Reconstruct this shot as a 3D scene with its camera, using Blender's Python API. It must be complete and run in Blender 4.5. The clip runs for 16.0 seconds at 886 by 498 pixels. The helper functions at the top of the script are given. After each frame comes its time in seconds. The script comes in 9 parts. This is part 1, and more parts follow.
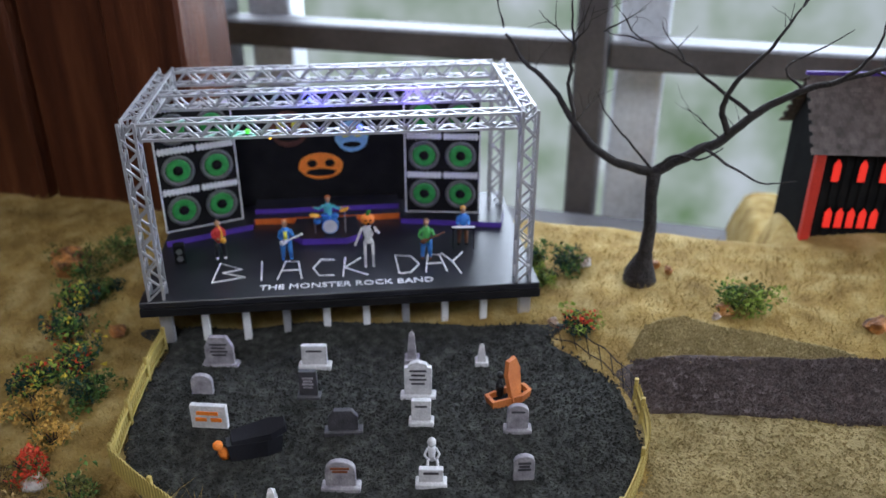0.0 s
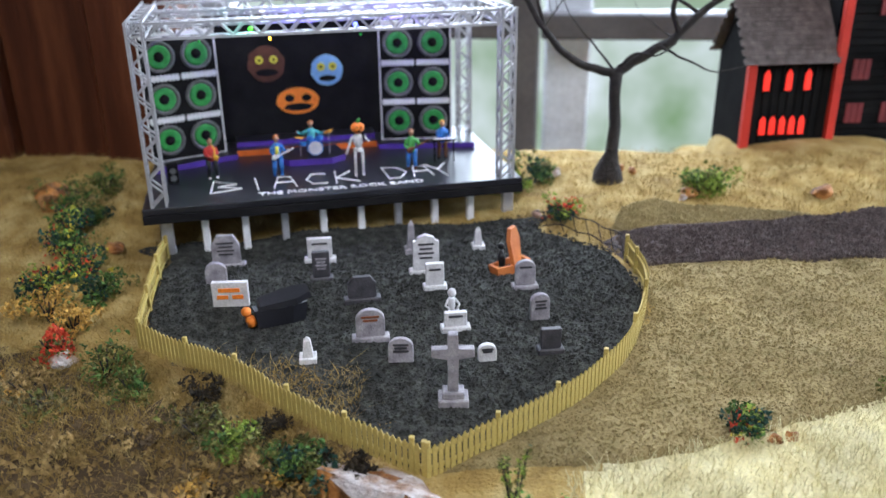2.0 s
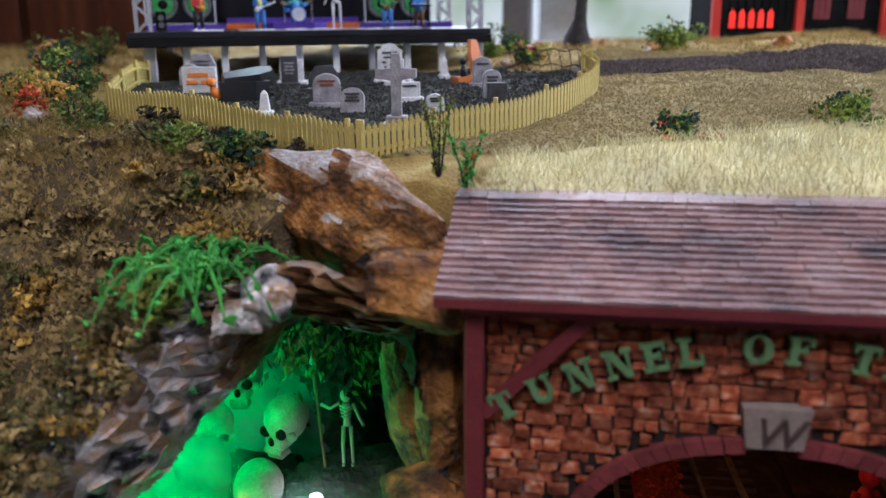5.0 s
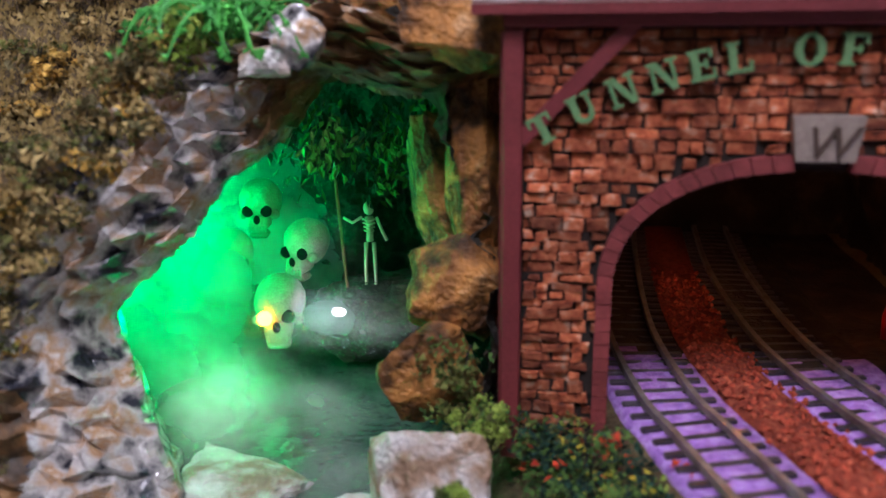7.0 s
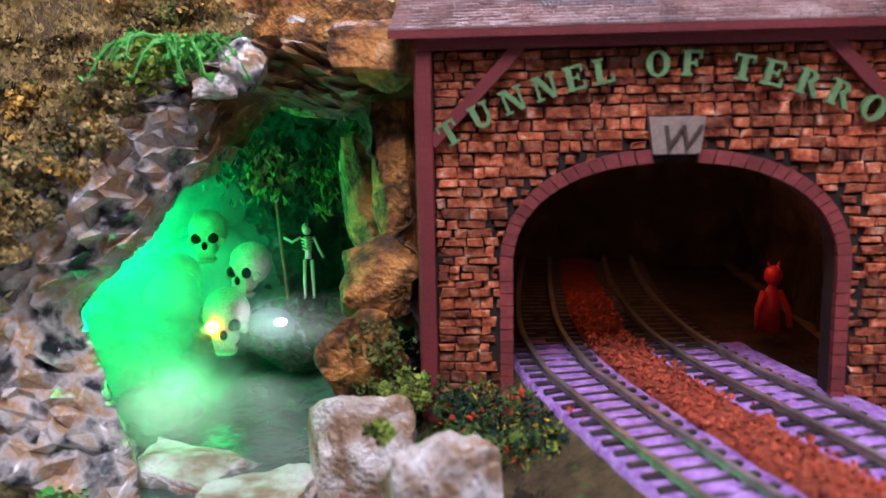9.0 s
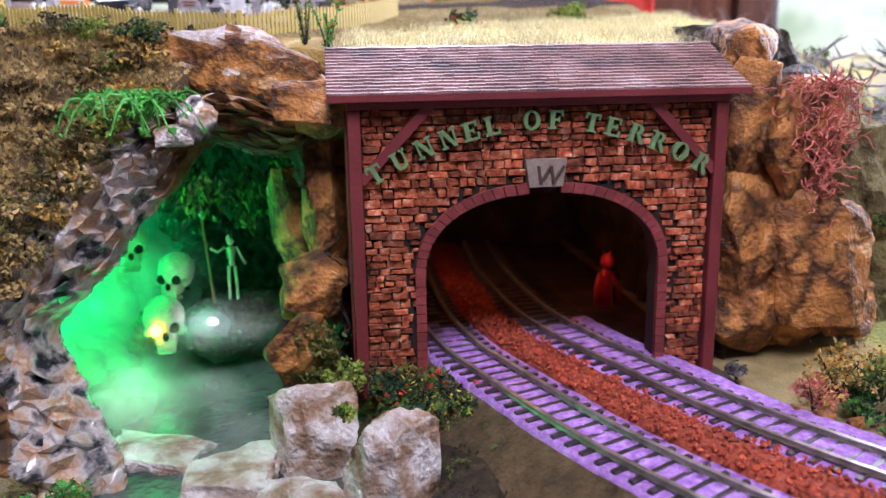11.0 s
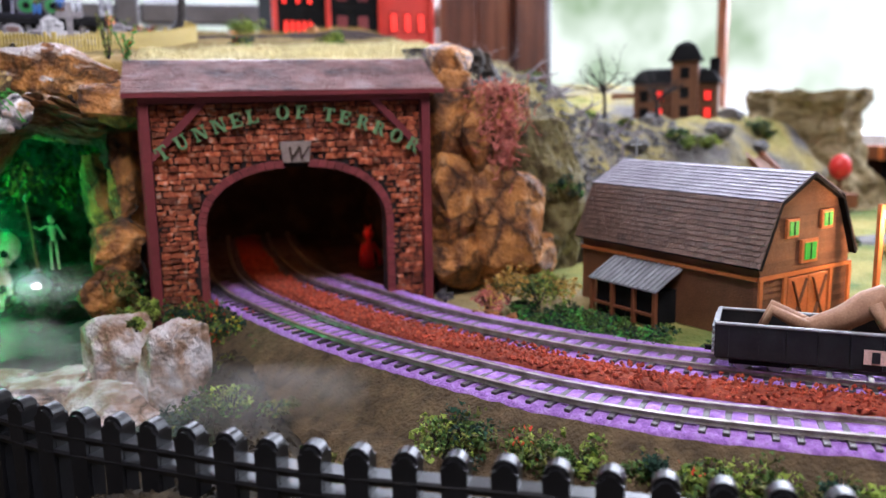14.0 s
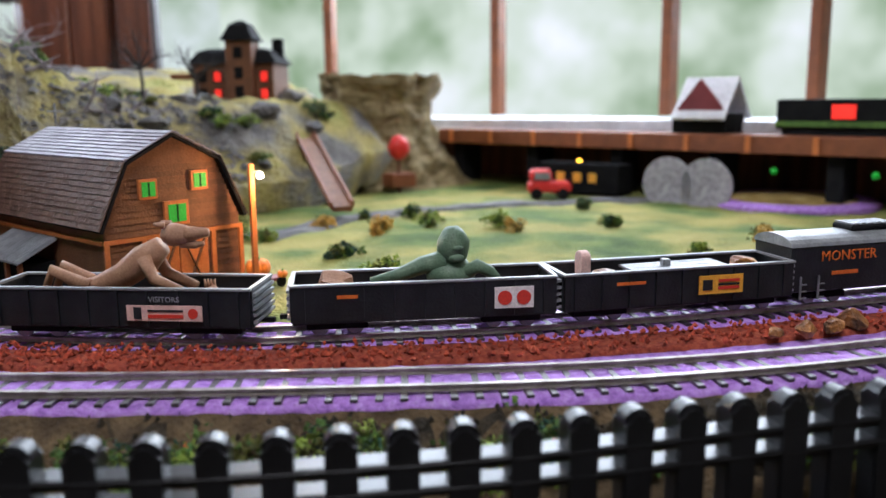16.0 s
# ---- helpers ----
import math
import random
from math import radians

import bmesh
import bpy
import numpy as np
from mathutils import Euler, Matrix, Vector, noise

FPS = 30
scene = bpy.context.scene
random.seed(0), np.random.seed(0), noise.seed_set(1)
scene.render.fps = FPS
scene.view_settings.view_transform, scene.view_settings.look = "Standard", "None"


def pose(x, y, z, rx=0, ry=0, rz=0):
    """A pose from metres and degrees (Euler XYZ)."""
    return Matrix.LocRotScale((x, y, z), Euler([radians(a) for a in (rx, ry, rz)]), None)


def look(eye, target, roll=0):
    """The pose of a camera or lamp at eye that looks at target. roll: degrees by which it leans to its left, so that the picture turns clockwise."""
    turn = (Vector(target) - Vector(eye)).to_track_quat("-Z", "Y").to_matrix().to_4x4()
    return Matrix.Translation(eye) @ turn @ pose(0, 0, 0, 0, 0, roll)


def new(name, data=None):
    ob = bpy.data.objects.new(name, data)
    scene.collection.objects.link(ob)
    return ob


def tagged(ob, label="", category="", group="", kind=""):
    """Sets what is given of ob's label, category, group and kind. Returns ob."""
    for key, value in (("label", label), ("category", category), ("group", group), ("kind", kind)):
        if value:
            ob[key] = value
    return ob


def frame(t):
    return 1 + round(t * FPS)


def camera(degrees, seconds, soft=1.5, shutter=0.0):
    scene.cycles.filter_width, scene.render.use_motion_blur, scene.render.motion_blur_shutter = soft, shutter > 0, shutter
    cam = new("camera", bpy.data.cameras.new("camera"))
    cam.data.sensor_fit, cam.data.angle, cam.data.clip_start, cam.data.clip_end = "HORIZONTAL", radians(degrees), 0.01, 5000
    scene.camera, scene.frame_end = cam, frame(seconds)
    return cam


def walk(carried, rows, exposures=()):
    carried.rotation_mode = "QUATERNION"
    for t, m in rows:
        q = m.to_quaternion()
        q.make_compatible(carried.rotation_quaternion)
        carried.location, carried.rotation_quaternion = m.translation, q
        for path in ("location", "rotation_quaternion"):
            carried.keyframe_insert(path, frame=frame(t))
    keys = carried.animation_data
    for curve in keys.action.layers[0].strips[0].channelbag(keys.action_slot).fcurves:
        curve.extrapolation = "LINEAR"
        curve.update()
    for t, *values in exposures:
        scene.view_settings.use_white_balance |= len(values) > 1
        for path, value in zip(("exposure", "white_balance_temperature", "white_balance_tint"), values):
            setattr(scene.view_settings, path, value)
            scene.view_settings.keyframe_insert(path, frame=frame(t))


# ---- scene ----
cam = camera(56.1, 16.0)
PATH = [
    (0, (0.021, -0.084, 0.352), (-0.427, 1.639, -0.56), -0.0),
    (0.5, (0.006, -0.099, 0.334), (-0.395, 1.651, -0.546), 0.1),
    (1, (-0.002, -0.109, 0.316), (-0.33, 1.675, -0.526), 0.3),
    (1.5, (-0.002, -0.124, 0.304), (-0.272, 1.682, -0.51), -0.8),
    (2, (-0.01, -0.145, 0.29), (-0.24, 1.687, -0.478), -0.7),
    (2.5, (-0.012, -0.157, 0.277), (-0.2, 1.687, -0.475), -0.7),
    (3, (-0.002, -0.166, 0.257), (-0.179, 1.696, -0.45), -1.5),
    (3.2, (-0.003, -0.17, 0.25), (-0.162, 1.7, -0.441), -1.4),
    (5.3, (0.027, -0.194, 0.156), (-0.294, 1.707, -0.375), -0.7),
    (5.5, (0.026, -0.194, 0.147), (-0.295, 1.704, -0.393), -0.9),
    (6, (0.02, -0.199, 0.134), (-0.277, 1.7, -0.416), -0.6),
    (6.5, (0.017, -0.205, 0.117), (-0.262, 1.7, -0.425), -0.4),
    (7, (0.018, -0.206, 0.104), (-0.292, 1.693, -0.44), -0.7),
    (7.5, (0.025, -0.213, 0.093), (-0.293, 1.695, -0.416), -0.8),
    (8, (0.027, -0.224, 0.087), (-0.255, 1.705, -0.362), -0.9),
    (8.5, (0.03, -0.241, 0.089), (-0.209, 1.706, -0.299), -0.7),
    (8.8, (0.032, -0.247, 0.086), (-0.167, 1.712, -0.269), -0.9),
    (9, (0.029, -0.248, 0.085), (-0.147, 1.715, -0.255), -1.2),
    (9.2, (0.028, -0.253, 0.085), (-0.106, 1.717, -0.231), -1.7),
    (11.3, (-0.01, -0.325, 0.125), (0.325, 1.59, -0.342), -0.4),
    (11.5, (-0.011, -0.335, 0.126), (0.364, 1.576, -0.333), -0.2),
    (12, (0.006, -0.358, 0.116), (0.366, 1.57, -0.278), -0.9),
    (12.5, (0.006, -0.365, 0.114), (0.397, 1.559, -0.27), -1.2),
    (13, (-0.002, -0.382, 0.116), (0.416, 1.537, -0.263), -1.0),
    (13.5, (0.0, -0.404, 0.109), (0.471, 1.505, -0.254), -0.9),
    (14, (0.02, -0.436, 0.101), (0.598, 1.445, -0.256), -1.1),
    (14.5, (0.044, -0.458, 0.094), (0.728, 1.386, -0.271), -0.7),
    (15, (0.087, -0.471, 0.092), (0.893, 1.322, -0.275), -1.3),
    (15.5, (0.129, -0.49, 0.087), (1.085, 1.229, -0.276), -1.0),
    (16, (0.178, -0.495, 0.079), (1.269, 1.143, -0.278), -0.6),
]
walk(cam, [(t, look(eye, target, roll)) for t, eye, target, roll in PATH], (
    (0.0, -0.84, 5800, 12), (1.0, -0.62, 5700, 11), (2.0, -0.22, 5800, 11), (3.0, -0.25, 5800, 11), (5.5, -0.40, 5700, 17), (7.0, 0.34, 5700, 19), (9.0, 0.62, 5800, 24), (11.5, 0.46, 5800, 26), (13.0, 0.26, 5800, 25), (14.0, 0.32, 5900, 20), (15.0, 0.08, 5900, 16), (16.0, -0.20, 5900, 13)))
cam.data.dof.use_dof = True
cam.data.dof.focus_distance = 0.30
cam.data.dof.aperture_fstop = 11.0

# ---- world, windows' daylight, unseen overhead fill ----
world = bpy.data.worlds.new("world")
scene.world = world
world.use_nodes = True
wn = world.node_tree.nodes
sky = wn.new("ShaderNodeTexSky")
sky.sky_type, sky.sun_disc = "NISHITA", False
sky.sun_elevation, sky.sun_rotation = radians(40), radians(30)
wn["Background"].inputs["Strength"].default_value = 0.10
world.node_tree.links.new(sky.outputs["Color"], wn["Background"].inputs["Color"])


def area(name, m, sx, sy, watts, colour):
    lamp = bpy.data.lights.new(name, "AREA")
    lamp.shape, lamp.size, lamp.size_y, lamp.energy, lamp.color = "RECTANGLE", sx, sy, watts, colour
    ob = new(name, lamp)
    ob.matrix_world = m
    return ob


def bulb(name, xyz, watts, colour, radius=0.003):
    lamp = bpy.data.lights.new(name, "POINT")
    lamp.energy, lamp.color, lamp.shadow_soft_size = watts, colour, radius
    ob = new(name, lamp)
    ob.location = xyz
    return ob


area("window_daylight", look((-0.05, 0.60, 0.42), (-0.05, -0.3, 0.05)), 0.7, 0.5, 14.5, (0.86, 0.93, 1.0))
area("bay_daylight", look((0.86, 0.30, 0.40), (0.2, -0.2, 0.0)), 0.8, 0.5, 15.5, (0.88, 0.94, 1.0))
# unseen lamp assumed overhead, fills the fronts that the windows leave dark
area("ceiling_lamp", look((0.0, -0.7, 1.15), (0.05, 0.0, 0.0)), 0.45, 0.45, 14.0, (1.0, 0.96, 0.94))
# the cave's green LED, shared out over several lamps
bulb("cave_led_green", (-0.140, 0.088, 0.030), 0.075, (0.0, 1.0, 0.17), 0.012)
bulb("cave_led_green", (-0.130, 0.036, 0.018), 0.075, (0.0, 1.0, 0.17), 0.012)
# added lamp low in the pool, for green light scattered by the mist
bulb("cave_led_green", (-0.086, 0.046, -0.022), 0.012, (0.0, 1.0, 0.17), 0.008)
bulb("cave_led_green", (-0.094, 0.044, 0.058), 0.10, (0.0, 1.0, 0.17), 0.006)
# added lamp in the open mouth, again for the mist's green glow
bulb("cave_led_green", (-0.090, 0.026, -0.002), 0.018, (0.0, 1.0, 0.17), 0.015)
bulb("cave_led_white", (-0.0640, 0.0600, 0.0065), 0.005, (0.74, 0.68, 1.0))
bulb("stage_led_blue", (-0.118, 0.232, 0.236), 0.030, (0.20, 0.16, 1.0), 0.004)
bulb("stage_led_blue", (-0.075, 0.250, 0.236), 0.030, (0.26, 0.16, 1.0), 0.004)
bulb("stage_led_green", (-0.140, 0.205, 0.238), 0.006, (0.05, 1.0, 0.55), 0.003)
bulb("tunnel_led_orange", (0.080, 0.09, 0.070), 0.045, (1.0, 0.30, 0.08))

# ---- materials ----
def ramp_nodes(nt, fac, colours):
    r = nt.nodes.new("ShaderNodeValToRGB")
    e = r.color_ramp.elements
    n = len(colours)
    while len(e) < n:
        e.new(0.5)
    for i, c in enumerate(colours):
        e[i].position = 0.25 + 0.5 * i / max(1, n - 1)
        e[i].color = (*c, 1)
    nt.links.new(fac, r.inputs["Fac"])
    return r.outputs["Color"]


def mat(name, colours, size=0.004, rough=0.7, metal=0.0, bump=0.3, grain=0.0008, glow=None, vary=0.0, spec=0.4, coarse=0.03, stretch=None, crack=0.0):
    """Two scales of noise: patches of `size` through the colours, grain as relief and value."""
    m = bpy.data.materials.new(name)
    m.use_nodes = True
    nt = m.node_tree
    b = nt.nodes["Principled BSDF"]
    b.inputs["Roughness"].default_value = rough
    b.inputs["Metallic"].default_value = metal
    b.inputs["Specular IOR Level"].default_value = spec
    tc = nt.nodes.new("ShaderNodeTexCoord")
    vec = tc.outputs["Object"]
    if stretch:
        mp = nt.nodes.new("ShaderNodeMapping")
        mp.inputs["Scale"].default_value = stretch
        nt.links.new(vec, mp.inputs["Vector"])
        vec = mp.outputs["Vector"]
    n1 = nt.nodes.new("ShaderNodeTexNoise")
    n1.inputs["Scale"].default_value = 1.0 / size
    n1.inputs["Detail"].default_value = 6
    nt.links.new(vec, n1.inputs["Vector"])
    col = ramp_nodes(nt, n1.outputs["Fac"], colours)
    n0 = nt.nodes.new("ShaderNodeTexNoise")
    n0.inputs["Scale"].default_value = 1.0 / coarse
    n0.inputs["Detail"].default_value = 3
    nt.links.new(vec, n0.inputs["Vector"])
    n2 = nt.nodes.new("ShaderNodeTexNoise")
    n2.inputs["Scale"].default_value = 1.0 / grain
    n2.inputs["Detail"].default_value = 4
    nt.links.new(vec, n2.inputs["Vector"])
    add = nt.nodes.new("ShaderNodeMath")
    add.operation = "ADD"
    nt.links.new(n0.outputs["Fac"], add.inputs[0])
    nt.links.new(n2.outputs["Fac"], add.inputs[1])
    mr = nt.nodes.new("ShaderNodeMapRange")
    mr.inputs["From Min"].default_value, mr.inputs["From Max"].default_value = 0.6, 1.4
    mr.inputs["To Min"].default_value, mr.inputs["To Max"].default_value = 0.72, 1.28
    nt.links.new(add.outputs[0], mr.inputs["Value"])
    val = mr.outputs["Result"]
    if crack:
        vo = nt.nodes.new("ShaderNodeTexVoronoi")
        vo.feature = "DISTANCE_TO_EDGE"
        vo.inputs["Scale"].default_value = 1.0 / crack
        wp = nt.nodes.new("ShaderNodeVectorMath")
        wp.operation = "MULTIPLY_ADD"
        nt.links.new(n1.outputs["Color"], wp.inputs[0])
        wp.inputs[1].default_value = (crack * 0.9,) * 3
        nt.links.new(vec, wp.inputs[2])
        nt.links.new(wp.outputs[0], vo.inputs["Vector"])
        mc = nt.nodes.new("ShaderNodeMapRange")
        mc.inputs["From Max"].default_value = 0.09
        mc.inputs["To Min"].default_value = 0.22
        nt.links.new(vo.outputs["Distance"], mc.inputs["Value"])
        mk = nt.nodes.new("ShaderNodeMath")
        mk.operation = "MULTIPLY"
        nt.links.new(val, mk.inputs[0])
        nt.links.new(mc.outputs["Result"], mk.inputs[1])
        val = mk.outputs[0]
    if vary:
        oi = nt.nodes.new("ShaderNodeObjectInfo")
        ge = nt.nodes.new("ShaderNodeNewGeometry")
        ad = nt.nodes.new("ShaderNodeMath")
        ad.operation = "ADD"
        nt.links.new(oi.outputs["Random"], ad.inputs[0])
        nt.links.new(ge.outputs["Random Per Island"], ad.inputs[1])
        fr = nt.nodes.new("ShaderNodeMath")
        fr.operation = "FRACT"
        nt.links.new(ad.outputs[0], fr.inputs[0])
        m2 = nt.nodes.new("ShaderNodeMapRange")
        m2.inputs["To Min"].default_value, m2.inputs["To Max"].default_value = 1 - vary, 1 + vary
        nt.links.new(fr.outputs[0], m2.inputs["Value"])
        mu = nt.nodes.new("ShaderNodeMath")
        mu.operation = "MULTIPLY"
        nt.links.new(val, mu.inputs[0])
        nt.links.new(m2.outputs["Result"], mu.inputs[1])
        val = mu.outputs[0]
    hs = nt.nodes.new("ShaderNodeHueSaturation")
    nt.links.new(col, hs.inputs["Color"])
    nt.links.new(val, hs.inputs["Value"])
    nt.links.new(hs.outputs["Color"], b.inputs["Base Color"])
    if bump:
        bp = nt.nodes.new("ShaderNodeBump")
        bp.inputs["Strength"].default_value = bump
        bp.inputs["Distance"].default_value = grain
        nt.links.new(n2.outputs["Fac"], bp.inputs["Height"])
        nt.links.new(bp.outputs["Normal"], b.inputs["Normal"])
    if glow:
        b.inputs["Emission Color"].default_value = (*glow[:3], 1)
        b.inputs["Emission Strength"].default_value = glow[3]
    return m


M = {}
M["dry_grass"] = mat("dry_grass", [(0.19, 0.115, 0.028), (0.33, 0.225, 0.065), (0.48, 0.37, 0.16)], 0.012, 0.9, bump=0.8, grain=0.0012)
M["pale_grass"] = mat("pale_grass", [(0.58, 0.50, 0.26), (0.70, 0.64, 0.38), (0.76, 0.71, 0.48)], 0.01, 0.9, bump=0.8, grain=0.001)
M["brown_turf"] = mat("brown_turf", [(0.19, 0.145, 0.055), (0.26, 0.20, 0.085), (0.33, 0.26, 0.12)], 0.01, 0.95, bump=1.0, grain=0.001)
M["path_gravel"] = mat("path_gravel", [(0.045, 0.032, 0.03), (0.075, 0.055, 0.05), (0.10, 0.075, 0.07)], 0.004, 0.95, bump=1.0, grain=0.0012)
M["black_soil"] = mat("black_soil", [(0.016, 0.017, 0.015), (0.040, 0.041, 0.037), (0.080, 0.081, 0.073)], 0.004, 0.95, bump=1.0, grain=0.0011, spec=0.2)
M["brown_soil"] = mat("brown_soil", [(0.035, 0.022, 0.01), (0.09, 0.06, 0.03), (0.16, 0.11, 0.055)], 0.008, 0.95, bump=1.0, grain=0.0016)
M["green_turf"] = mat("green_turf", [(0.03, 0.07, 0.015), (0.10, 0.15, 0.03), (0.26, 0.24, 0.06), (0.34, 0.27, 0.08)], 0.06, 0.95, bump=1.0, grain=0.002)
M["hill_turf"] = mat("hill_turf", [(0.045, 0.042, 0.040), (0.14, 0.13, 0.12), (0.30, 0.25, 0.08), (0.17, 0.20, 0.045)], 0.05, 0.95, bump=1.0, grain=0.004, coarse=0.02)
M["dark_soil"] = mat("dark_soil", [(0.010, 0.008, 0.005), (0.030, 0.022, 0.012), (0.075, 0.055, 0.028)], 0.006, 0.95, bump=1.0, grain=0.0014)
M["mossy_rock"] = mat("mossy_rock", [(0.03, 0.025, 0.012), (0.11, 0.085, 0.035), (0.20, 0.17, 0.07), (0.16, 0.15, 0.13)], 0.008, 0.9, bump=1.0, grain=0.0014)
M["bank_crumb"] = mat("bank_crumb", [(0.13, 0.085, 0.03), (0.34, 0.23, 0.085), (0.54, 0.40, 0.17)], 0.006, 0.95, bump=0.6, grain=0.001, vary=0.3)
M["rock_warm"] = mat("rock_warm", [(0.020, 0.010, 0.006), (0.22, 0.085, 0.024), (0.50, 0.21, 0.050), (0.56, 0.37, 0.21)], 0.014, 0.55, bump=1.0, grain=0.0018, crack=0.030)
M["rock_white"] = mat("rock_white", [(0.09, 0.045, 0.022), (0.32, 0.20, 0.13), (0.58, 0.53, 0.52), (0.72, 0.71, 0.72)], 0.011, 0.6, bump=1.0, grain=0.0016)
# near-black and white patches put crevice shade and glints into the rock's colour
M["rock_foil"] = mat("rock_foil", [(0.008, 0.008, 0.013), (0.030, 0.030, 0.042), (0.46, 0.42, 0.41), (0.40, 0.23, 0.12), (0.80, 0.78, 0.78)], 0.009, 0.22, bump=0.2, grain=0.0010, spec=0.8, coarse=0.010)
M["rock_umber"] = mat("rock_umber", [(0.010, 0.007, 0.005), (0.06, 0.030, 0.013), (0.20, 0.095, 0.035), (0.42, 0.24, 0.12)], 0.007, 0.35, bump=0.4, grain=0.0012, spec=0.6, coarse=0.012)
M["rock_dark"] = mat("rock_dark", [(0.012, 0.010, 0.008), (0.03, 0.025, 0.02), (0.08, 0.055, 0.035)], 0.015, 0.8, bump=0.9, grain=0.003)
M["rock_grey"] = mat("rock_grey", [(0.04, 0.04, 0.042), (0.12, 0.115, 0.115), (0.24, 0.22, 0.20)], 0.02, 0.85, bump=0.9, grain=0.004)
M["red_paint"] = mat("red_paint", [(0.14, 0.022, 0.026), (0.20, 0.032, 0.036)], 0.02, 0.55, bump=0.25, grain=0.0008)
M["bright_red"] = mat("bright_red", [(0.50, 0.03, 0.02), (0.60, 0.05, 0.03)], 0.02, 0.5, bump=0.15)
M["stone_brick"] = mat("stone_brick", [(0.06, 0.013, 0.007), (0.27, 0.056, 0.021), (0.42, 0.12, 0.05), (0.48, 0.33, 0.25)], 0.0030, 0.8, bump=1.0, grain=0.0009, vary=0.6)
M["mortar"] = mat("mortar", [(0.012, 0.008, 0.007), (0.03, 0.018, 0.014)], 0.004, 0.95, bump=0.5)
M["arch_brick"] = mat("arch_brick", [(0.17, 0.03, 0.03), (0.24, 0.045, 0.045)], 0.005, 0.7, bump=0.4, grain=0.0008, vary=0.2)
# the pale greys put the sky's reflection into the red shingle colour
M["shingle"] = mat("shingle", [(0.05, 0.045, 0.055), (0.16, 0.085, 0.085), (0.28, 0.15, 0.14), (0.38, 0.28, 0.28)], 0.02, 0.42, bump=0.6, grain=0.0012, vary=0.15)
M["letter_green"] = mat("letter_green", [(0.10, 0.20, 0.085), (0.16, 0.29, 0.12)], 0.003, 0.6, bump=0.3)
M["plate"] = mat("plate", [(0.20, 0.15, 0.13), (0.30, 0.24, 0.20)], 0.004, 0.7, bump=0.3)
M["dark_letter"] = mat("dark_letter", [(0.05, 0.03, 0.02), (0.08, 0.05, 0.04)], 0.004, 0.7)
M["rail"] = mat("rail", [(0.20, 0.16, 0.13), (0.45, 0.41, 0.38)], 0.006, 0.40, 0.7, bump=0.1)
M["tie"] = mat("tie", [(0.016, 0.012, 0.014), (0.05, 0.038, 0.048)], 0.004, 0.34, bump=0.25, vary=0.3, spec=0.7)
M["purple_ballast"] = mat("purple_ballast", [(0.22, 0.09, 0.38), (0.40, 0.20, 0.60), (0.54, 0.36, 0.72)], 0.003, 0.9, bump=1.0, grain=0.0009)
M["red_ballast"] = mat("red_ballast", [(0.15, 0.024, 0.012), (0.38, 0.062, 0.030), (0.52, 0.14, 0.065)], 0.002, 0.9, bump=0.8, grain=0.0009, vary=0.4)
M["silver"] = mat("silver", [(0.42, 0.42, 0.45), (0.60, 0.60, 0.63)], 0.01, 0.42, 0.55, bump=0.1)
M["black_gloss"] = mat("black_gloss", [(0.010, 0.010, 0.013), (0.022, 0.022, 0.028)], 0.02, 0.28, bump=0.08)
M["black_matt"] = mat("black_matt", [(0.006, 0.006, 0.007), (0.014, 0.013, 0.014)], 0.01, 0.8, bump=0.2, spec=0.12)
M["purple_paint"] = mat("purple_paint", [(0.07, 0.03, 0.26), (0.11, 0.05, 0.36)], 0.01, 0.55, bump=0.1)
M["orange_paint"] = mat("orange_paint", [(0.60, 0.12, 0.015), (0.75, 0.18, 0.03)], 0.006, 0.5, bump=0.15)
M["white_paint"] = mat("white_paint", [(0.68, 0.68, 0.70), (0.80, 0.80, 0.80)], 0.01, 0.55, bump=0.15)
M["speaker_green"] = mat("speaker_green", [(0.02, 0.20, 0.04), (0.07, 0.38, 0.09)], 0.003, 0.4, bump=0.1)
M["grey_rim"] = mat("grey_rim", [(0.10, 0.10, 0.10), (0.17, 0.17, 0.17)], 0.003, 0.5)
M["fence_yellow"] = mat("fence_yellow", [(0.40, 0.30, 0.07), (0.52, 0.41, 0.13)], 0.01, 0.6, bump=0.2)
M["fence_black"] = mat("fence_black", [(0.006, 0.006, 0.007), (0.012, 0.012, 0.014)], 0.01, 0.30, bump=0.1, spec=0.4)
M["tomb_grey"] = mat("tomb_grey", [(0.16, 0.15, 0.17), (0.30, 0.28, 0.31), (0.42, 0.40, 0.42)], 0.004, 0.65, bump=0.4)
M["tomb_white"] = mat("tomb_white", [(0.52, 0.51, 0.53), (0.72, 0.71, 0.72)], 0.004, 0.6, bump=0.3)
M["tomb_dark"] = mat("tomb_dark", [(0.03, 0.03, 0.035), (0.08, 0.075, 0.085)], 0.004, 0.5, bump=0.3)
M["bone"] = mat("bone", [(0.42, 0.36, 0.24), (0.62, 0.56, 0.42)], 0.004, 0.6, bump=0.3)
M["bark"] = mat("bark", [(0.008, 0.007, 0.007), (0.022, 0.018, 0.017), (0.04, 0.034, 0.032)], 0.004, 0.8, bump=1.0, grain=0.0012)
M["grey_twig"] = mat("grey_twig", [(0.14, 0.12, 0.13), (0.30, 0.26, 0.28)], 0.004, 0.8, bump=0.5)
M["leaf_dark"] = mat("leaf_dark", [(0.008, 0.03, 0.02), (0.02, 0.06, 0.035)], 0.004, 0.9, vary=0.5)
M["leaf_green"] = mat("leaf_green", [(0.035, 0.09, 0.02), (0.10, 0.17, 0.03)], 0.004, 0.9, vary=0.5)
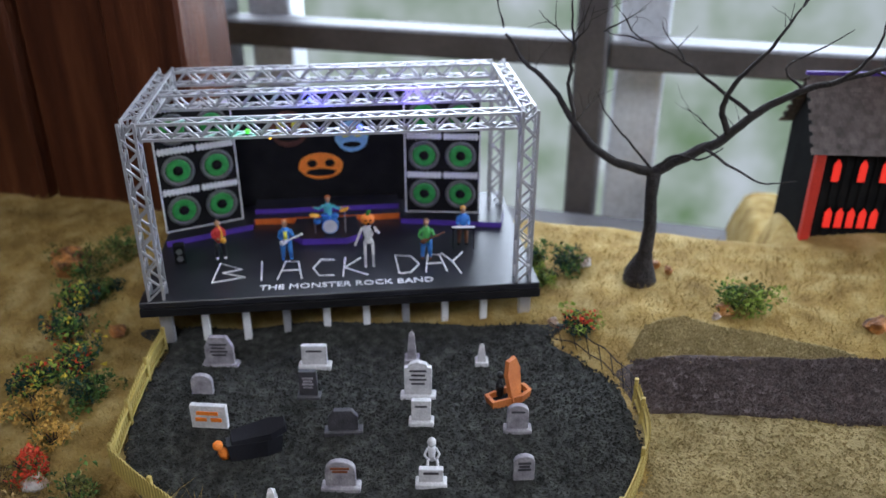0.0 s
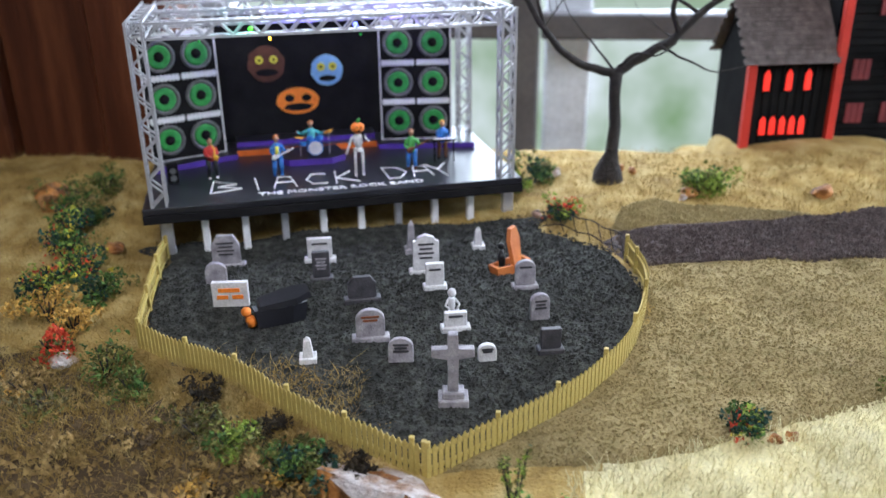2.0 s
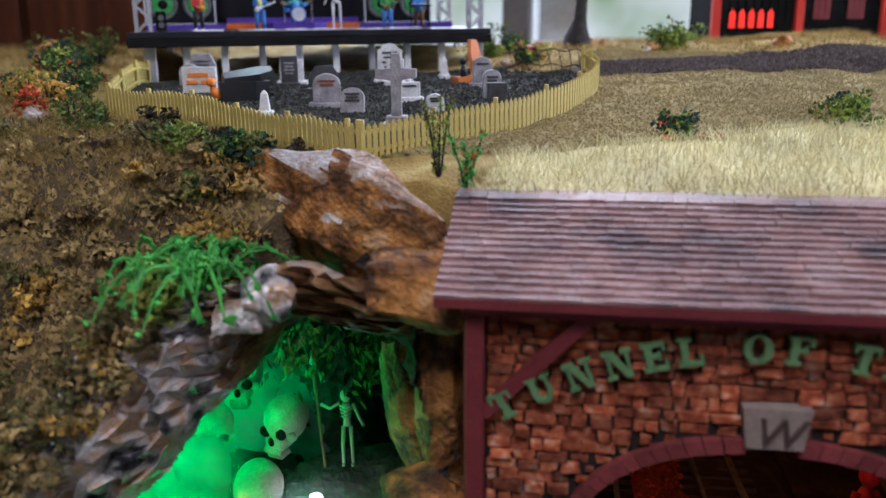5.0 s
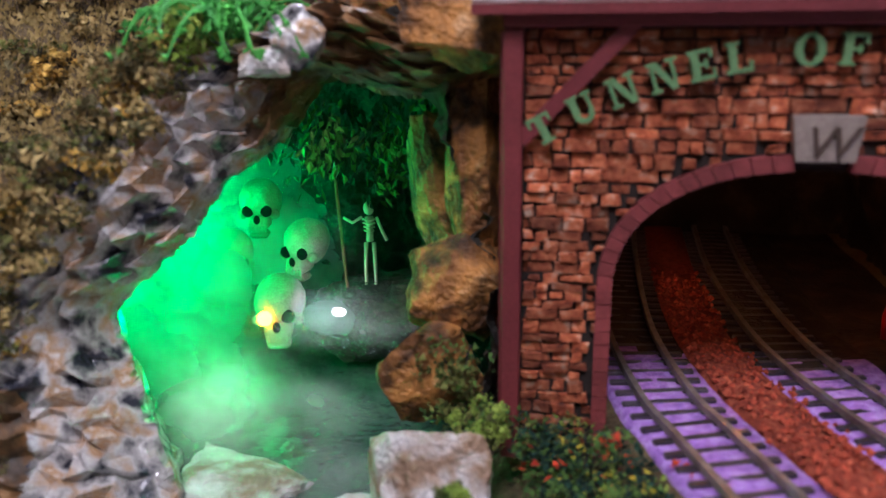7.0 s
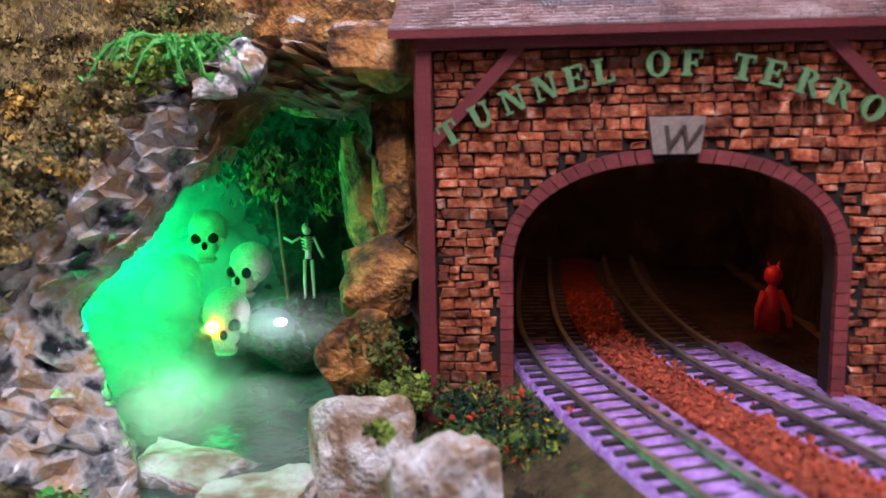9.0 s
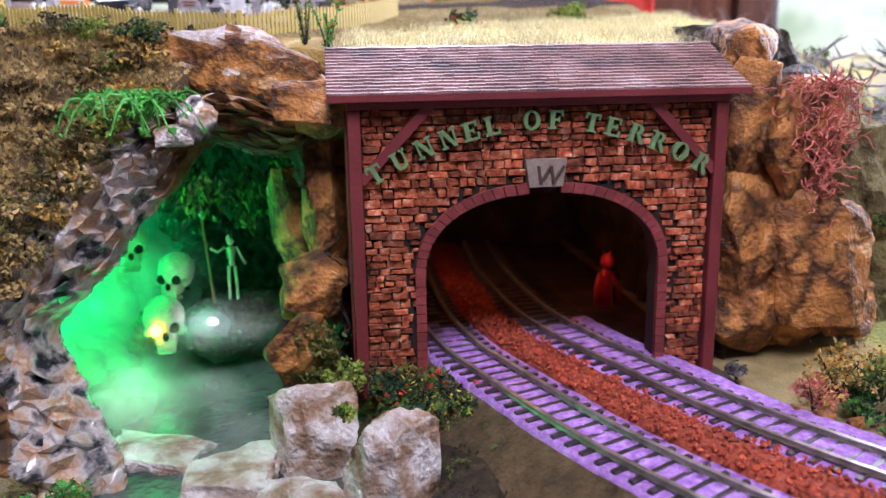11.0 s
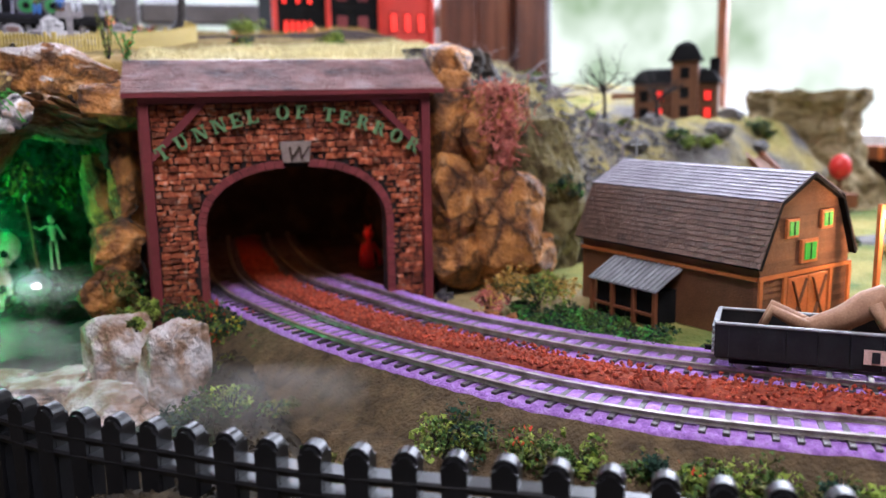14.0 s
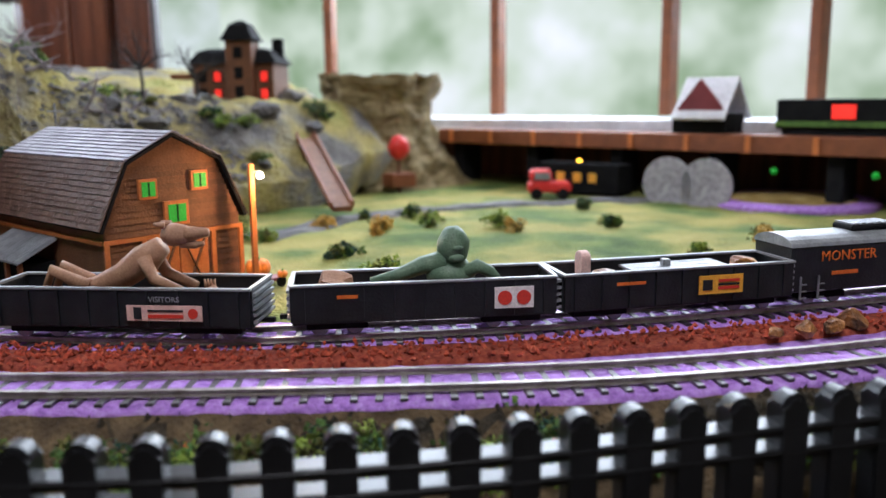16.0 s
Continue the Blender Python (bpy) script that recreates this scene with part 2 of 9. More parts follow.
M["leaf_lime"] = mat("leaf_lime", [(0.16, 0.26, 0.03), (0.28, 0.34, 0.06)], 0.004, 0.9, vary=0.4)
M["leaf_fern"] = mat("leaf_fern", [(0.03, 0.22, 0.035), (0.10, 0.40, 0.06)], 0.004, 0.8, vary=0.4)
M["leaf_olive"] = mat("leaf_olive", [(0.07, 0.08, 0.015), (0.15, 0.15, 0.035)], 0.004, 0.9, vary=0.5)
M["leaf_gold"] = mat("leaf_gold", [(0.40, 0.22, 0.04), (0.58, 0.36, 0.08)], 0.004, 0.9, vary=0.4)
M["flower_red"] = mat("flower_red", [(0.45, 0.03, 0.015), (0.60, 0.08, 0.02)], 0.004, 0.8, vary=0.4)
M["flower_yellow"] = mat("flower_yellow", [(0.60, 0.46, 0.03), (0.75, 0.58, 0.06)], 0.004, 0.8, vary=0.3)
M["pink_moss"] = mat("pink_moss", [(0.36, 0.085, 0.060), (0.62, 0.22, 0.17)], 0.004, 0.9, vary=0.4)
M["barn_wood"] = mat("barn_wood", [(0.11, 0.042, 0.018), (0.20, 0.085, 0.035)], 0.01, 0.65, bump=0.5, grain=0.001, vary=0.2)
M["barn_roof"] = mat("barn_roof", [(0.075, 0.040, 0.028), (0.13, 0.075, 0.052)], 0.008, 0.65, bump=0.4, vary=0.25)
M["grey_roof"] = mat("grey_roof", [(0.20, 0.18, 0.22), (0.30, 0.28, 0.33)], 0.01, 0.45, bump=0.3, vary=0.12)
M["house_black"] = mat("house_black", [(0.005, 0.005, 0.006), (0.012, 0.012, 0.012)], 0.01, 0.85, bump=0.3, vary=0.2, spec=0.08)
M["house_roof"] = mat("house_roof", [(0.07, 0.055, 0.05), (0.14, 0.11, 0.10)], 0.006, 0.6, bump=0.4, vary=0.3)
M["brown_trim"] = mat("brown_trim", [(0.16, 0.05, 0.02), (0.24, 0.08, 0.03)], 0.01, 0.6, bump=0.3)
M["orange_wood"] = mat("orange_wood", [(0.45, 0.12, 0.03), (0.60, 0.20, 0.05)], 0.01, 0.6, bump=0.3)
M["glow_red"] = mat("glow_red", [(0.7, 0.02, 0.01), (0.8, 0.05, 0.02)], 0.004, 0.5, glow=(1.0, 0.03, 0.02, 0.9))
M["glow_amber"] = mat("glow_amber", [(0.8, 0.3, 0.05), (0.9, 0.4, 0.1)], 0.004, 0.5, glow=(1.0, 0.42, 0.02, 14.0))
M["glow_green"] = mat("glow_green", [(0.02, 0.35, 0.03), (0.03, 0.5, 0.05)], 0.004, 0.5, glow=(0.01, 0.45, 0.03, 0.12))
M["eye_green"] = mat("eye_green", [(0.1, 0.6, 0.05), (0.2, 0.8, 0.1)], 0.004, 0.5, glow=(0.15, 1.0, 0.05, 1.5))
M["glow_blue"] = mat("glow_blue", [(0.1, 0.1, 0.7), (0.15, 0.15, 0.8)], 0.004, 0.5, glow=(0.15, 0.18, 1.0, 5.0))
M["glow_white"] = mat("glow_white", [(0.9, 0.9, 0.9), (1, 1, 1)], 0.004, 0.5, glow=(1.0, 0.97, 0.9, 6.0))
M["wall_wood"] = mat("wall_wood", [(0.028, 0.008, 0.004), (0.075, 0.022, 0.009), (0.15, 0.052, 0.020)], 0.06, 0.5, bump=0.3, grain=0.004, spec=0.2, stretch=(5, 5, 0.35), coarse=0.2)
M["window_grey"] = mat("window_grey", [(0.065, 0.06, 0.065), (0.10, 0.095, 0.10)], 0.05, 0.5, bump=0.1, grain=0.003)
M["window_white"] = mat("window_white", [(0.55, 0.58, 0.62), (0.66, 0.68, 0.70)], 0.05, 0.5, bump=0.1, grain=0.003)
M["plaster"] = mat("plaster", [(0.42, 0.38, 0.33), (0.50, 0.46, 0.41)], 0.2, 0.8, bump=0.2, grain=0.004, coarse=0.4)
M["car_black"] = mat("car_black", [(0.007, 0.008, 0.010), (0.018, 0.020, 0.023)], 0.006, 0.4, bump=0.2, grain=0.001)
M["steel_grey"] = mat("steel_grey", [(0.20, 0.21, 0.22), (0.36, 0.37, 0.39)], 0.006, 0.45, 0.3, bump=0.2)
M["flesh"] = mat("flesh", [(0.28, 0.14, 0.08), (0.44, 0.25, 0.15)], 0.006, 0.6, bump=0.2)
M["monster_green"] = mat("monster_green", [(0.07, 0.13, 0.08), (0.15, 0.22, 0.14)], 0.005, 0.5, bump=0.3)
M["label_yellow"] = mat("label_yellow", [(0.70, 0.33, 0.03), (0.80, 0.42, 0.05)], 0.004, 0.6)
M["label_pink"] = mat("label_pink", [(0.62, 0.38, 0.33), (0.72, 0.50, 0.44)], 0.004, 0.6)
M["label_white"] = mat("label_white", [(0.70, 0.66, 0.66), (0.80, 0.77, 0.76)], 0.004, 0.6)
M["red_plastic"] = mat("red_plastic", [(0.55, 0.02, 0.02), (0.65, 0.04, 0.03)], 0.006, 0.35, bump=0.05)
M["mesa"] = mat("mesa", [(0.13, 0.09, 0.035), (0.25, 0.19, 0.09), (0.34, 0.28, 0.15)], 0.012, 0.9, bump=1.0, grain=0.005, stretch=(1, 1, 3))
M["water"] = mat("water", [(0.02, 0.05, 0.04), (0.06, 0.09, 0.07)], 0.02, 0.12, bump=0.4, grain=0.004)
M["cloth_blue"] = mat("cloth_blue", [(0.03, 0.14, 0.45), (0.06, 0.22, 0.58)], 0.002, 0.6)
M["cloth_teal"] = mat("cloth_teal", [(0.08, 0.42, 0.42), (0.14, 0.52, 0.52)], 0.002, 0.6)
M["cloth_green"] = mat("cloth_green", [(0.06, 0.30, 0.06), (0.10, 0.40, 0.10)], 0.002, 0.6)
M["cloth_red"] = mat("cloth_red", [(0.48, 0.03, 0.03), (0.60, 0.06, 0.05)], 0.002, 0.6)
M["bright_orange"] = mat("bright_orange", [(0.80, 0.20, 0.02), (0.90, 0.28, 0.04)], 0.002, 0.5)
M["sky_blue"] = mat("sky_blue", [(0.20, 0.42, 0.68), (0.30, 0.52, 0.76)], 0.004, 0.6)
M["face_brown"] = mat("face_brown", [(0.06, 0.02, 0.012), (0.12, 0.045, 0.025)], 0.004, 0.7)
M["yellow_eye"] = mat("yellow_eye", [(0.65, 0.60, 0.05), (0.78, 0.72, 0.10)], 0.004, 0.5)


def backdrop_mat(name, low, mid, high, strength, patch):
    m = bpy.data.materials.new(name)
    m.use_nodes = True
    nt = m.node_tree
    nt.nodes.remove(nt.nodes["Principled BSDF"])
    em = nt.nodes.new("ShaderNodeEmission")
    tc = nt.nodes.new("ShaderNodeTexCoord")
    n = nt.nodes.new("ShaderNodeTexNoise")
    n.inputs["Scale"].default_value = patch
    n.inputs["Detail"].default_value = 3.0
    nt.links.new(tc.outputs["Object"], n.inputs["Vector"])
    nt.links.new(ramp_nodes(nt, n.outputs["Fac"], [low, mid, high]), em.inputs["Color"])
    em.inputs["Strength"].default_value = strength
    nt.links.new(em.outputs[0], nt.nodes["Material Output"].inputs["Surface"])
    return m


M["outside_garden"] = backdrop_mat("outside_garden", (0.22, 0.34, 0.16), (0.56, 0.63, 0.53), (0.90, 0.93, 0.96), 1.2, 4.5)
M["outside_bright"] = backdrop_mat("outside_bright", (0.12, 0.24, 0.07), (0.66, 0.74, 0.58), (1.0, 1.0, 1.0), 1.15, 3.2)

# ---- mesh helpers ----
def mesh_ob(name, bm, material, smooth=False):
    me = bpy.data.meshes.new(name)
    bmesh.ops.recalc_face_normals(bm, faces=bm.faces)
    bm.to_mesh(me)
    bm.free()
    me.materials.append(M[material] if isinstance(material, str) else material)
    if smooth:
        me.polygons.foreach_set("use_smooth", [True] * len(me.polygons))
    return new(name, me)


def part(name, bm, material, parent, label="", smooth=False):
    ob = mesh_ob(name, bm, material, smooth)
    ob.parent = parent
    return tagged(ob, label) if label else ob


def solo(name, bm, material, label="", category="", group="", kind="", smooth=False):
    return tagged(mesh_ob(name, bm, material, smooth), label, category, group, kind)


def thing(name, m=None, label="", category="", group="", kind=""):
    ob = new(name)
    ob.empty_display_size = 0.01
    if m is not None:
        ob.matrix_world = m
    return tagged(ob, label, category, group, kind)


def B():
    return bmesh.new()


def box(bm, lo, hi, m=None, bevel=0.0):
    vs = [bm.verts.new((x, y, z)) for x in (lo[0], hi[0]) for y in (lo[1], hi[1]) for z in (lo[2], hi[2])]
    fs = [bm.faces.new([vs[i] for i in f]) for f in ((0, 1, 3, 2), (4, 6, 7, 5), (0, 4, 5, 1), (2, 3, 7, 6), (0, 2, 6, 4), (1, 5, 7, 3))]
    if bevel:
        es = list({e for f in fs for e in f.edges})
        r = bmesh.ops.bevel(bm, geom=es, offset=bevel, segments=1, affect="EDGES", profile=0.5)
        vs = list({v for f in r["faces"] for v in f.verts} | {v for v in vs if v.is_valid})
    if m is not None:
        for v in vs:
            v.co = m @ v.co
    return bm


def bar(bm, a, b, w, h=None):
    """A square bar from a to b."""
    a, b = Vector(a), Vector(b)
    d = b - a
    h = h or w
    q = d.to_track_quat("Z", "Y").to_matrix().to_4x4()
    return box(bm, (-w / 2, -h / 2, 0), (w / 2, h / 2, d.length), Matrix.Translation(a) @ q)


def tube(bm, pts, radii, n=7, cap=True):
    """A round tube through pts with a radius for each."""
    pts = [Vector(p) for p in pts]
    if not isinstance(radii, (list, tuple)):
        radii = [radii] * len(pts)
    rings, side = [], None
    for i, p in enumerate(pts):
        d = (pts[min(i + 1, len(pts) - 1)] - pts[max(i - 1, 0)]).normalized()
        if side is None or abs(side.dot(d)) > 0.98:
            side = Vector((1, 0, 0)) if abs(d.x) < 0.8 else Vector((0, 1, 0))
        side = (side - d * side.dot(d)).normalized()
        up = d.cross(side)
        rings.append([bm.verts.new(p + radii[i] * (math.cos(2 * math.pi * k / n) * side + math.sin(2 * math.pi * k / n) * up)) for k in range(n)])
    for r0, r1 in zip(rings, rings[1:]):
        for k in range(n):
            bm.faces.new((r0[k], r0[(k + 1) % n], r1[(k + 1) % n], r1[k]))
    if cap:
        bm.faces.new(rings[0][::-1])
        bm.faces.new(rings[-1])
    return bm


def ball(bm, c, r, sub=2, squash=(1, 1, 1), rough=0.0, seed=0.0, freq=1.0):
    g = bmesh.ops.create_icosphere(bm, subdivisions=sub, radius=1.0)
    c = Vector(c)
    for v in g["verts"]:
        d = v.co.copy()
        k = 1.0
        if rough:
            k += rough * noise.noise(d * freq + Vector((seed, seed * 1.7, -seed)))
        v.co = c + Vector((d.x * squash[0], d.y * squash[1], d.z * squash[2])) * r * k
    return bm


def rock(bm, c, size, seed, sub=4, rough=0.35, cut=0.48):
    """A broken stone: a ball cut by planes, with fracture noise."""
    rnd = random.Random(seed)
    planes = []
    for _ in range(24):
        d = Vector((rnd.gauss(0, 1), rnd.gauss(0, 1), rnd.gauss(0, 1))).normalized()
        planes.append((d, rnd.uniform(cut, 0.92)))
    g = bmesh.ops.create_icosphere(bm, subdivisions=sub, radius=1.0)
    s = Vector((seed * 3.1 % 17, seed * 1.3 % 11, seed * 0.7 % 13))
    for v in g["verts"]:
        p = v.co.copy()
        for d, h in planes:
            o = p.dot(d)
            if o > h:
                p -= d * (o - h) * 0.92
        k = 1 + rough * 0.5 * noise.noise(p * 1.6 + s) + rough * 0.35 * (abs(noise.noise(p * 4 + s)) - 0.3) + rough * 0.12 * noise.noise(p * 11 + s)
        p *= k
        v.co = Vector(c) + Vector((p.x * size[0], p.y * size[1], p.z * size[2]))
    return bm


def lathe(bm, profile, c=(0, 0, 0), n=16):
    c = Vector(c)
    rings = [[bm.verts.new(c + Vector((r * math.cos(2 * math.pi * k / n), r * math.sin(2 * math.pi * k / n), z))) for k in range(n)] for r, z in profile]
    for r0, r1 in zip(rings, rings[1:]):
        for k in range(n):
            bm.faces.new((r0[k], r0[(k + 1) % n], r1[(k + 1) % n], r1[k]))
    bm.faces.new(rings[0][::-1])
    bm.faces.new(rings[-1])
    return bm


def prism(bm, outline, y0, y1, m=None):
    """Outline in x, z pushed from y0 to y1."""
    f = [bm.verts.new((x, y0, z)) for x, z in outline]
    k = [bm.verts.new((x, y1, z)) for x, z in outline]
    n = len(f)
    bm.faces.new(f)
    bm.faces.new(k[::-1])
    for i in range(n):
        bm.faces.new((f[i], k[i], k[(i + 1) % n], f[(i + 1) % n]))
    if m is not None:
        for v in f + k:
            v.co = m @ v.co
    return bm


def spline(pts, step):
    """Points along a smooth curve through pts, about step apart (Catmull-Rom)."""
    P = [Vector(p) for p in pts]
    P = [2 * P[0] - P[1], *P, 2 * P[-1] - P[-2]]
    dense = []
    for i in range(1, len(P) - 2):
        for k in range(40):
            t = k / 40
            a, b, c, d = P[i - 1:i + 3]
            dense.append(0.5 * (2 * b + (c - a) * t + (2 * a - 5 * b + 4 * c - d) * t * t + (3 * b - a - 3 * c + d) * t ** 3))
    dense.append(P[-2])
    out, run = [dense[0]], 0.0
    for a, b in zip(dense, dense[1:]):
        L = (b - a).length
        while L and run + L >= step:
            a = a + (b - a) * ((step - run) / L)
            L = (b - a).length
            run = 0.0
            out.append(a)
        run += L
    return out


def offset(line, d):
    """The plan line moved d to its right."""
    out = []
    for i, p in enumerate(line):
        t = (line[min(i + 1, len(line) - 1)] - line[max(i - 1, 0)])
        t.z = 0
        t.normalize()
        out.append(p + Vector((t.y, -t.x, 0)) * d)
    return out


def sweep(bm, line, profile):
    """Profile of (right, up) pushed along a plan line."""
    rings = []
    for i, p in enumerate(line):
        t = (line[min(i + 1, len(line) - 1)] - line[max(i - 1, 0)])
        t.z = 0
        t.normalize()
        s = Vector((t.y, -t.x, 0))
        rings.append([bm.verts.new(p + s * a + Vector((0, 0, b))) for a, b in profile])
    n = len(profile)
    for r0, r1 in zip(rings, rings[1:]):
        for k in range(n - 1):
            bm.faces.new((r0[k], r0[k + 1], r1[k + 1], r1[k]))
    return bm


def field(bm, xs, ys, height):
    grid = [[bm.verts.new((x, y, height(x, y))) for y in ys] for x in xs]
    for i in range(len(xs) - 1):
        for j in range(len(ys) - 1):
            bm.faces.new((grid[i][j], grid[i + 1][j], grid[i + 1][j + 1], grid[i][j + 1]))
    return bm


def steps(a, b, n):
    return [a + (b - a) * i / n for i in range(n + 1)]


def fbm(x, y, f, s=0.0):
    return noise.noise(Vector((x * f, y * f, s))) + 0.5 * noise.noise(Vector((x * f * 2.3, y * f * 2.3, s + 5)))


def smooth(a, b, x):
    t = min(1, max(0, (x - a) / (b - a)))
    return t * t * (3 - 2 * t)


def text_bm(body, size, depth, m, font_shear=0.0):
    """A word in the built-in font, in x and z, facing -y, centred."""
    cu = bpy.data.curves.new("word", "FONT")
    cu.body, cu.size, cu.extrude, cu.align_x, cu.resolution_u = body, size, depth / 2, "CENTER", 2
    cu.shear = font_shear
    ob = bpy.data.objects.new("word", cu)
    scene.collection.objects.link(ob)
    me = ob.to_mesh()
    bm = bmesh.new()
    bm.from_mesh(me)
    ob.to_mesh_clear()
    bpy.data.objects.remove(ob)
    bpy.data.curves.remove(cu)
    bm.transform(m @ pose(0, 0, 0, 90, 0, 0))
    return bm

# ---- the room ----
room_floor = solo("floor", box(B(), (-2.2, -2.2, -0.80), (2.2, 1.4, -0.75)), "wall_wood", kind="structure")
ceiling = solo("ceiling", box(B(), (-2.2, -2.2, 1.30), (2.2, 1.4, 1.35)), "plaster", kind="structure")
wall_south = solo("wall_south", box(B(), (-2.2, -2.25, -0.75), (2.2, -2.2, 1.30)), "plaster", kind="structure")
wall_west = solo("wall_west", box(B(), (-2.25, -2.2, -0.75), (-2.2, 0.70, 1.30)), "plaster", kind="structure")
wall_east = solo("wall_east", box(B(), (2.2, -2.2, -0.75), (2.25, -0.60, 1.30)), "plaster", kind="structure")

# timber panelling beside the first window
bm = B()
edges = [-2.2, -0.62, -0.50, -0.405, -0.318, -0.262, -0.214]
for i, (a, b) in enumerate(zip(edges, edges[1:])):
    box(bm, (a + 0.001, 0.30 - 0.006 * (i % 2), -0.75), (b - 0.001, 0.345, 1.30), bevel=0.002)
wall_north_west = solo("wall_north_west", bm, "wall_wood", kind="structure")
bm = B()
for i, (a, b) in enumerate(zip([0.315, 0.362, 0.408], [0.362, 0.408, 0.452])):
    box(bm, (a + 0.0008, 0.520 + 0.004 * (i % 2), -0.75), (b - 0.0008, 0.58, 1.30), bevel=0.002)
wall_pier = solo("wall_pier", bm, "wall_wood", kind="structure")

# first window: grey sash with a mullion and a meeting rail, white outer frame behind it
window_1 = thing("window_1", None, "grey painted sash window with insect screen behind the stage", "window", kind="structure")
part("window_frame", box(B(), (-0.40, 0.535, -0.10), (-0.335, 0.585, 1.30), bevel=0.002), "window_grey", window_1)
part("mullion", box(B(), (-0.040, 0.542, -0.10), (-0.016, 0.578, 1.30), bevel=0.002), "window_grey", window_1)
part("meeting_rail", box(B(), (-0.335, 0.545, 0.187), (-0.041, 0.575, 0.208), bevel=0.002), "window_grey", window_1)
part("meeting_rail", box(B(), (-0.015, 0.545, 0.187), (0.314, 0.575, 0.208), bevel=0.002), "window_grey", window_1)
part("outer_frame", box(B(), (-0.012, 0.59, -0.10), (0.028, 0.62, 1.30), bevel=0.002), "window_white", window_1)
part("outer_frame", box(B(), (-0.33, 0.59, -0.10), (-0.29, 0.62, 1.30), bevel=0.002), "window_white", window_1)
part("window_sill", box(B(), (-0.45, 0.40, 0.05), (0.42, 0.53, 0.075), bevel=0.003), "window_grey", window_1)

# bay window: slim timber bars on a low sill
bay = thing("window_2", None, "wide bay window with slim timber glazing bars", "window", kind="structure")
BAY = [Vector(p) for p in ((0.457, 0.535, 0), (0.6335, 0.4261, 0), (0.7506, 0.2514, 0), (0.815, 0.065, 0), (0.850, -0.068, 0), (0.872, -0.22, 0), (0.885, -0.45, 0))]
for k, p in enumerate(BAY):
    d = BAY[min(k + 1, len(BAY) - 1)] - BAY[max(k - 1, 0)]
    part("glazing_bar", box(B(), (-0.0052, -0.01, 0.06), (0.0052, 0.01, 1.30), Matrix.Translation(p) @ d.to_track_quat("X", "Z").to_matrix().to_4x4(), bevel=0.001), "brown_trim" if k else "window_grey", bay)
part("window_sill", sweep(B(), BAY, [(0.09, 0.045), (0.09, 0.058), (-0.03, 0.058), (-0.03, 0.045), (0.09, 0.045)]), "window_white", bay)
part("apron", sweep(B(), BAY, [(0.03, -0.75), (0.03, 0.0445), (-0.02, 0.0445), (-0.02, -0.75)]), "wall_wood", bay)

# garden and sky outside
bm = B()
box(bm, (-2.5, 2.2, -1.5), (1.6, 2.22, 3.0))
solo("backdrop_north", bm, "outside_garden", kind="structure")
bm = B()
box(bm, (-1.2, 1.6, -1.5), (4.5, 1.62, 3.0), Matrix.Translation(BAY[0]) @ Vector((0.124, -0.140, 0)).to_track_quat("X", "Z").to_matrix().to_4x4())
solo("backdrop_east", bm, "outside_bright", kind="structure")


# ---- the layout's ground ----
def gz(y):
    return 0.127 + 0.13 * (y - 0.06)


def front_y(x):
    pts = [(-0.9, -0.20), (-0.30, -0.16), (-0.20, -0.115), (-0.15, -0.06), (-0.125, -0.021), (-0.105, 0.011), (-0.085, 0.028), (-0.06, 0.044), (-0.02, 0.046), (0.0, 0.034), (0.155, 0.034), (0.19, 0.032), (0.225, 0.045), (0.26, 0.055), (0.33, 0.065), (0.45, 0.10), (0.60, 0.19), (0.9, 0.4)]
    for (x0, y0), (x1, y1) in zip(pts, pts[1:]):
        if x <= x1:
            return y0 + (y1 - y0) * max(0, (x - x0) / (x1 - x0))
    return pts[-1][1]


def upper_z(x, y):
    z = gz(min(y, 0.27))
    if y < 0.06:
        z += (y - 0.06) * (0.13 + 0.95 * smooth(-0.02, -0.10, x))
    # the ground dips before the stage
    z -= 0.0065 * smooth(0.165, 0.205, y) * (1 - smooth(0.29, 0.33, y)) * smooth(-0.225, -0.195, x) * (1 - smooth(-0.02, 0.02, x))
    # mound under the house, sloping side
    z += 0.001 * smooth(0.265, 0.31, y) * smooth(-0.02, 0.05, x)
    z += 0.004 * smooth(0.20, 0.28, y) * smooth(0.09, 0.16, x)
    # the grey hill that falls away behind the barn
    k = smooth(0.165, 0.27, x)
    hill = 0.016 + (0.096 - 0.033 * smooth(0.24, 0.33, x)) * smooth(0.0, 0.085, y - (0.030 + 0.34 * max(0, x - 0.26))) + 0.03 * smooth(0.24, 0.40, y)
    hill *= 1 - 0.85 * smooth(0.53, 0.62, x)
    z = z * (1 - k) + hill * k
    z -= 0.16 * smooth(0.335, 0.385, y) * (1 - smooth(0.06, 0.10, x)) + 0.05 * smooth(0.38, 0.45, y) * (1 - k) * smooth(0.06, 0.10, x)
    z += 0.0025 * fbm(x, y, 30) + 0.010 * k * (abs(noise.noise(Vector((x * 45, y * 45, 2.0)))) - 0.2)
    if x < -0.08 and y < 0.09:
        z += 0.004 * fbm(x, y, 60, 3)
    return z


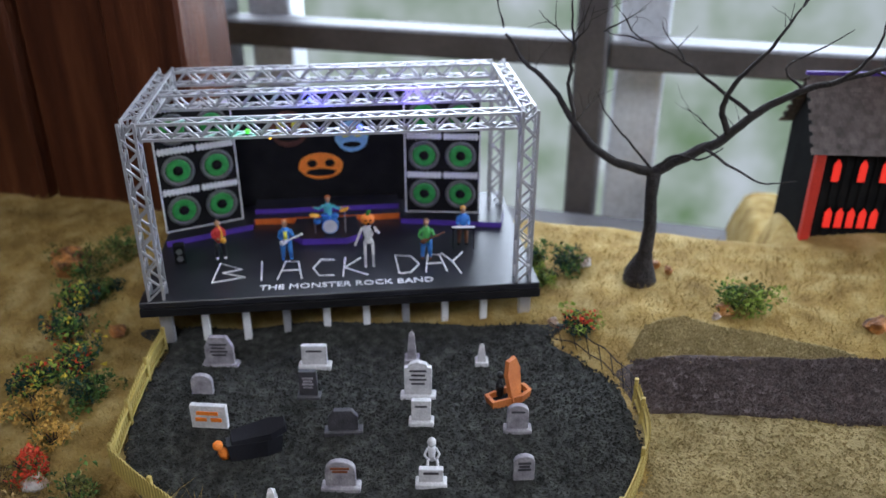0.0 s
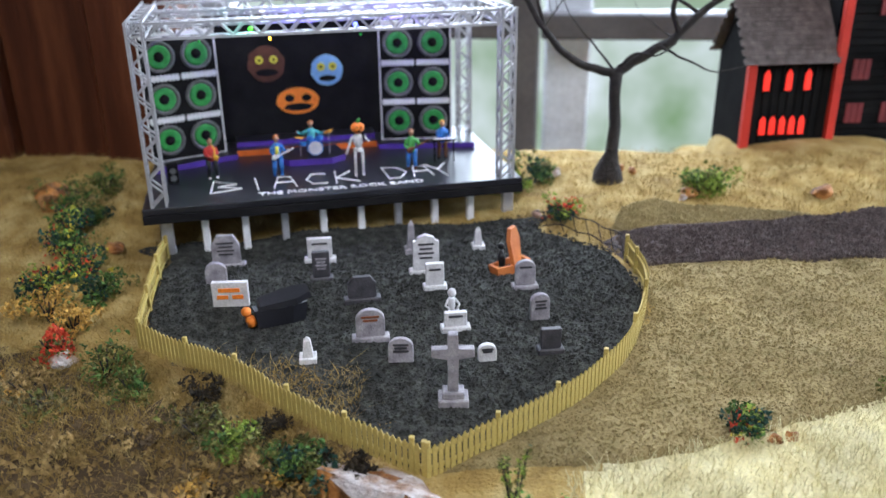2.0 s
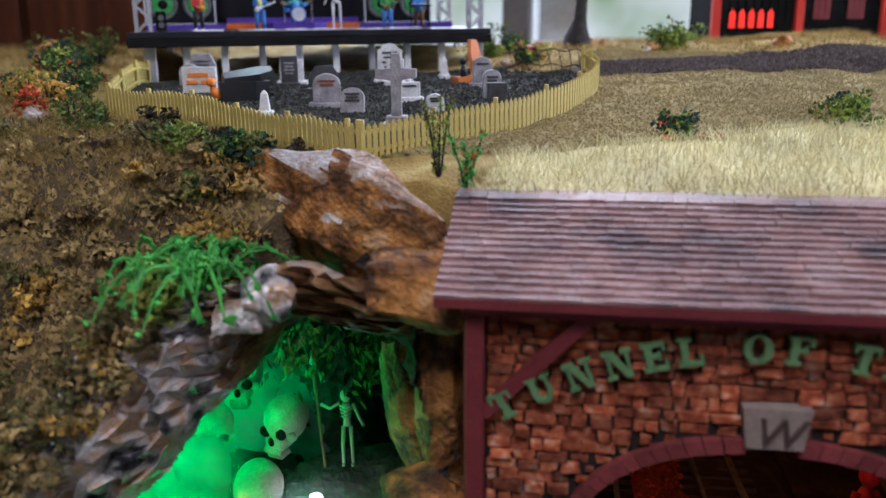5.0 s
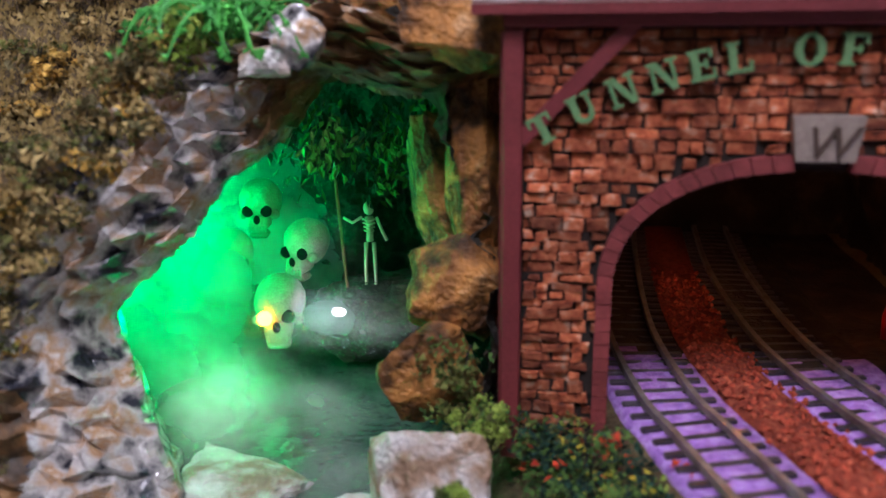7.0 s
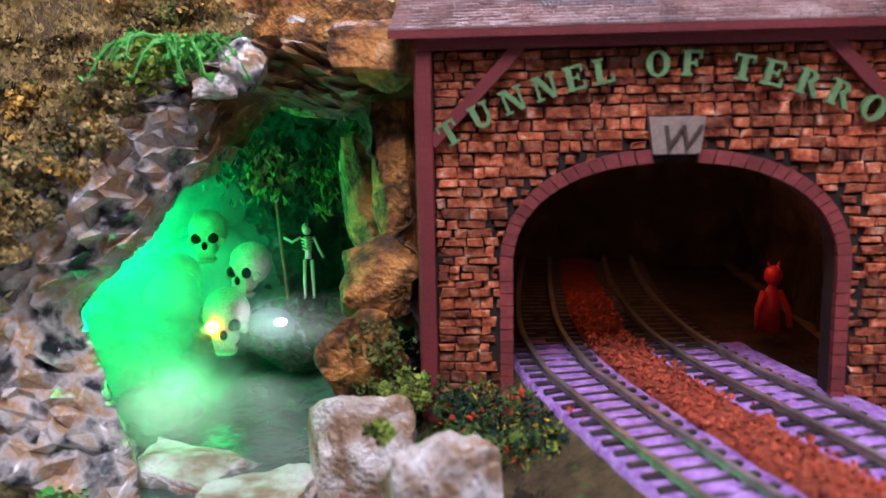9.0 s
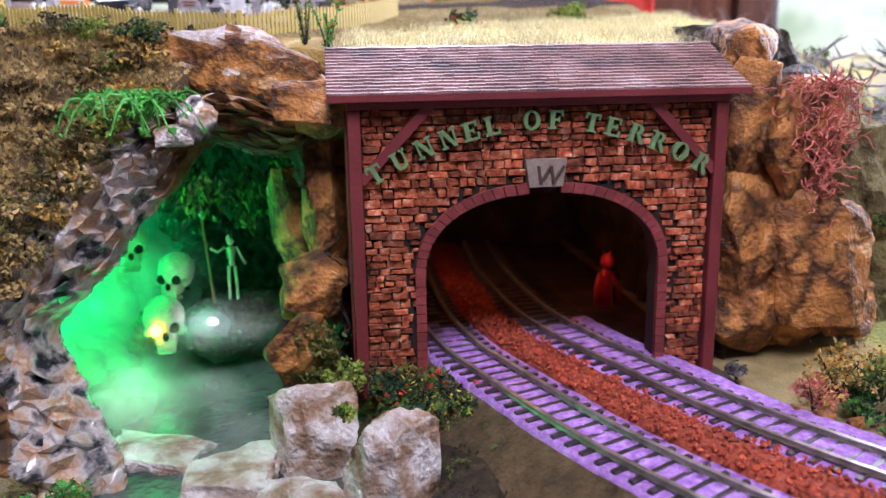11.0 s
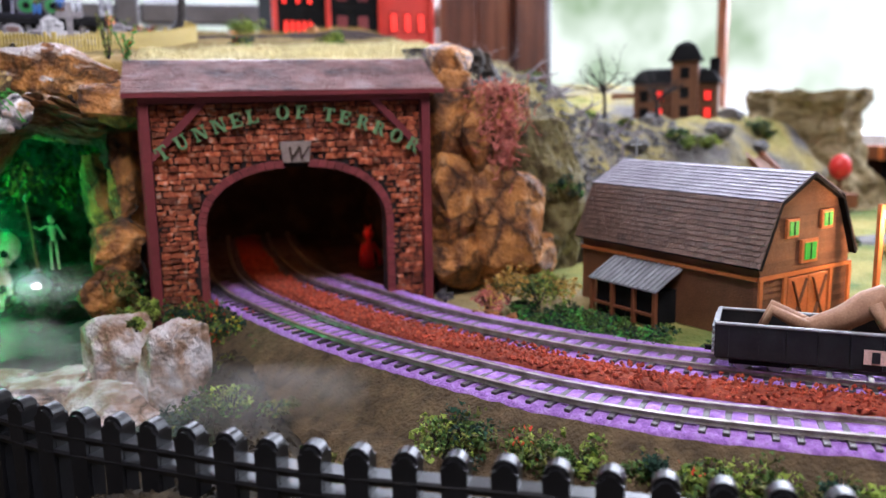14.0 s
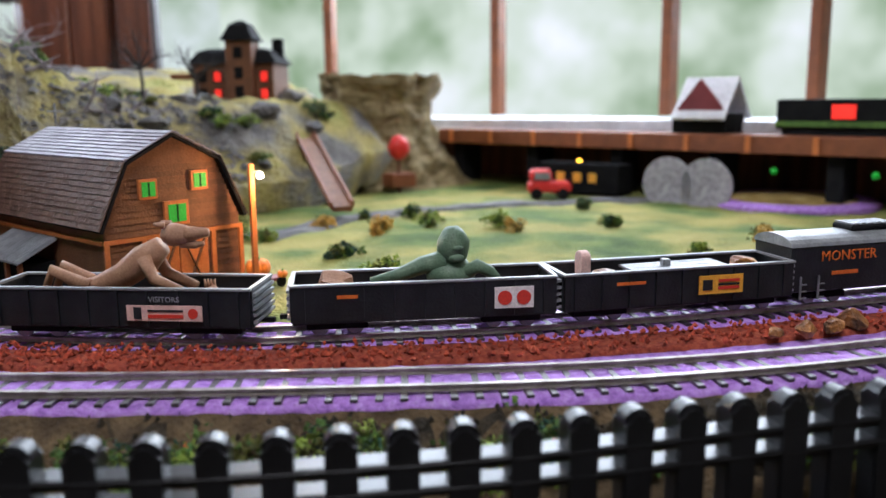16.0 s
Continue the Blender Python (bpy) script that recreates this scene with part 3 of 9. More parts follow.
def ground_mesh(bm, x0, x1, nx, ny, y_back, height):
    xs = steps(x0, x1, nx)
    grid = []
    for x in xs:
        yf = front_y(x)
        col = []
        for j in range(ny + 1):
            t = (j / ny) ** 1.15
            y = yf + (y_back - yf) * t
            col.append(bm.verts.new((x, y, height(x, y))))
        grid.append(col)
    for i in range(nx):
        for j in range(ny):
            bm.faces.new((grid[i][j], grid[i + 1][j], grid[i + 1][j + 1], grid[i][j + 1]))
    # a short skirt that turns down at the cliff edge
    for i in range(nx):
        a, b = grid[i][0], grid[i + 1][0]
        c, d = bm.verts.new(a.co + Vector((0, 0.012, -0.03))), bm.verts.new(b.co + Vector((0, 0.012, -0.03)))
        bm.faces.new((c, d, b, a))
    return bm


def in_poly(x, y, poly):
    c = False
    for (x0, y0), (x1, y1) in zip(poly, poly[1:] + poly[:1]):
        if (y0 > y) != (y1 > y) and x < (x1 - x0) * (y - y0) / (y1 - y0) + x0:
            c = not c
    return c


GRAVE = [(-0.180, 0.190), (-0.158, 0.121), (-0.100, 0.090), (-0.0415, 0.0640), (-0.003, 0.094), (0.024, 0.130), (0.0315, 0.156), (0.033, 0.174), (0.018, 0.208), (-0.010, 0.232), (-0.020, 0.245), (-0.19, 0.205)]
PATH_S = [(0.028, 0.190), (0.118, 0.203), (0.30, 0.225), (0.30, 0.268), (0.127, 0.241), (0.024, 0.221)]
TURF = [(-0.040, 0.063), (0.03, 0.075), (0.055, 0.086), (0.14, 0.122), (0.30, 0.16), (0.32, 0.227), (0.118, 0.203), (0.03, 0.190), (0.034, 0.160), (0.018, 0.121), (-0.003, 0.095)]
TURF2 = [(0.022, 0.222), (0.029, 0.243), (0.045, 0.252), (0.075, 0.250), (0.118, 0.241), (0.07, 0.231)]
bm = ground_mesh(B(), -0.9, 0.9, 300, 120, 0.53, upper_z)
ground = mesh_ob("ground", bm, "dry_grass", True)
for k in ("black_soil", "path_gravel", "brown_turf", "pale_grass", "brown_soil", "hill_turf"):
    ground.data.materials.append(M[k])
for p in ground.data.polygons:
    x, y, z = p.center
    w = 0.004
    x += w * noise.noise(Vector((x * 150, y * 150, 0)))
    y += w * noise.noise(Vector((x * 150, y * 150, 7)))
    if x > 0.20 + 0.02 * noise.noise(Vector((x * 40, y * 40, 3))):
        p.material_index = 6
    elif 0.35 * (y - 0.036) - 0.002 < x < 0.24 and y < 0.16:
        p.material_index = 4
    elif x < -0.06 and y < 0.075 - 0.35 * (x + 0.10) * (x < -0.1):
        p.material_index = 5
tagged(ground, kind="structure")


def front_line(x):
    """Plan line of the outer track's near side, to which the ground drops."""
    pts = [(0.0, 0.06), (0.0525, -0.004), (0.07, -0.054), (0.1045, -0.123), (0.1365, -0.175), (0.192, -0.229), (0.2825, -0.2885), (0.3685, -0.336), (0.4355, -0.3615), (0.60, -0.41), (1.4, -0.50)]
    for (x0, y0), (x1, y1) in zip(pts, pts[1:]):
        if x <= x1:
            return y0 + (y1 - y0) * max(0, (x - x0) / (x1 - x0))
    return pts[-1][1]


def lower_z(x, y):
    z = -0.0105 + 0.002 * fbm(x, y, 25) + 0.0055 * smooth(0.17, 0.23, x)
    z -= 0.026 * smooth(0.045, 0.0, x) * smooth(-0.20, -0.14, y)
    z -= 0.024 * smooth(0.018, 0.055, front_line(x) - y) * smooth(0.03, 0.07, x)
    return z


bm = field(B(), steps(-0.9, 1.3, 220), steps(-0.50, 0.52, 110), lower_z)
lower = mesh_ob("ground_lower", bm, "green_turf", True)
lower.data.materials.append(M["dark_soil"])
lower.data.materials.append(M["rock_dark"])
lower.data.materials.append(M["brown_turf"])
for p in lower.data.polygons:
    x, y, z = p.center
    if 0.146 < x < 0.222 + 0.01 * noise.noise(p.center * 90) and y > -0.086:
        p.material_index = 3
    elif x < 0.15 and y > -0.03:
        p.material_index = 2
    elif x < 0.12 or y < front_line(x) + 0.004:
        p.material_index = 1
tagged(lower, kind="structure")
solo("table_edge", box(B(), (-0.9, -0.50, -0.75), (1.3, -0.485, -0.03)), "wall_wood", kind="structure")

# ---- the two tracks ----
LINE1 = spline([(0.040, 0.215, 0), (0.0375, 0.14, 0), (0.038, 0.07, 0), (0.045, 0.020, 0), (0.0525, -0.004, 0), (0.070, -0.054, 0), (0.086, -0.090, 0), (0.1045, -0.123, 0), (0.1365, -0.175, 0), (0.162, -0.204, 0), (0.192, -0.229, 0), (0.238, -0.2605, 0), (0.2825, -0.2885, 0), (0.327, -0.315, 0), (0.3685, -0.336, 0), (0.4355, -0.3615, 0), (0.60, -0.41, 0), (0.85, -0.45, 0)], 0.004)
LINE2 = spline([(0.085, 0.215, 0), (0.082, 0.14, 0), (0.086, 0.067, 0), (0.0975, 0.020, 0), (0.109, -0.010, 0), (0.124, -0.050, 0), (0.140, -0.082, 0), (0.162, -0.116, 0), (0.198, -0.161, 0), (0.2575, -0.214, 0), (0.305, -0.241, 0), (0.357, -0.2665, 0), (0.389, -0.279, 0), (0.441, -0.2985, 0), (0.60, -0.345, 0), (0.85, -0.385, 0)], 0.004)
GAUGE = 0.0150


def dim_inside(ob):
    """Past the portal the bed takes dark_soil: the tunnel's dimness put into its colour."""
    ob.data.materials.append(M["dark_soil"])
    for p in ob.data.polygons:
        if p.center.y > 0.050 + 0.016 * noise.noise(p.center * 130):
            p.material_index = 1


bm = sweep(B(), LINE2, [(0.040, -0.012), (0.020, -0.0028), (0.0062, -0.0029), (0.0056, -0.0020), (0.0, -0.0019), (-0.0056, -0.0020), (-0.0062, -0.0029), (-0.022, -0.0028), (-0.034, -0.012)])
for v in bm.verts:
    v.co.z += 0.0005 * noise.noise(v.co * 420)
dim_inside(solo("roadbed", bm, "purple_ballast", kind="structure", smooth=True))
bm = sweep(B(), LINE1, [(0.0160, -0.0085), (0.0150, -0.0046), (0.0138, -0.0029), (0.0062, -0.0029), (0.0056, -0.0020), (0.0, -0.0019), (-0.0056, -0.0020), (-0.0062, -0.0029), (-0.022, -0.0028), (-0.030, -0.012)])
for v in bm.verts:
    v.co.z += 0.0005 * noise.noise(v.co * 420)
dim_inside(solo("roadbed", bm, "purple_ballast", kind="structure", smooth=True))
bm = sweep(B(), LINE1, [(0.056, -0.032), (0.045, -0.022), (0.034, -0.019), (0.025, -0.0115), (0.0152, -0.0046), (0.0140, -0.0080), (0.0, -0.0080)])
for v in bm.verts:
    v.co += Vector((0, 0, 0.0009 * noise.noise(v.co * 160)))
solo("track_bank", bm, "brown_soil", kind="structure")


def track(line):
    t = thing("railway_track", None, "model railway track with dark sleepers on purple ballast", "railway track", "railway tracks")
    prof = [(-0.0010, -0.0020), (-0.0006, -0.0010), (-0.0009, -0.0008), (-0.0009, 0), (0.0009, 0), (0.0009, -0.0008), (0.0006, -0.0010), (0.0010, -0.0020)]
    for d in (-GAUGE / 2, GAUGE / 2):
        part("rail", sweep(B(), offset(line, d), prof), "rail", t, "worn steel rail")
    me = None
    pts = spline([tuple(p) for p in line[::4]], 0.0069)
    for i, p in enumerate(pts[1:-1]):
        d = pts[i + 2] - pts[i]
        if me is None:
            me = mesh_ob("sleeper", box(B(), (-0.0135, -0.0011, -0.0034), (0.0135, 0.0011, -0.0018), bevel=0.0002), "tie")
            ob = me
        else:
            ob = new("sleeper", me.data)
        ob.parent = t
        ob.matrix_basis = Matrix.Translation(p) @ pose(0, 0, 0, 0, 0, math.degrees(math.atan2(d.y, d.x)) - 90)
    return t


track1 = track(LINE1)
track2 = track(LINE2)
# loose red ballast between the tracks
rnd = random.Random(4)
mid = [(a + b) / 2 for a, b in zip(offset(LINE1, -0.0), [min(LINE2, key=lambda q: (q - p).length_squared) for p in LINE1])]
bm = sweep(B(), mid, [(0.0110, -0.006), (0.0085, -0.0014), (0, -0.0006), (-0.0085, -0.0014), (-0.0110, -0.006)])
solo("ballast_bed", bm, "red_ballast", kind="structure", smooth=True)
verts, faces = [], []
for p in mid:
    if p.y > 0.13 or p.x > 0.62:
        continue
    for _ in range(18 if p.x < 0.25 else 9):
        c = p + Vector((rnd.uniform(-0.0095, 0.0095), rnd.uniform(-0.0095, 0.0095), -0.0008 + rnd.uniform(0, 0.0009)))
        r = rnd.uniform(0.0006, 0.0013)
        n0 = len(verts)
        for d in ((1, 0, 0), (-1, 0, 0), (0, 1, 0), (0, -1, 0), (0, 0, 1), (0, 0, -1)):
            verts.append(tuple(c + Vector(d) * r * rnd.uniform(0.6, 1.3) + Vector((rnd.uniform(-1, 1), rnd.uniform(-1, 1), 0)) * r * 0.4))
        for f in ((0, 2, 4), (2, 1, 4), (1, 3, 4), (3, 0, 4), (2, 0, 5), (1, 2, 5), (3, 1, 5), (0, 3, 5)):
            faces.append(tuple(n0 + i for i in f))
me = bpy.data.meshes.new("ballast_stones")
me.from_pydata(verts, [], faces)
me.materials.append(M["red_ballast"])
tagged(new("ballast_stones", me), "loose red gravel ballast between the two tracks", "ballast", kind="stuff")

# ---- tunnel portal ----
PW, PH = 0.1468, 0.104
AX, AR, AZ = 0.0748, 0.0468, 0.0358   # arch: centre, half width, springing
RISE = 0.0315


def arch_pt(a, grow=0.0):
    c, s = math.cos(a), math.sin(a)
    e = 2 / 2.3
    return AX + (AR + grow) * math.copysign(abs(c) ** e, c), AZ + (RISE + grow) * abs(s) ** e


def in_arch(x, z, grow=0.0):
    if abs(x - AX) > AR + grow:
        return False
    if z < AZ:
        return True
    return (abs(x - AX) / (AR + grow)) ** 2.3 + ((z - AZ) / (RISE + grow)) ** 2.3 < 1


portal = thing("tunnel_portal", None, "stone tunnel portal with red timber frame and shingled roof", "tunnel portal")
# backing wall with the opening through it
bm = B()
N = 40
out, inn = [], []
for i in range(N + 1):
    a = math.pi * (1 - i / N)
    inn.append(arch_pt(a))
inn = [(AX - AR, -0.012), *inn, (AX + AR, -0.012)]
outer = [(0, -0.012)]
for x, z in inn[1:-1]:
    outer.append((x if 0.0 < x < PW else x, PH))
outer[1] = (0, PH)
outer[-1] = (PW, PH)
outer.append((PW, -0.012))
for y0, y1 in ((0.0, 0.008),):
    rows = [[bm.verts.new((x, y, z)) for x, z in ring] for y in (y0, y1) for ring in (outer, inn)]
    for i in range(len(inn) - 1):
        bm.faces.new((rows[0][i], rows[0][i + 1], rows[1][i + 1], rows[1][i]))
        bm.faces.new((rows[2][i], rows[2][i + 1], rows[3][i + 1], rows[3][i]))
        bm.faces.new((rows[1][i], rows[1][i + 1], rows[3][i + 1], rows[3][i]))
        bm.faces.new((rows[0][i], rows[0][i + 1], rows[2][i + 1], rows[2][i]))
part("wall", bm, "mortar", portal, "dark mortar backing")
part("post", box(B(), (0.0, -0.0045, -0.012), (0.0048, 0.0, 0.1005), bevel=0.0003), "red_paint", portal)
part("post", box(B(), (PW - 0.0048, -0.0045, -0.012), (PW, 0.0, 0.1005), bevel=0.0003), "red_paint", portal)
part("side_wall", box(B(), (-0.001, 0.0004, -0.012), (-0.0002, 0.03, 0.100)), "red_paint", portal)
part("side_wall", box(B(), (PW + 0.0002, 0.0004, -0.012), (PW + 0.001, 0.03, 0.100)), "red_paint", portal)
part("beam", box(B(), (0.0, -0.0050, 0.1007), (PW, 0.0, 0.1050), bevel=0.0003), "red_paint", portal)
for sx in (0, 1):
    a, b = Vector((0.0042, -0.0022, 0.074)), Vector((0.0305, -0.0022, 0.1015))
    if sx:
        a.x, b.x = PW - a.x, PW - b.x
    part("brace", bar(B(), a, b, 0.0036, 0.0036), "red_paint", portal)
# roof: stepped shingle courses
bm = B()
courses = 15
for i in range(courses):
    t0, t1 = i / courses, (i + 1) / courses
    y0, z0 = -0.0085 + t0 * 0.040, 0.1062 + t0 * 0.0170
    y1, z1 = -0.0085 + t1 * 0.040 + 0.001, 0.1062 + t1 * 0.0170
    x = -0.0070
    r = random.Random(i)
    while x < 0.1535:
        w = min(r.uniform(0.0035, 0.006), 0.1536 - x)
        th = 0.0008 + r.uniform(-0.00015, 0.0002)
        q = [(x + 0.0001, y0, z0), (x + w - 0.0001, y0, z0), (x + w - 0.0001, y1, z1), (x + 0.0001, y1, z1)]
        lo = [bm.verts.new(v) for v in q]
        hi = [bm.verts.new((v[0], v[1], v[2] + th * (1.0 if k < 2 else 0.3))) for k, v in enumerate(q)]
        bm.faces.new(hi)
        for k in range(4):
            bm.faces.new((lo[k], lo[(k + 1) % 4], hi[(k + 1) % 4], hi[k]))
        x += w
tagged(part("shingles", bm, "shingle", portal, "weathered red shingles with dark stains and greys painted for sky sheen"), kind="stuff")
bm = B()
prism(bm, [(-0.0070, 0.0), (-0.0070, -0.0022), (0.1536, -0.0022), (0.1536, 0.0)], 0, 0.0405)
for v in bm.verts:
    v.co = Vector((v.co.x, -0.0085 + v.co.y, 0.1060 + v.co.z + v.co.y * 0.0170 / 0.040))
part("roof_board", bm, "red_paint", portal)
part("roof_back", box(B(), (-0.0070, 0.0325, 0.095), (0.1536, 0.040, 0.1232)), "shingle", portal)
# keystone plate with its letter
kx, kz0, kz1 = 0.0748, 0.0700, 0.0806
prism(bm := B(), [(kx - 0.0066, kz0), (kx + 0.0066, kz0), (kx + 0.0080, kz1), (kx - 0.0080, kz1)], -0.0045, 0.0)
plate = part("keystone", bm, "plate", portal, "pale keystone plate")
part("letter", text_bm("W", 0.0105, 0.0010, Matrix.Translation((kx, -0.0048, 0.0710)), 0.25), "dark_letter", plate)
# arch ring of narrow bricks
ring_bricks = []
K = 34
for i in range(K):
    a0, a1 = math.pi * (1 - i / K), math.pi * (1 - (i + 1) / K)
    ring_bricks.append([arch_pt(a0), arch_pt(a1), arch_pt(a1, 0.0042), arch_pt(a0, 0.0042)])
for sx in (-1, 1):
    for j in range(13):
        z0, z1 = -0.012 + j * 0.0037, -0.012 + (j + 1) * 0.0037
        x0, x1 = AX + sx * AR, AX + sx * (AR + 0.0042)
        ring_bricks.append([(x0, z0), (x0, z1), (x1, z1), (x1, z0)])
for q in ring_bricks:
    cx, cz = sum(p[0] for p in q) / 4, sum(p[1] for p in q) / 4
    q = [(cx + (x - cx) * 0.93, cz + (z - cz) * 0.93) for x, z in q]
    if kx - 0.007 < cx < kx + 0.007 and cz > 0.066:
        continue
    part("arch_brick", prism(B(), q, -0.0028, 0.0005), "arch_brick", portal)
# lettering on an arc
def blk(*q):
    return [[(x0, z0), (x1, z0), (x1, z1), (x0, z1)] for x0, x1, z0, z1 in q]


def bowl(cx, cz, rx, rz, ix, iz, a0, a1, n=14):
    """A curved stroke: quads between an outer and an inner ellipse."""
    out = []
    for k in range(n):
        a, b = radians(a0 + (a1 - a0) * k / n), radians(a0 + (a1 - a0) * (k + 1) / n)
        out.append([(cx + rx * math.cos(a), cz + rz * math.sin(a)), (cx + rx * math.cos(b), cz + rz * math.sin(b)), (cx + ix * math.cos(b), cz + iz * math.sin(b)), (cx + ix * math.cos(a), cz + iz * math.sin(a))])
    return out


GLYPHS = {
    "T": blk((0.28, 0.54, 0.1, 0.88), (0.0, 0.82, 0.88, 1.0), (0.0, 0.09, 0.68, 0.88), (0.73, 0.82, 0.68, 0.88), (0.16, 0.66, 0.0, 0.1)),
    "U": blk((0.09, 0.34, 0.34, 0.9), (0.68, 0.80, 0.34, 0.9), (0.0, 0.44, 0.9, 1.0), (0.57, 0.90, 0.9, 1.0)) + bowl(0.445, 0.34, 0.355, 0.36, 0.17, 0.20, 180, 360),
    "N": blk((0.10, 0.22, 0.1, 0.9), (0.76, 0.88, 0.1, 0.9), (0.0, 0.34, 0.0, 0.1), (0.0, 0.30, 0.9, 1.0), (0.64, 1.0, 0.9, 1.0)) + [[(0.88, 0.0), (0.36, 1.0), (0.10, 1.0), (0.66, 0.0)]],
    "E": blk((0.10, 0.35, 0.12, 0.88), (0.0, 0.80, 0.88, 1.0), (0.0, 0.84, 0.0, 0.12), (0.35, 0.60, 0.45, 0.56), (0.70, 0.80, 0.68, 0.88), (0.74, 0.84, 0.12, 0.34), (0.54, 0.62, 0.36, 0.66)),
    "L": blk((0.10, 0.35, 0.12, 0.9), (0.0, 0.46, 0.9, 1.0), (0.0, 0.82, 0.0, 0.12), (0.72, 0.82, 0.12, 0.34)),
    "F": blk((0.10, 0.35, 0.1, 0.88), (0.0, 0.80, 0.88, 1.0), (0.35, 0.60, 0.45, 0.56), (0.70, 0.80, 0.68, 0.88), (0.54, 0.62, 0.36, 0.66), (0.0, 0.46, 0.0, 0.1)),
    "O": bowl(0.47, 0.5, 0.47, 0.52, 0.22, 0.42, 0, 360, 26),
    "R": blk((0.10, 0.35, 0.1, 0.9), (0.0, 0.42, 0.0, 0.1), (0.0, 0.42, 0.9, 1.0)) + bowl(0.40, 0.73, 0.34, 0.27, 0.12, 0.16, -90, 90) + [[(0.72, 0.0), (0.98, 0.0), (0.62, 0.52), (0.38, 0.52)]],
}
CAP = 0.0071
for ch, x in zip("TUNNELOFTERROR", (0.0100, 0.0190, 0.0280, 0.0372, 0.0460, 0.0542, 0.0690, 0.0788, 0.0930, 0.1012, 0.1105, 0.1192, 0.1282, 0.1372)):
    slope_ = -9.1 * (x - 0.0735)
    z = 0.0955 - 4.55 * (x - 0.0735) ** 2
    bm = B()
    for k, q in enumerate(GLYPHS[ch]):
        prism(bm, [(a * CAP, b * CAP) for a, b in q], -0.00002 * (k % 5), 0.0018)
    bm.transform(Matrix.Translation((x, -0.0042, z)) @ pose(0, 0, 0, 0, -math.degrees(math.atan(slope_)), 0) @ Matrix.Translation((-0.46 * CAP, 0, -0.5 * CAP)))
    part("letter", bm, "letter_green", portal, "green raised serif letter")

# ---- concert stage ----
SM = pose(-0.1845, 0.1880, 0.165, 0, 0, 20.6)
SW, SD, SH = 0.1725, 0.082, 0.0810
stage = thing("concert_stage", SM, "black model concert stage with silver lattice trusses on short posts", "stage")
part("platform", box(B(), (-0.003, -0.002, -0.0030), (SW + 0.003, 0.105, 0.0), bevel=0.0004), "black_gloss", stage, "glossy black platform with dust")
part("fascia", box(B(), (-0.0032, -0.0026, -0.0072), (SW + 0.0032, 0.1045, -0.0031), bevel=0.0003), "black_matt", stage)
for i in range(10):
    x = 0.003 + i * (SW - 0.008) / 9
    zb = -0.024 + 0.0015 * (i / 9)
    part("post", box(B(), (x, 0.004, zb - 0.008), (x + (0.0055 if i in (0, 9) else 0.0033), 0.0075, -0.0073), bevel=0.0003), "white_paint" if i % 3 else "silver", stage, "white-painted post")
for x in (0.004, 0.168):
    part("post", box(B(), (x, 0.095, -0.032), (x + 0.0035, 0.0985, -0.0073), bevel=0.0003), "white_paint", stage)


def truss(a, b, w, side, n):
    """A box truss from a to b: four chords and zigzag lacing."""
    bm = B()
    a, b = Vector(a), Vector(b)
    d = (b - a).normalized()
    s = Vector(side)
    u = d.cross(s).normalized()
    s = u.cross(d)
    k = 0.0011
    for i in (-1, 1):
        for j in (-1, 1):
            o = s * i * (w / 2 - k / 2) + u * j * (w / 2 - k / 2)
            bar(bm, a + o, b + o, k)
    L = (b - a).length
    for face, (p, q) in enumerate(((s, u), (s, -u), (u, s), (u, -s))):
        for i in range(n):
            t0, t1 = L * i / n, L * (i + 1) / n
            f = 1 if i % 2 else -1
            h = w / 2 - k / 2
            bar(bm, a + d * t0 + p * h * f + q * h, a + d * t1 - p * h * f + q * h, 0.0008)
    return bm


TW = 0.0075
for x, y in ((0.0045, 0.003), (SW - 0.0045, 0.003), (0.0045, SD), (SW - 0.0045, SD)):
    part("truss_post", truss((x, y, 0.0), (x, y, SH), TW, (1, 0, 0), 13), "silver", stage, "silver lattice post")
for y in (0.003, SD * 0.52, SD):
    part("truss_beam", truss((0.009, y, SH - 0.004), (SW - 0.009, y, SH - 0.004), TW, (0, 1, 0), 26), "silver", stage, "silver lattice beam")
for x in (0.0045, SW - 0.0045):
    part("truss_beam", truss((x, 0.007, SH - 0.004), (x, SD - 0.004, SH - 0.004), TW, (1, 0, 0), 12), "silver", stage)

# small lamps hung on the front beam
for x, c in ((0.052, "eye_green"), (0.097, "glow_blue"), (0.075, "glow_blue")):
    ld = thing("led_lamp", SM @ pose(x, -0.0008 if x != 0.075 else 0.040, SH - 0.0045), "tiny coloured LED lamp on the stage truss", "lamp", "stage lamps")
    part("lens", ball(B(), (0, 0, 0), 0.0011, 2), c, ld, "glowing lens", True)

# backdrop poster with plain faces
poster = part("poster", box(B(), (0.030, 0.0925, 0.0), (0.126, 0.0935, 0.068)), "black_matt", stage, "black poster with cartoon monster heads")


def disc(bm, x, z, rx, rz, y, n=24, wob=0.0, seed=0, d=0.0004):
    o = [(x + rx * math.cos(2 * math.pi * k / n) * (1 + wob * math.sin(k * 2.1 + seed)), z + rz * math.sin(2 * math.pi * k / n)) for k in range(n)]
    return prism(bm, o, y - d, y)


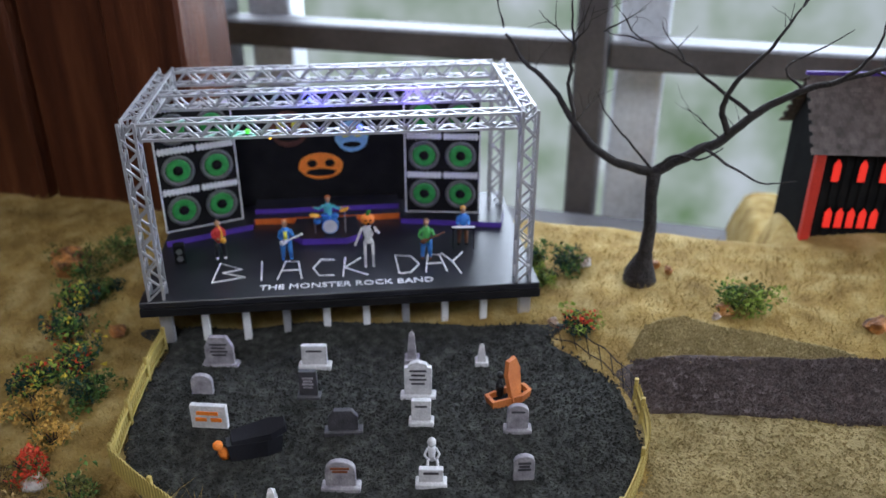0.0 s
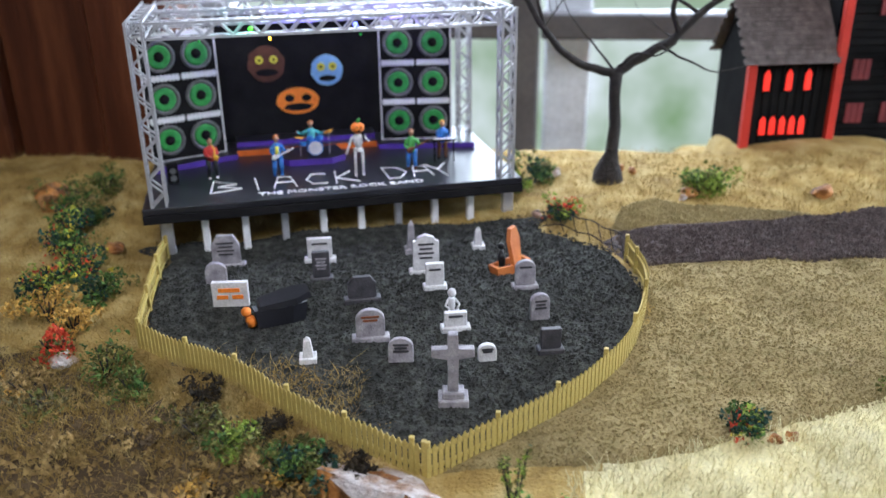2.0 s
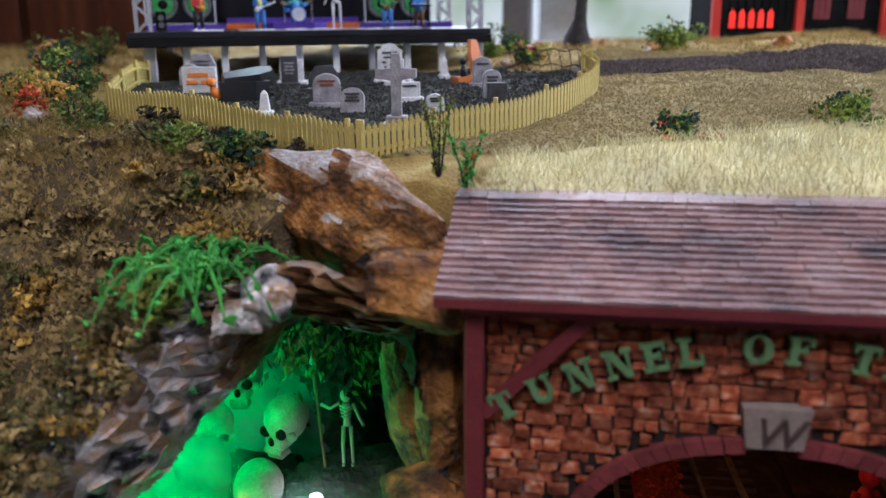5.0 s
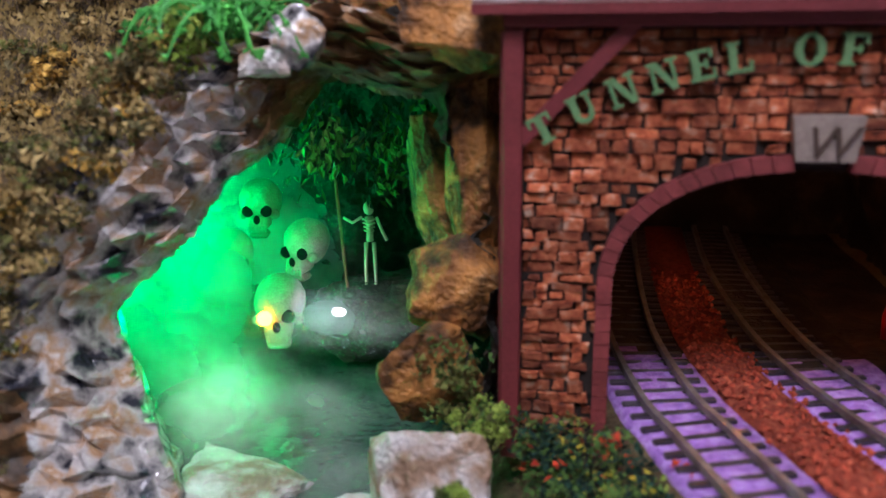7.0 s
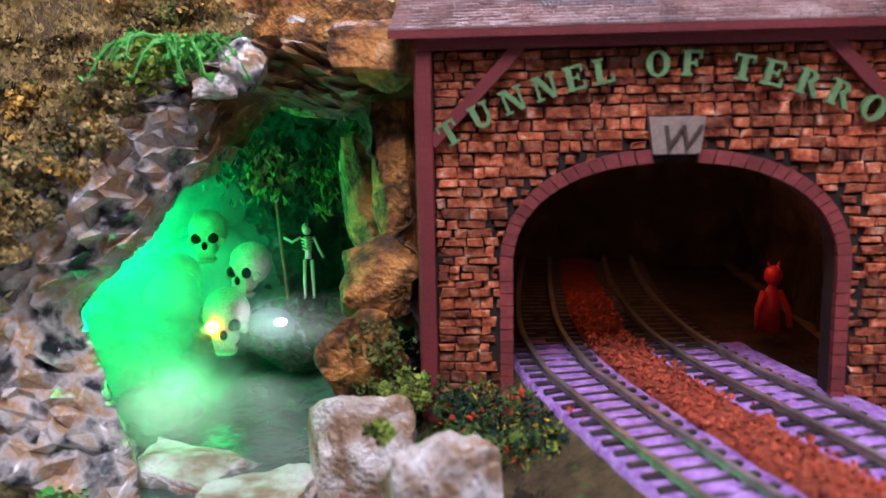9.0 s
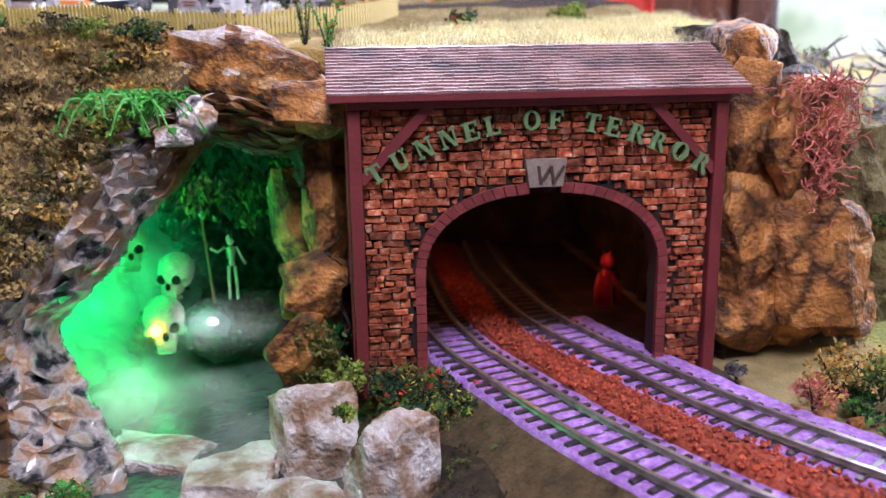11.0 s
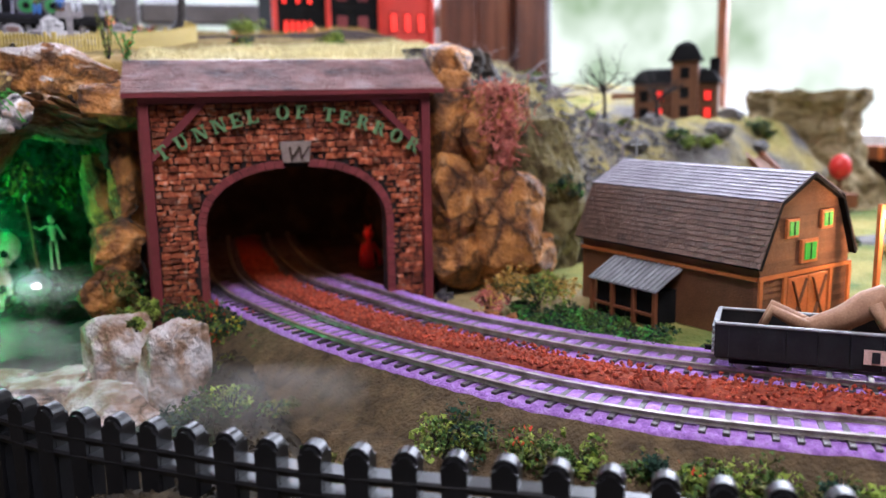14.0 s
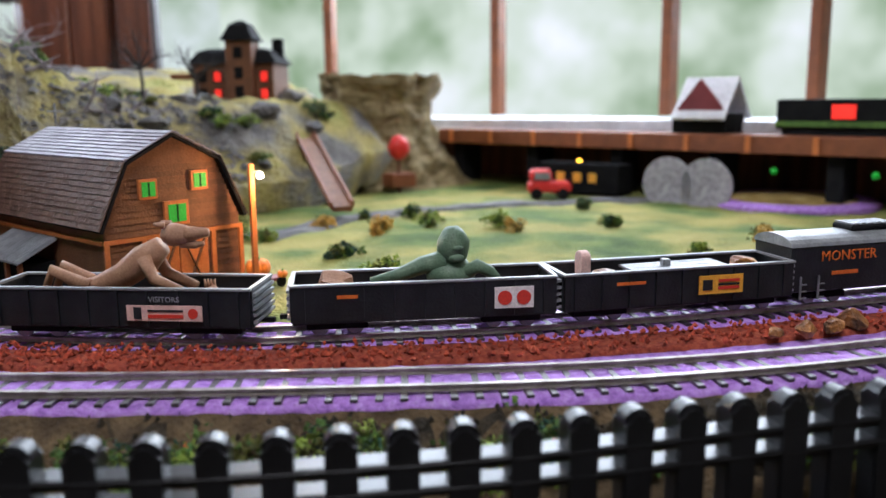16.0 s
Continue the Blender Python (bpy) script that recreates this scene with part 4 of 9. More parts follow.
PY = 0.0922
part("face", disc(B(), 0.060, 0.0455, 0.0100, 0.0098, PY, wob=0.05), "face_brown", poster, "brown furry head")
part("face", disc(B(), 0.0925, 0.0405, 0.0088, 0.0086, PY, wob=0.03), "sky_blue", poster, "pale blue head")
part("face", disc(B(), 0.0755, 0.0245, 0.0118, 0.0074, PY, wob=0.02), "bright_orange", poster, "orange pumpkin head")
for x, z, r in ((0.0563, 0.0478, 0.0022), (0.0640, 0.0478, 0.0022), (0.0892, 0.0425, 0.0023), (0.0957, 0.0425, 0.0023)):
    e = part("eye", disc(B(), x, z, r, r, PY - 0.0006, 14), "yellow_eye", poster)
    part("pupil", disc(B(), x, z, r * 0.35, r * 0.35, PY - 0.0012, 10), "black_matt", e)
for x in (0.0565, 0.0640):
    part("mouth", disc(B(), 0.0600, 0.0410, 0.0060, 0.0020, PY - 0.0006, 14), "black_matt", poster) if x < 0.06 else None
part("mouth", disc(B(), 0.0925, 0.0362, 0.0048, 0.0016, PY - 0.0006, 14), "black_matt", poster)
part("mouth", disc(B(), 0.0755, 0.0212, 0.0078, 0.0020, PY - 0.0006, 18, 0.12), "black_matt", poster)
for x in (0.0710, 0.0803):
    part("eye", disc(B(), x, 0.0262, 0.0026, 0.0021, PY - 0.0006, 14), "black_matt", poster)


def speaker_stack(m, label):
    st = thing("speaker_wall", SM @ m, label, "loudspeaker stack", "speaker walls beside the poster")
    w, h = 0.0385, 0.0645
    part("panel", box(B(), (0, 0, 0), (w, 0.0016, h), bevel=0.0002), "black_matt", st)
    for a, b in (((0, 0), (0, h)), ((w, 0), (w, h)), ((0, 0), (w, 0))):
        part("edge_strip", bar(B(), (a[0], -0.0002, a[1]), (b[0], -0.0002, b[1]), 0.0007), "white_paint", st)
    for i in range(2):
        for j in range(3):
            cx, cz = 0.0098 + i * 0.0189, 0.0105 + j * 0.0212
            mm = Matrix.Translation((cx, 0, cz)) @ pose(0, 0, 0, 90, 0, 0)
            bm = lathe(B(), [(0.0080, -0.0004), (0.0080, 0.0006), (0.0072, 0.0008), (0.0062, 0.0007), (0.0062, -0.0004)], n=24)
            bm.transform(mm)
            sp = part("speaker", bm, "grey_rim", st, "round speaker with a green cone", True)
            bm = lathe(B(), [(0.0059, -0.0002), (0.0059, 0.0004), (0.0050, 0.0008), (0.0028, 0.0002), (0.0020, 0.0003)], n=24)
            bm.transform(mm)
            part("cone", bm, "speaker_green", sp, "green cone", True)
            bm = lathe(B(), [(0.0026, -0.0002), (0.0026, 0.0004), (0.0018, 0.0012), (0.0006, 0.0016)], n=14)
            bm.transform(mm)
            part("dome", bm, "black_matt", sp, smooth=True)
            # zigzag divider above each speaker
            z = cz + 0.0106
            if z < h + 0.002:
                n = 18
                db = B()
                for k in range(n):
                    xa, xb = cx - 0.0089 + 0.0178 * k / n, cx - 0.0089 + 0.0178 * (k + 1) / n
                    ha, hb = (0.0019, 0.0009) if k % 2 else (0.0009, 0.0019)
                    prism(db, [(xa, z - ha), (xb, z - hb), (xb, z + hb), (xa, z + ha)], -0.0009, 0.0)
                part("divider", db, "white_paint", st, "white zigzag divider")
    return st


speaker_stack(pose(-0.002, 0.0625, 0.0032, 0, 0, 20), "black speaker wall with green cones and white zigzags")
speaker_stack(pose(0.1195, 0.0760, 0.0032, 0, 0, -9), "black speaker wall with green cones and white zigzags")


def riser(name, outline, z, label):
    r = thing(name, SM, label, "stage riser", "stage risers")
    bm = B()
    f = [bm.verts.new((x, y, z)) for x, y in outline]
    k = [bm.verts.new((x, y, 0.0001)) for x, y in outline]
    bm.faces.new(k[::-1])
    for i in range(len(f)):
        bm.faces.new((f[i], f[(i + 1) % len(f)], k[(i + 1) % len(f)], k[i]))
    part("side", bm, "purple_paint" if name != "orange_step" else "orange_paint", r, "painted edge")
    bm = B()
    f = [bm.verts.new((x, y, z + 0.0001)) for x, y in outline]
    bm.faces.new(f)
    part("top", bm, "black_gloss", r)
    return r


riser("riser", [(-0.0005, 0.052), (0.040, 0.068), (0.040, 0.092), (-0.0005, 0.092)], 0.0031, "black riser with purple edge under the speakers")
riser("riser", [(0.116, 0.0675), (0.1675, 0.0565), (0.172, 0.075), (0.172, 0.092), (0.116, 0.092)], 0.0031, "black riser with purple edge under the speakers")
riser("riser", [(0.060, 0.055), (0.066, 0.0475), (0.088, 0.0465), (0.0955, 0.052), (0.093, 0.072), (0.062, 0.072)], 0.0034, "hexagonal black drum riser with purple edge")
riser("orange_step", [(0.0402, 0.0735), (0.1158, 0.0735), (0.1158, 0.0795), (0.0402, 0.0795)], 0.0034, "black step with a bright orange front")
riser("riser", [(0.0402, 0.0797), (0.1158, 0.0797), (0.1158, 0.0920), (0.0402, 0.0920)], 0.0062, "long black step with purple front")

# hand-drawn band name on the floor
strokes = {
    "B": [[(0, 0), (0.10, 1), (0.85, 0.62), (0.25, 0.48), (1.0, 0.20), (0, 0)]], "I": [[(0.2, 0), (0.0, 1)]],
    "A": [[(0, 0), (0.25, 0.95), (0.8, 0.9), (1, 0)], [(0.1, 0.45), (0.9, 0.45)]], "C": [[(1, 0.9), (0.35, 0.95), (0, 0.5), (0.3, 0.1), (1, 0.08)]],
    "K": [[(0.1, 1), (0, 0)], [(0.8, 0.95), (0.08, 0.45), (1.1, 0)]], "D": [[(0.1, 0), (0, 1), (0.7, 0.9), (1, 0.45), (0.6, 0.02), (0.1, 0)]],
    "Y": [[(0, 1), (0.45, 0.5)], [(1, 1), (0.45, 0.5), (0.7, -0.15)]],
}
lay = [("B", 0.0265, 0.0145), ("I", 0.0475, 0.006), ("A", 0.0560, 0.0110), ("C", 0.0720, 0.0100), ("K", 0.0860, 0.0105), ("D", 0.1110, 0.0110), ("A", 0.1245, 0.0100), ("Y", 0.1335, 0.0105)]
for ch, x0, w in lay:
    bm = B()
    for s in strokes[ch]:
        tube(bm, [(x0 + px * w, 0.0130 + py * 0.0185, 0.0003) for px, py in s], 0.0004, 5)
    part("floor_letter", bm, "white_paint", stage, "white hand-drawn letter")
bm = text_bm("THE MONSTER ROCK BAND", 0.0062, 0.0003, pose(0, 0, 0))
bm.transform(pose(0.088, 0.0038, 0.0003) @ pose(0, 0, 0, -90, 0, 0))
part("floor_lettering", bm, "white_paint", stage, "white printed words")


# ---- musicians: small painted figures, one mesh each ----
def figure(name, label, m, skin, hair, top, legs, shoes, arms, lean=0.0, extra=()):
    """arms: two lists of points from the shoulder; lengths in mm of a 21 mm figure."""
    bm = B()
    slots = []

    def paint(mat_name, fn):
        n = len(bm.faces)
        fn()
        bm.faces.ensure_lookup_table()
        if mat_name not in slots:
            slots.append(mat_name)
        for f in bm.faces[n:]:
            f.material_index = slots.index(mat_name)

    def T(pts, r, n=8):
        tube(bm, [Vector(p) * 0.001 for p in pts], [k * 0.001 for k in r], n)

    for s in (-1, 1):
        paint(legs, lambda: T([(s * 1.4, 0, 9.6), (s * 1.7, -0.3, 5.2), (s * 1.9, 0.1, 0.9)], [1.4, 1.1, 0.85]))
        paint(shoes, lambda: ball(bm, Vector((s * 1.9, -0.5, 0.5)) * 0.001, 0.001, 1, (0.85, 1.5, 0.6)))
    paint(top, lambda: T([(0, 0, 9.2), (0, 0, 11.5), (0, -0.1, 14.6), (0, 0, 16.2), (0, 0, 17.0)], [1.9, 1.9, 2.35, 1.9, 0.8], 10))
    for a in arms:
        paint(top, lambda: T(a[:2], [0.85, 0.75]))
        paint(skin if len(a) > 3 else top, lambda: T(a[1:3], [0.72, 0.62]))
        paint(skin, lambda: ball(bm, Vector(a[-1]) * 0.001, 0.00075, 1))
    paint(skin, lambda: T([(0, 0, 16.6), (0, 0, 17.8)], [0.7, 0.7]))
    paint(skin, lambda: ball(bm, Vector((0, -0.1, 19.0)) * 0.001, 0.00155, 2, (0.85, 0.95, 1.1)))
    paint(hair, lambda: ball(bm, Vector((0, 0.35, 19.5)) * 0.001, 0.00160, 2, (0.95, 0.95, 0.9)))
    for mat_name, fn in extra:
        paint(mat_name, lambda: fn(bm))
    me = bpy.data.meshes.new(name)
    bmesh.ops.recalc_face_normals(bm, faces=bm.faces)
    bm.to_mesh(me)
    bm.free()
    for s in slots:
        me.materials.append(M[s])
    me.polygons.foreach_set("use_smooth", [True] * len(me.polygons))
    ob = new(name, me)
    ob.matrix_world = SM @ m
    return tagged(ob, label, "figurine", "musicians on the stage")


def mm(*p):
    return Vector(p) * 0.001


def guitar(bm, body, head):
    b, h = mm(*body), mm(*head)
    d = (h - b).normalized()
    for k, r in ((0, 1.6), (1.5, 1.25)):
        ball(bm, b + d * k * 0.001, r * 0.001, 1, (1, 0.4, 1))
    bar(bm, b, h, 0.0006)
    ball(bm, h, 0.0007, 1)


figure("saxophonist", "painted figurine in red jacket playing a gold saxophone", pose(0.0278, 0.0371, 0.0002, 0, 0, 10), "flesh", "black_matt", "cloth_red", "car_black", "white_paint",
       [[(-2.2, 0, 15.6), (-2.8, -1.2, 12.6), (-0.6, -2.6, 11.6)], [(2.2, 0, 15.6), (3.0, -1.4, 13.0), (1.2, -2.8, 13.6)]],
       extra=[("label_yellow", lambda bm: tube(bm, [mm(0.2, -1.8, 18.2), mm(1.6, -3.2, 15.5), mm(1.0, -3.4, 10.5), mm(2.0, -3.8, 10.0), mm(2.4, -4.0, 12.2)], [0.0003, 0.0004, 0.0006, 0.0007, 0.0011], 7))])
figure("guitarist", "painted figurine in blue suit with a white guitar", pose(0.0594, 0.0330, 0.0002, 0, 0, 5), "flesh", "orange_wood", "cloth_blue", "cloth_blue", "cloth_blue",
       [[(-2.2, 0, 15.6), (-3.0, -1.0, 12.4), (-1.0, -2.6, 11.0)], [(2.2, 0, 15.6), (3.6, -1.4, 12.8), (5.2, -2.4, 12.4)]],
       extra=[("white_paint", lambda bm: guitar(bm, (-1.6, -2.8, 10.2), (7.6, -2.8, 14.0))), ("yellow_eye", lambda bm: tube(bm, [mm(0, -1.6, 11.0), mm(0, -1.9, 15.6)], 0.0010, 8))])
figure("guitarist", "painted figurine in green shirt with a brown bass guitar", pose(0.1260, 0.0269, 0.0002, 0, 0, -6), "flesh", "barn_wood", "cloth_green", "cloth_blue", "barn_wood",
       [[(-2.2, 0, 15.6), (-3.4, -1.0, 12.4), (-1.2, -2.6, 11.2)], [(2.2, 0, 15.6), (3.6, -1.4, 13.0), (5.0, -2.4, 13.4)]],
       extra=[("barn_wood", lambda bm: guitar(bm, (-1.4, -2.8, 10.4), (8.2, -2.8, 15.2)))])
figure("keyboard_player", "painted figurine in blue shirt standing at a keyboard", pose(0.1452, 0.0400, 0.0002, 0, 0, -4), "flesh", "label_yellow", "cloth_blue", "barn_wood", "black_matt",
       [[(-2.2, 0, 15.6), (-2.9, -1.6, 12.8), (-2.0, -4.2, 12.0)], [(2.2, 0, 15.6), (2.9, -1.6, 12.8), (2.2, -4.2, 12.0)]])
figure("drummer", "painted figurine in teal shirt with raised arms behind drums", pose(0.0790, 0.0620, -0.0008, 0, 0, 0), "flesh", "orange_wood", "cloth_teal", "cloth_blue", "white_paint",
       [[(-2.2, 0, 15.6), (-4.6, -0.6, 14.0), (-7.4, -1.2, 15.4)], [(2.2, 0, 15.6), (4.6, -1.0, 13.8), (7.0, -2.0, 15.0)]])
# keyboard on its stand
kb = thing("keyboard", SM @ pose(0.1448, 0.0345, 0.0002, 0, 0, -4), "black electric keyboard on a folding stand", "keyboard")
part("case", box(B(), (-0.0062, -0.0016, 0.0112), (0.0062, 0.0016, 0.0122), bevel=0.0002), "black_matt", kb)
part("keys", box(B(), (-0.0056, -0.0014, 0.01222), (0.0056, 0.0002, 0.01245)), "white_paint", kb, "white keys")
for x in (-0.005, 0.005):
    for y in (-0.0012, 0.0012):
        part("leg", bar(B(), (x, y, 0.0), (x, y, 0.0112), 0.0005), "black_matt", kb)
# drum kit
dk = thing("drum_kit", SM @ pose(0.0800, 0.0530, 0.0036), "small drum kit with white bass drum head and cymbals", "drum kit")
bm = lathe(B(), [(0.0040, -0.0022), (0.0042, -0.0018), (0.0042, 0.0018), (0.0040, 0.0022)], n=20)
bm.transform(Matrix.Translation((0, 0, 0.0044)) @ pose(0, 0, 0, 90, 0, 0))
bd = part("bass_drum", bm, "cloth_blue", dk, "blue shell")
bm = lathe(B(), [(0.0036, 0.00215), (0.0036, 0.00235)], n=20)
bm.transform(Matrix.Translation((0, 0, 0.0044)) @ pose(0, 0, 0, 90, 0, 0))
part("drum_head", bm, "tomb_white", bd, "cream drum head")
for x, z in ((-0.0024, 0.0092), (0.0026, 0.0094), (-0.0062, 0.0066)):
    part("drum", lathe(B(), [(0.0016, z - 0.0010), (0.0018, z - 0.0008), (0.0018, z + 0.0008), (0.0016, z + 0.0010)], (x, 0, 0), 14), "cloth_blue", dk)
for x, z, t in ((-0.0075, 0.0098, 8), (0.0075, 0.0122, -18)):
    bm = lathe(B(), [(0.0026, 0), (0.0012, 0.0003), (0.0004, 0.0005)], n=14)
    bm.transform(pose(x, 0.0005, z, 0, t, 0))
    cy = part("cymbal", bm, "label_yellow", dk, "brass cymbal")
    part("cymbal_stand", bar(B(), (x, 0.0005, 0), (x, 0.0005, z), 0.0004), "silver", cy)
# singer: skeleton with a pumpkin head
bm = B()
slots = ["tomb_white", "bright_orange", "leaf_fern", "black_matt"]


def limb(pts, r):
    tube(bm, [mm(*p) for p in pts], [k * 0.001 for k in r], 7)


for s in (-1, 1):
    limb([(s * 1.5, 0, 11.5), (s * 1.6, -0.2, 6.2), (s * 1.7, 0, 0.6)], [0.75, 0.55, 0.6])
    ball(bm, mm(s * 1.7, -0.6, 0.5), 0.0008, 1, (0.8, 1.5, 0.6))
    ball(bm, mm(s * 1.6, -0.2, 6.2), 0.0008, 1)
limb([(0, 0, 11.2), (0, 0, 12.6)], [2.0, 1.7])
limb([(0, 0, 12.4), (0, 0, 14.0), (0, 0, 17.5), (0, 0, 18.6)], [0.8, 1.9, 2.4, 1.2])
limb([(-2.4, 0, 17.8), (-4.0, -0.4, 14.2), (-5.6, -0.8, 10.6)], [0.6, 0.5, 0.5])
limb([(2.4, 0, 17.8), (4.2, -1.0, 15.4), (2.2, -2.6, 17.6)], [0.6, 0.5, 0.5])
n0 = len(bm.faces)
for k in range(6):
    a = math.pi * k / 3
    ball(bm, mm(1.2 * math.cos(a), 1.2 * math.sin(a), 21.4), 0.0024, 1, (0.8, 0.8, 0.95))
n1 = len(bm.faces)
limb([(0, 0, 23.4), (0.4, 0, 24.6), (1.2, 0, 25.2)], [0.9, 0.7, 0.5])
n2 = len(bm.faces)
limb([(2.0, -2.8, 17.0), (1.2, -3.0, 19.4)], [0.4, 0.6])
for x, z, r in ((-0.9, 22.0, 0.5), (0.9, 22.0, 0.5), (0, 20.5, 0.75)):
    ball(bm, mm(x, -2.75, z), r * 0.001, 1, (1, 0.6, 0.8))
bm.faces.ensure_lookup_table()
for i, f in enumerate(bm.faces):
    f.material_index = 0 if i < n0 else 1 if i < n1 else 2 if i < n2 else 3
singer = mesh_ob("singer", bm, "tomb_white", True)
for s in slots[1:]:
    singer.data.materials.append(M[s])
singer.matrix_world = SM @ pose(0.0985, 0.0215, 0.0002, 0, 0, 6) @ Matrix.Scale(1.15, 4)
tagged(singer, "white skeleton figurine with orange pumpkin head and microphone", "figurine", "musicians on the stage")
# small monitor speaker
ms = thing("monitor_speaker", SM @ pose(0.0090, 0.0350, 0.0001, 0, 0, 10), "small black two-way loudspeaker at the stage corner", "loudspeaker")
part("cabinet", box(B(), (-0.0026, -0.002, 0), (0.0026, 0.0024, 0.0098), bevel=0.0003), "black_matt", ms)
for z in (0.0030, 0.0066):
    bm = lathe(B(), [(0.0015, 0), (0.0015, 0.0003), (0.0008, 0.0002)], n=14)
    bm.transform(Matrix.Translation((0, -0.0020, z)) @ pose(0, 0, 0, 90, 0, 0))
    part("cone", bm, "grey_rim", ms)
# coloured stage lamps on the front truss
for x, c in ((0.030, "glow_green"), (0.060, "glow_amber"), (0.100, "glow_green")):
    sl = thing("stage_lamp", SM @ pose(x, 0.006, SH - 0.0098), "tiny coloured LED under the front truss", "lamp", "stage lamps")
    part("bead", ball(B(), (0, 0, 0), 0.0007, 1), c, sl)

# ---- graveyard ----
def gnd(x, y):
    return upper_z(x, y)


GY = 0.0012


def slab_outline(w, h, kind):
    if kind == "round":
        return [(-w, 0), (w, 0), (w, h - w * 0.8)] + [(w * math.cos(a), h - w * 0.8 + w * 0.8 * math.sin(a)) for a in [math.pi * k / 10 for k in range(1, 10)]] + [(-w, h - w * 0.8)]
    if kind == "shoulder":
        return [(-w, 0), (w, 0), (w, h * 0.82), (w * 0.72, h * 0.82), (w * 0.6, h * 0.93), (0, h), (-w * 0.6, h * 0.93), (-w * 0.72, h * 0.82), (-w, h * 0.82)]
    if kind == "clip":
        return [(-w, 0), (w, 0), (w, h * 0.65), (w * 0.6, h), (-w * 0.6, h), (-w, h * 0.65)]
    return [(-w, 0), (w, 0), (w, h), (-w, h)]


def tombstone(x, y, w, h, kind, stone, base=True, yaw=0.0, lean=0.0, bars=0, ink="tomb_dark", label="grey stone tombstone with a stepped base"):
    t = thing("tombstone", pose(x, y, gnd(x, y) + GY, lean, 0, yaw), label, "tombstone", "tombstones in the graveyard")
    z0 = 0.0
    if base:
        part("base", box(B(), (-w * 1.3, -0.0026, -0.001), (w * 1.3, 0.0026, 0.0014), bevel=0.0004), stone, t)
        z0 = 0.0014
    bm = prism(B(), [(a, b + z0) for a, b in slab_outline(w, h, kind)], -0.0012, 0.0012)
    bmesh.ops.bevel(bm, geom=list(bm.edges), offset=0.00025, segments=1, affect="EDGES")
    s = part("slab", bm, stone, t)
    for k in range(bars):
        bw = w * (0.62 - 0.12 * (k % 2))
        zz = z0 + h * (0.74 - 0.13 * k)
        part("inscription", box(B(), (-bw, -0.00155, zz - 0.0004), (bw, -0.00121, zz + 0.0004)), ink, s)
    return t


T0 = 14
tombstone(-0.1490, 0.1835, 0.0062, 0.0135, "clip", "tomb_grey", yaw=T0, bars=4, label="large grey tombstone with faint carved lines")
tombstone(-0.1085, 0.1925, 0.0055, 0.0095, "square", "tomb_white", yaw=T0, bars=1, label="low white tombstone on a broad base")
tombstone(-0.0585, 0.1815, 0.0056, 0.0160, "shoulder", "tomb_white", yaw=T0, bars=4, label="tall white tombstone with an ornate top")
tombstone(-0.0155, 0.1712, 0.0042, 0.0108, "round", "tomb_grey", yaw=T0, bars=1, label="rounded grey tombstone on a wide foot")
tombstone(-0.1450, 0.1610, 0.0044, 0.0095, "round", "tomb_grey", False, yaw=T0, label="small rounded tombstone of translucent grey")
tombstone(-0.1020, 0.1705, 0.0037, 0.0115, "square", "tomb_dark", yaw=T0, bars=4, ink="tomb_grey", label="narrow black tombstone with carved lines")
sg = tombstone(-0.1325, 0.1440, 0.0072, 0.0108, "square", "tomb_white", False, yaw=T0 - 4, bars=0, label="white board with smeared red lettering")
for k, (a, b, zz) in enumerate(((-0.0045, 0.004, 0.0075), (-0.0052, -0.0008, 0.0045), (0.0008, 0.0052, 0.0045))):
    part("smear", box(B(), (a, -0.0016, zz - 0.0008), (b, -0.00121, zz + 0.0008)), "bright_orange", sg)
tombstone(-0.0810, 0.1545, 0.0058, 0.0092, "clip", "tomb_dark", yaw=T0 + 4, label="black tombstone with a white rim and base")
tombstone(-0.0525, 0.1650, 0.0038, 0.0095, "square", "tomb_white", yaw=T0, bars=1, label="white frame-shaped tombstone on a foot")
tombstone(-0.0090, 0.1480, 0.0038, 0.0112, "round", "tomb_grey", False, yaw=T0 + 3, bars=3, label="slender grey tombstone with carved front")
tombstone(-0.0725, 0.1290, 0.0055, 0.0112, "round", "tomb_grey", yaw=T0, bars=2, ink="brown_trim", label="arched grey tombstone with a rusty front")
tombstone(-0.0585, 0.1150, 0.0046, 0.0095, "round", "tomb_grey", False, yaw=T0 - 6, lean=-6, bars=3, label="leaning grey tombstone with carved lines")
tombstone(-0.0275, 0.1190, 0.0034, 0.0070, "round", "tomb_white", False, yaw=T0, bars=2, label="small pale tombstone with dark letters")
tombstone(-0.0047, 0.1265, 0.0038, 0.0078, "square", "tomb_dark", yaw=T0, label="low black tombstone on a base")
tombstone(-0.0410, 0.1375, 0.0044, 0.0058, "square", "tomb_white", yaw=T0, bars=1, label="low white tombstone behind a seated skeleton")
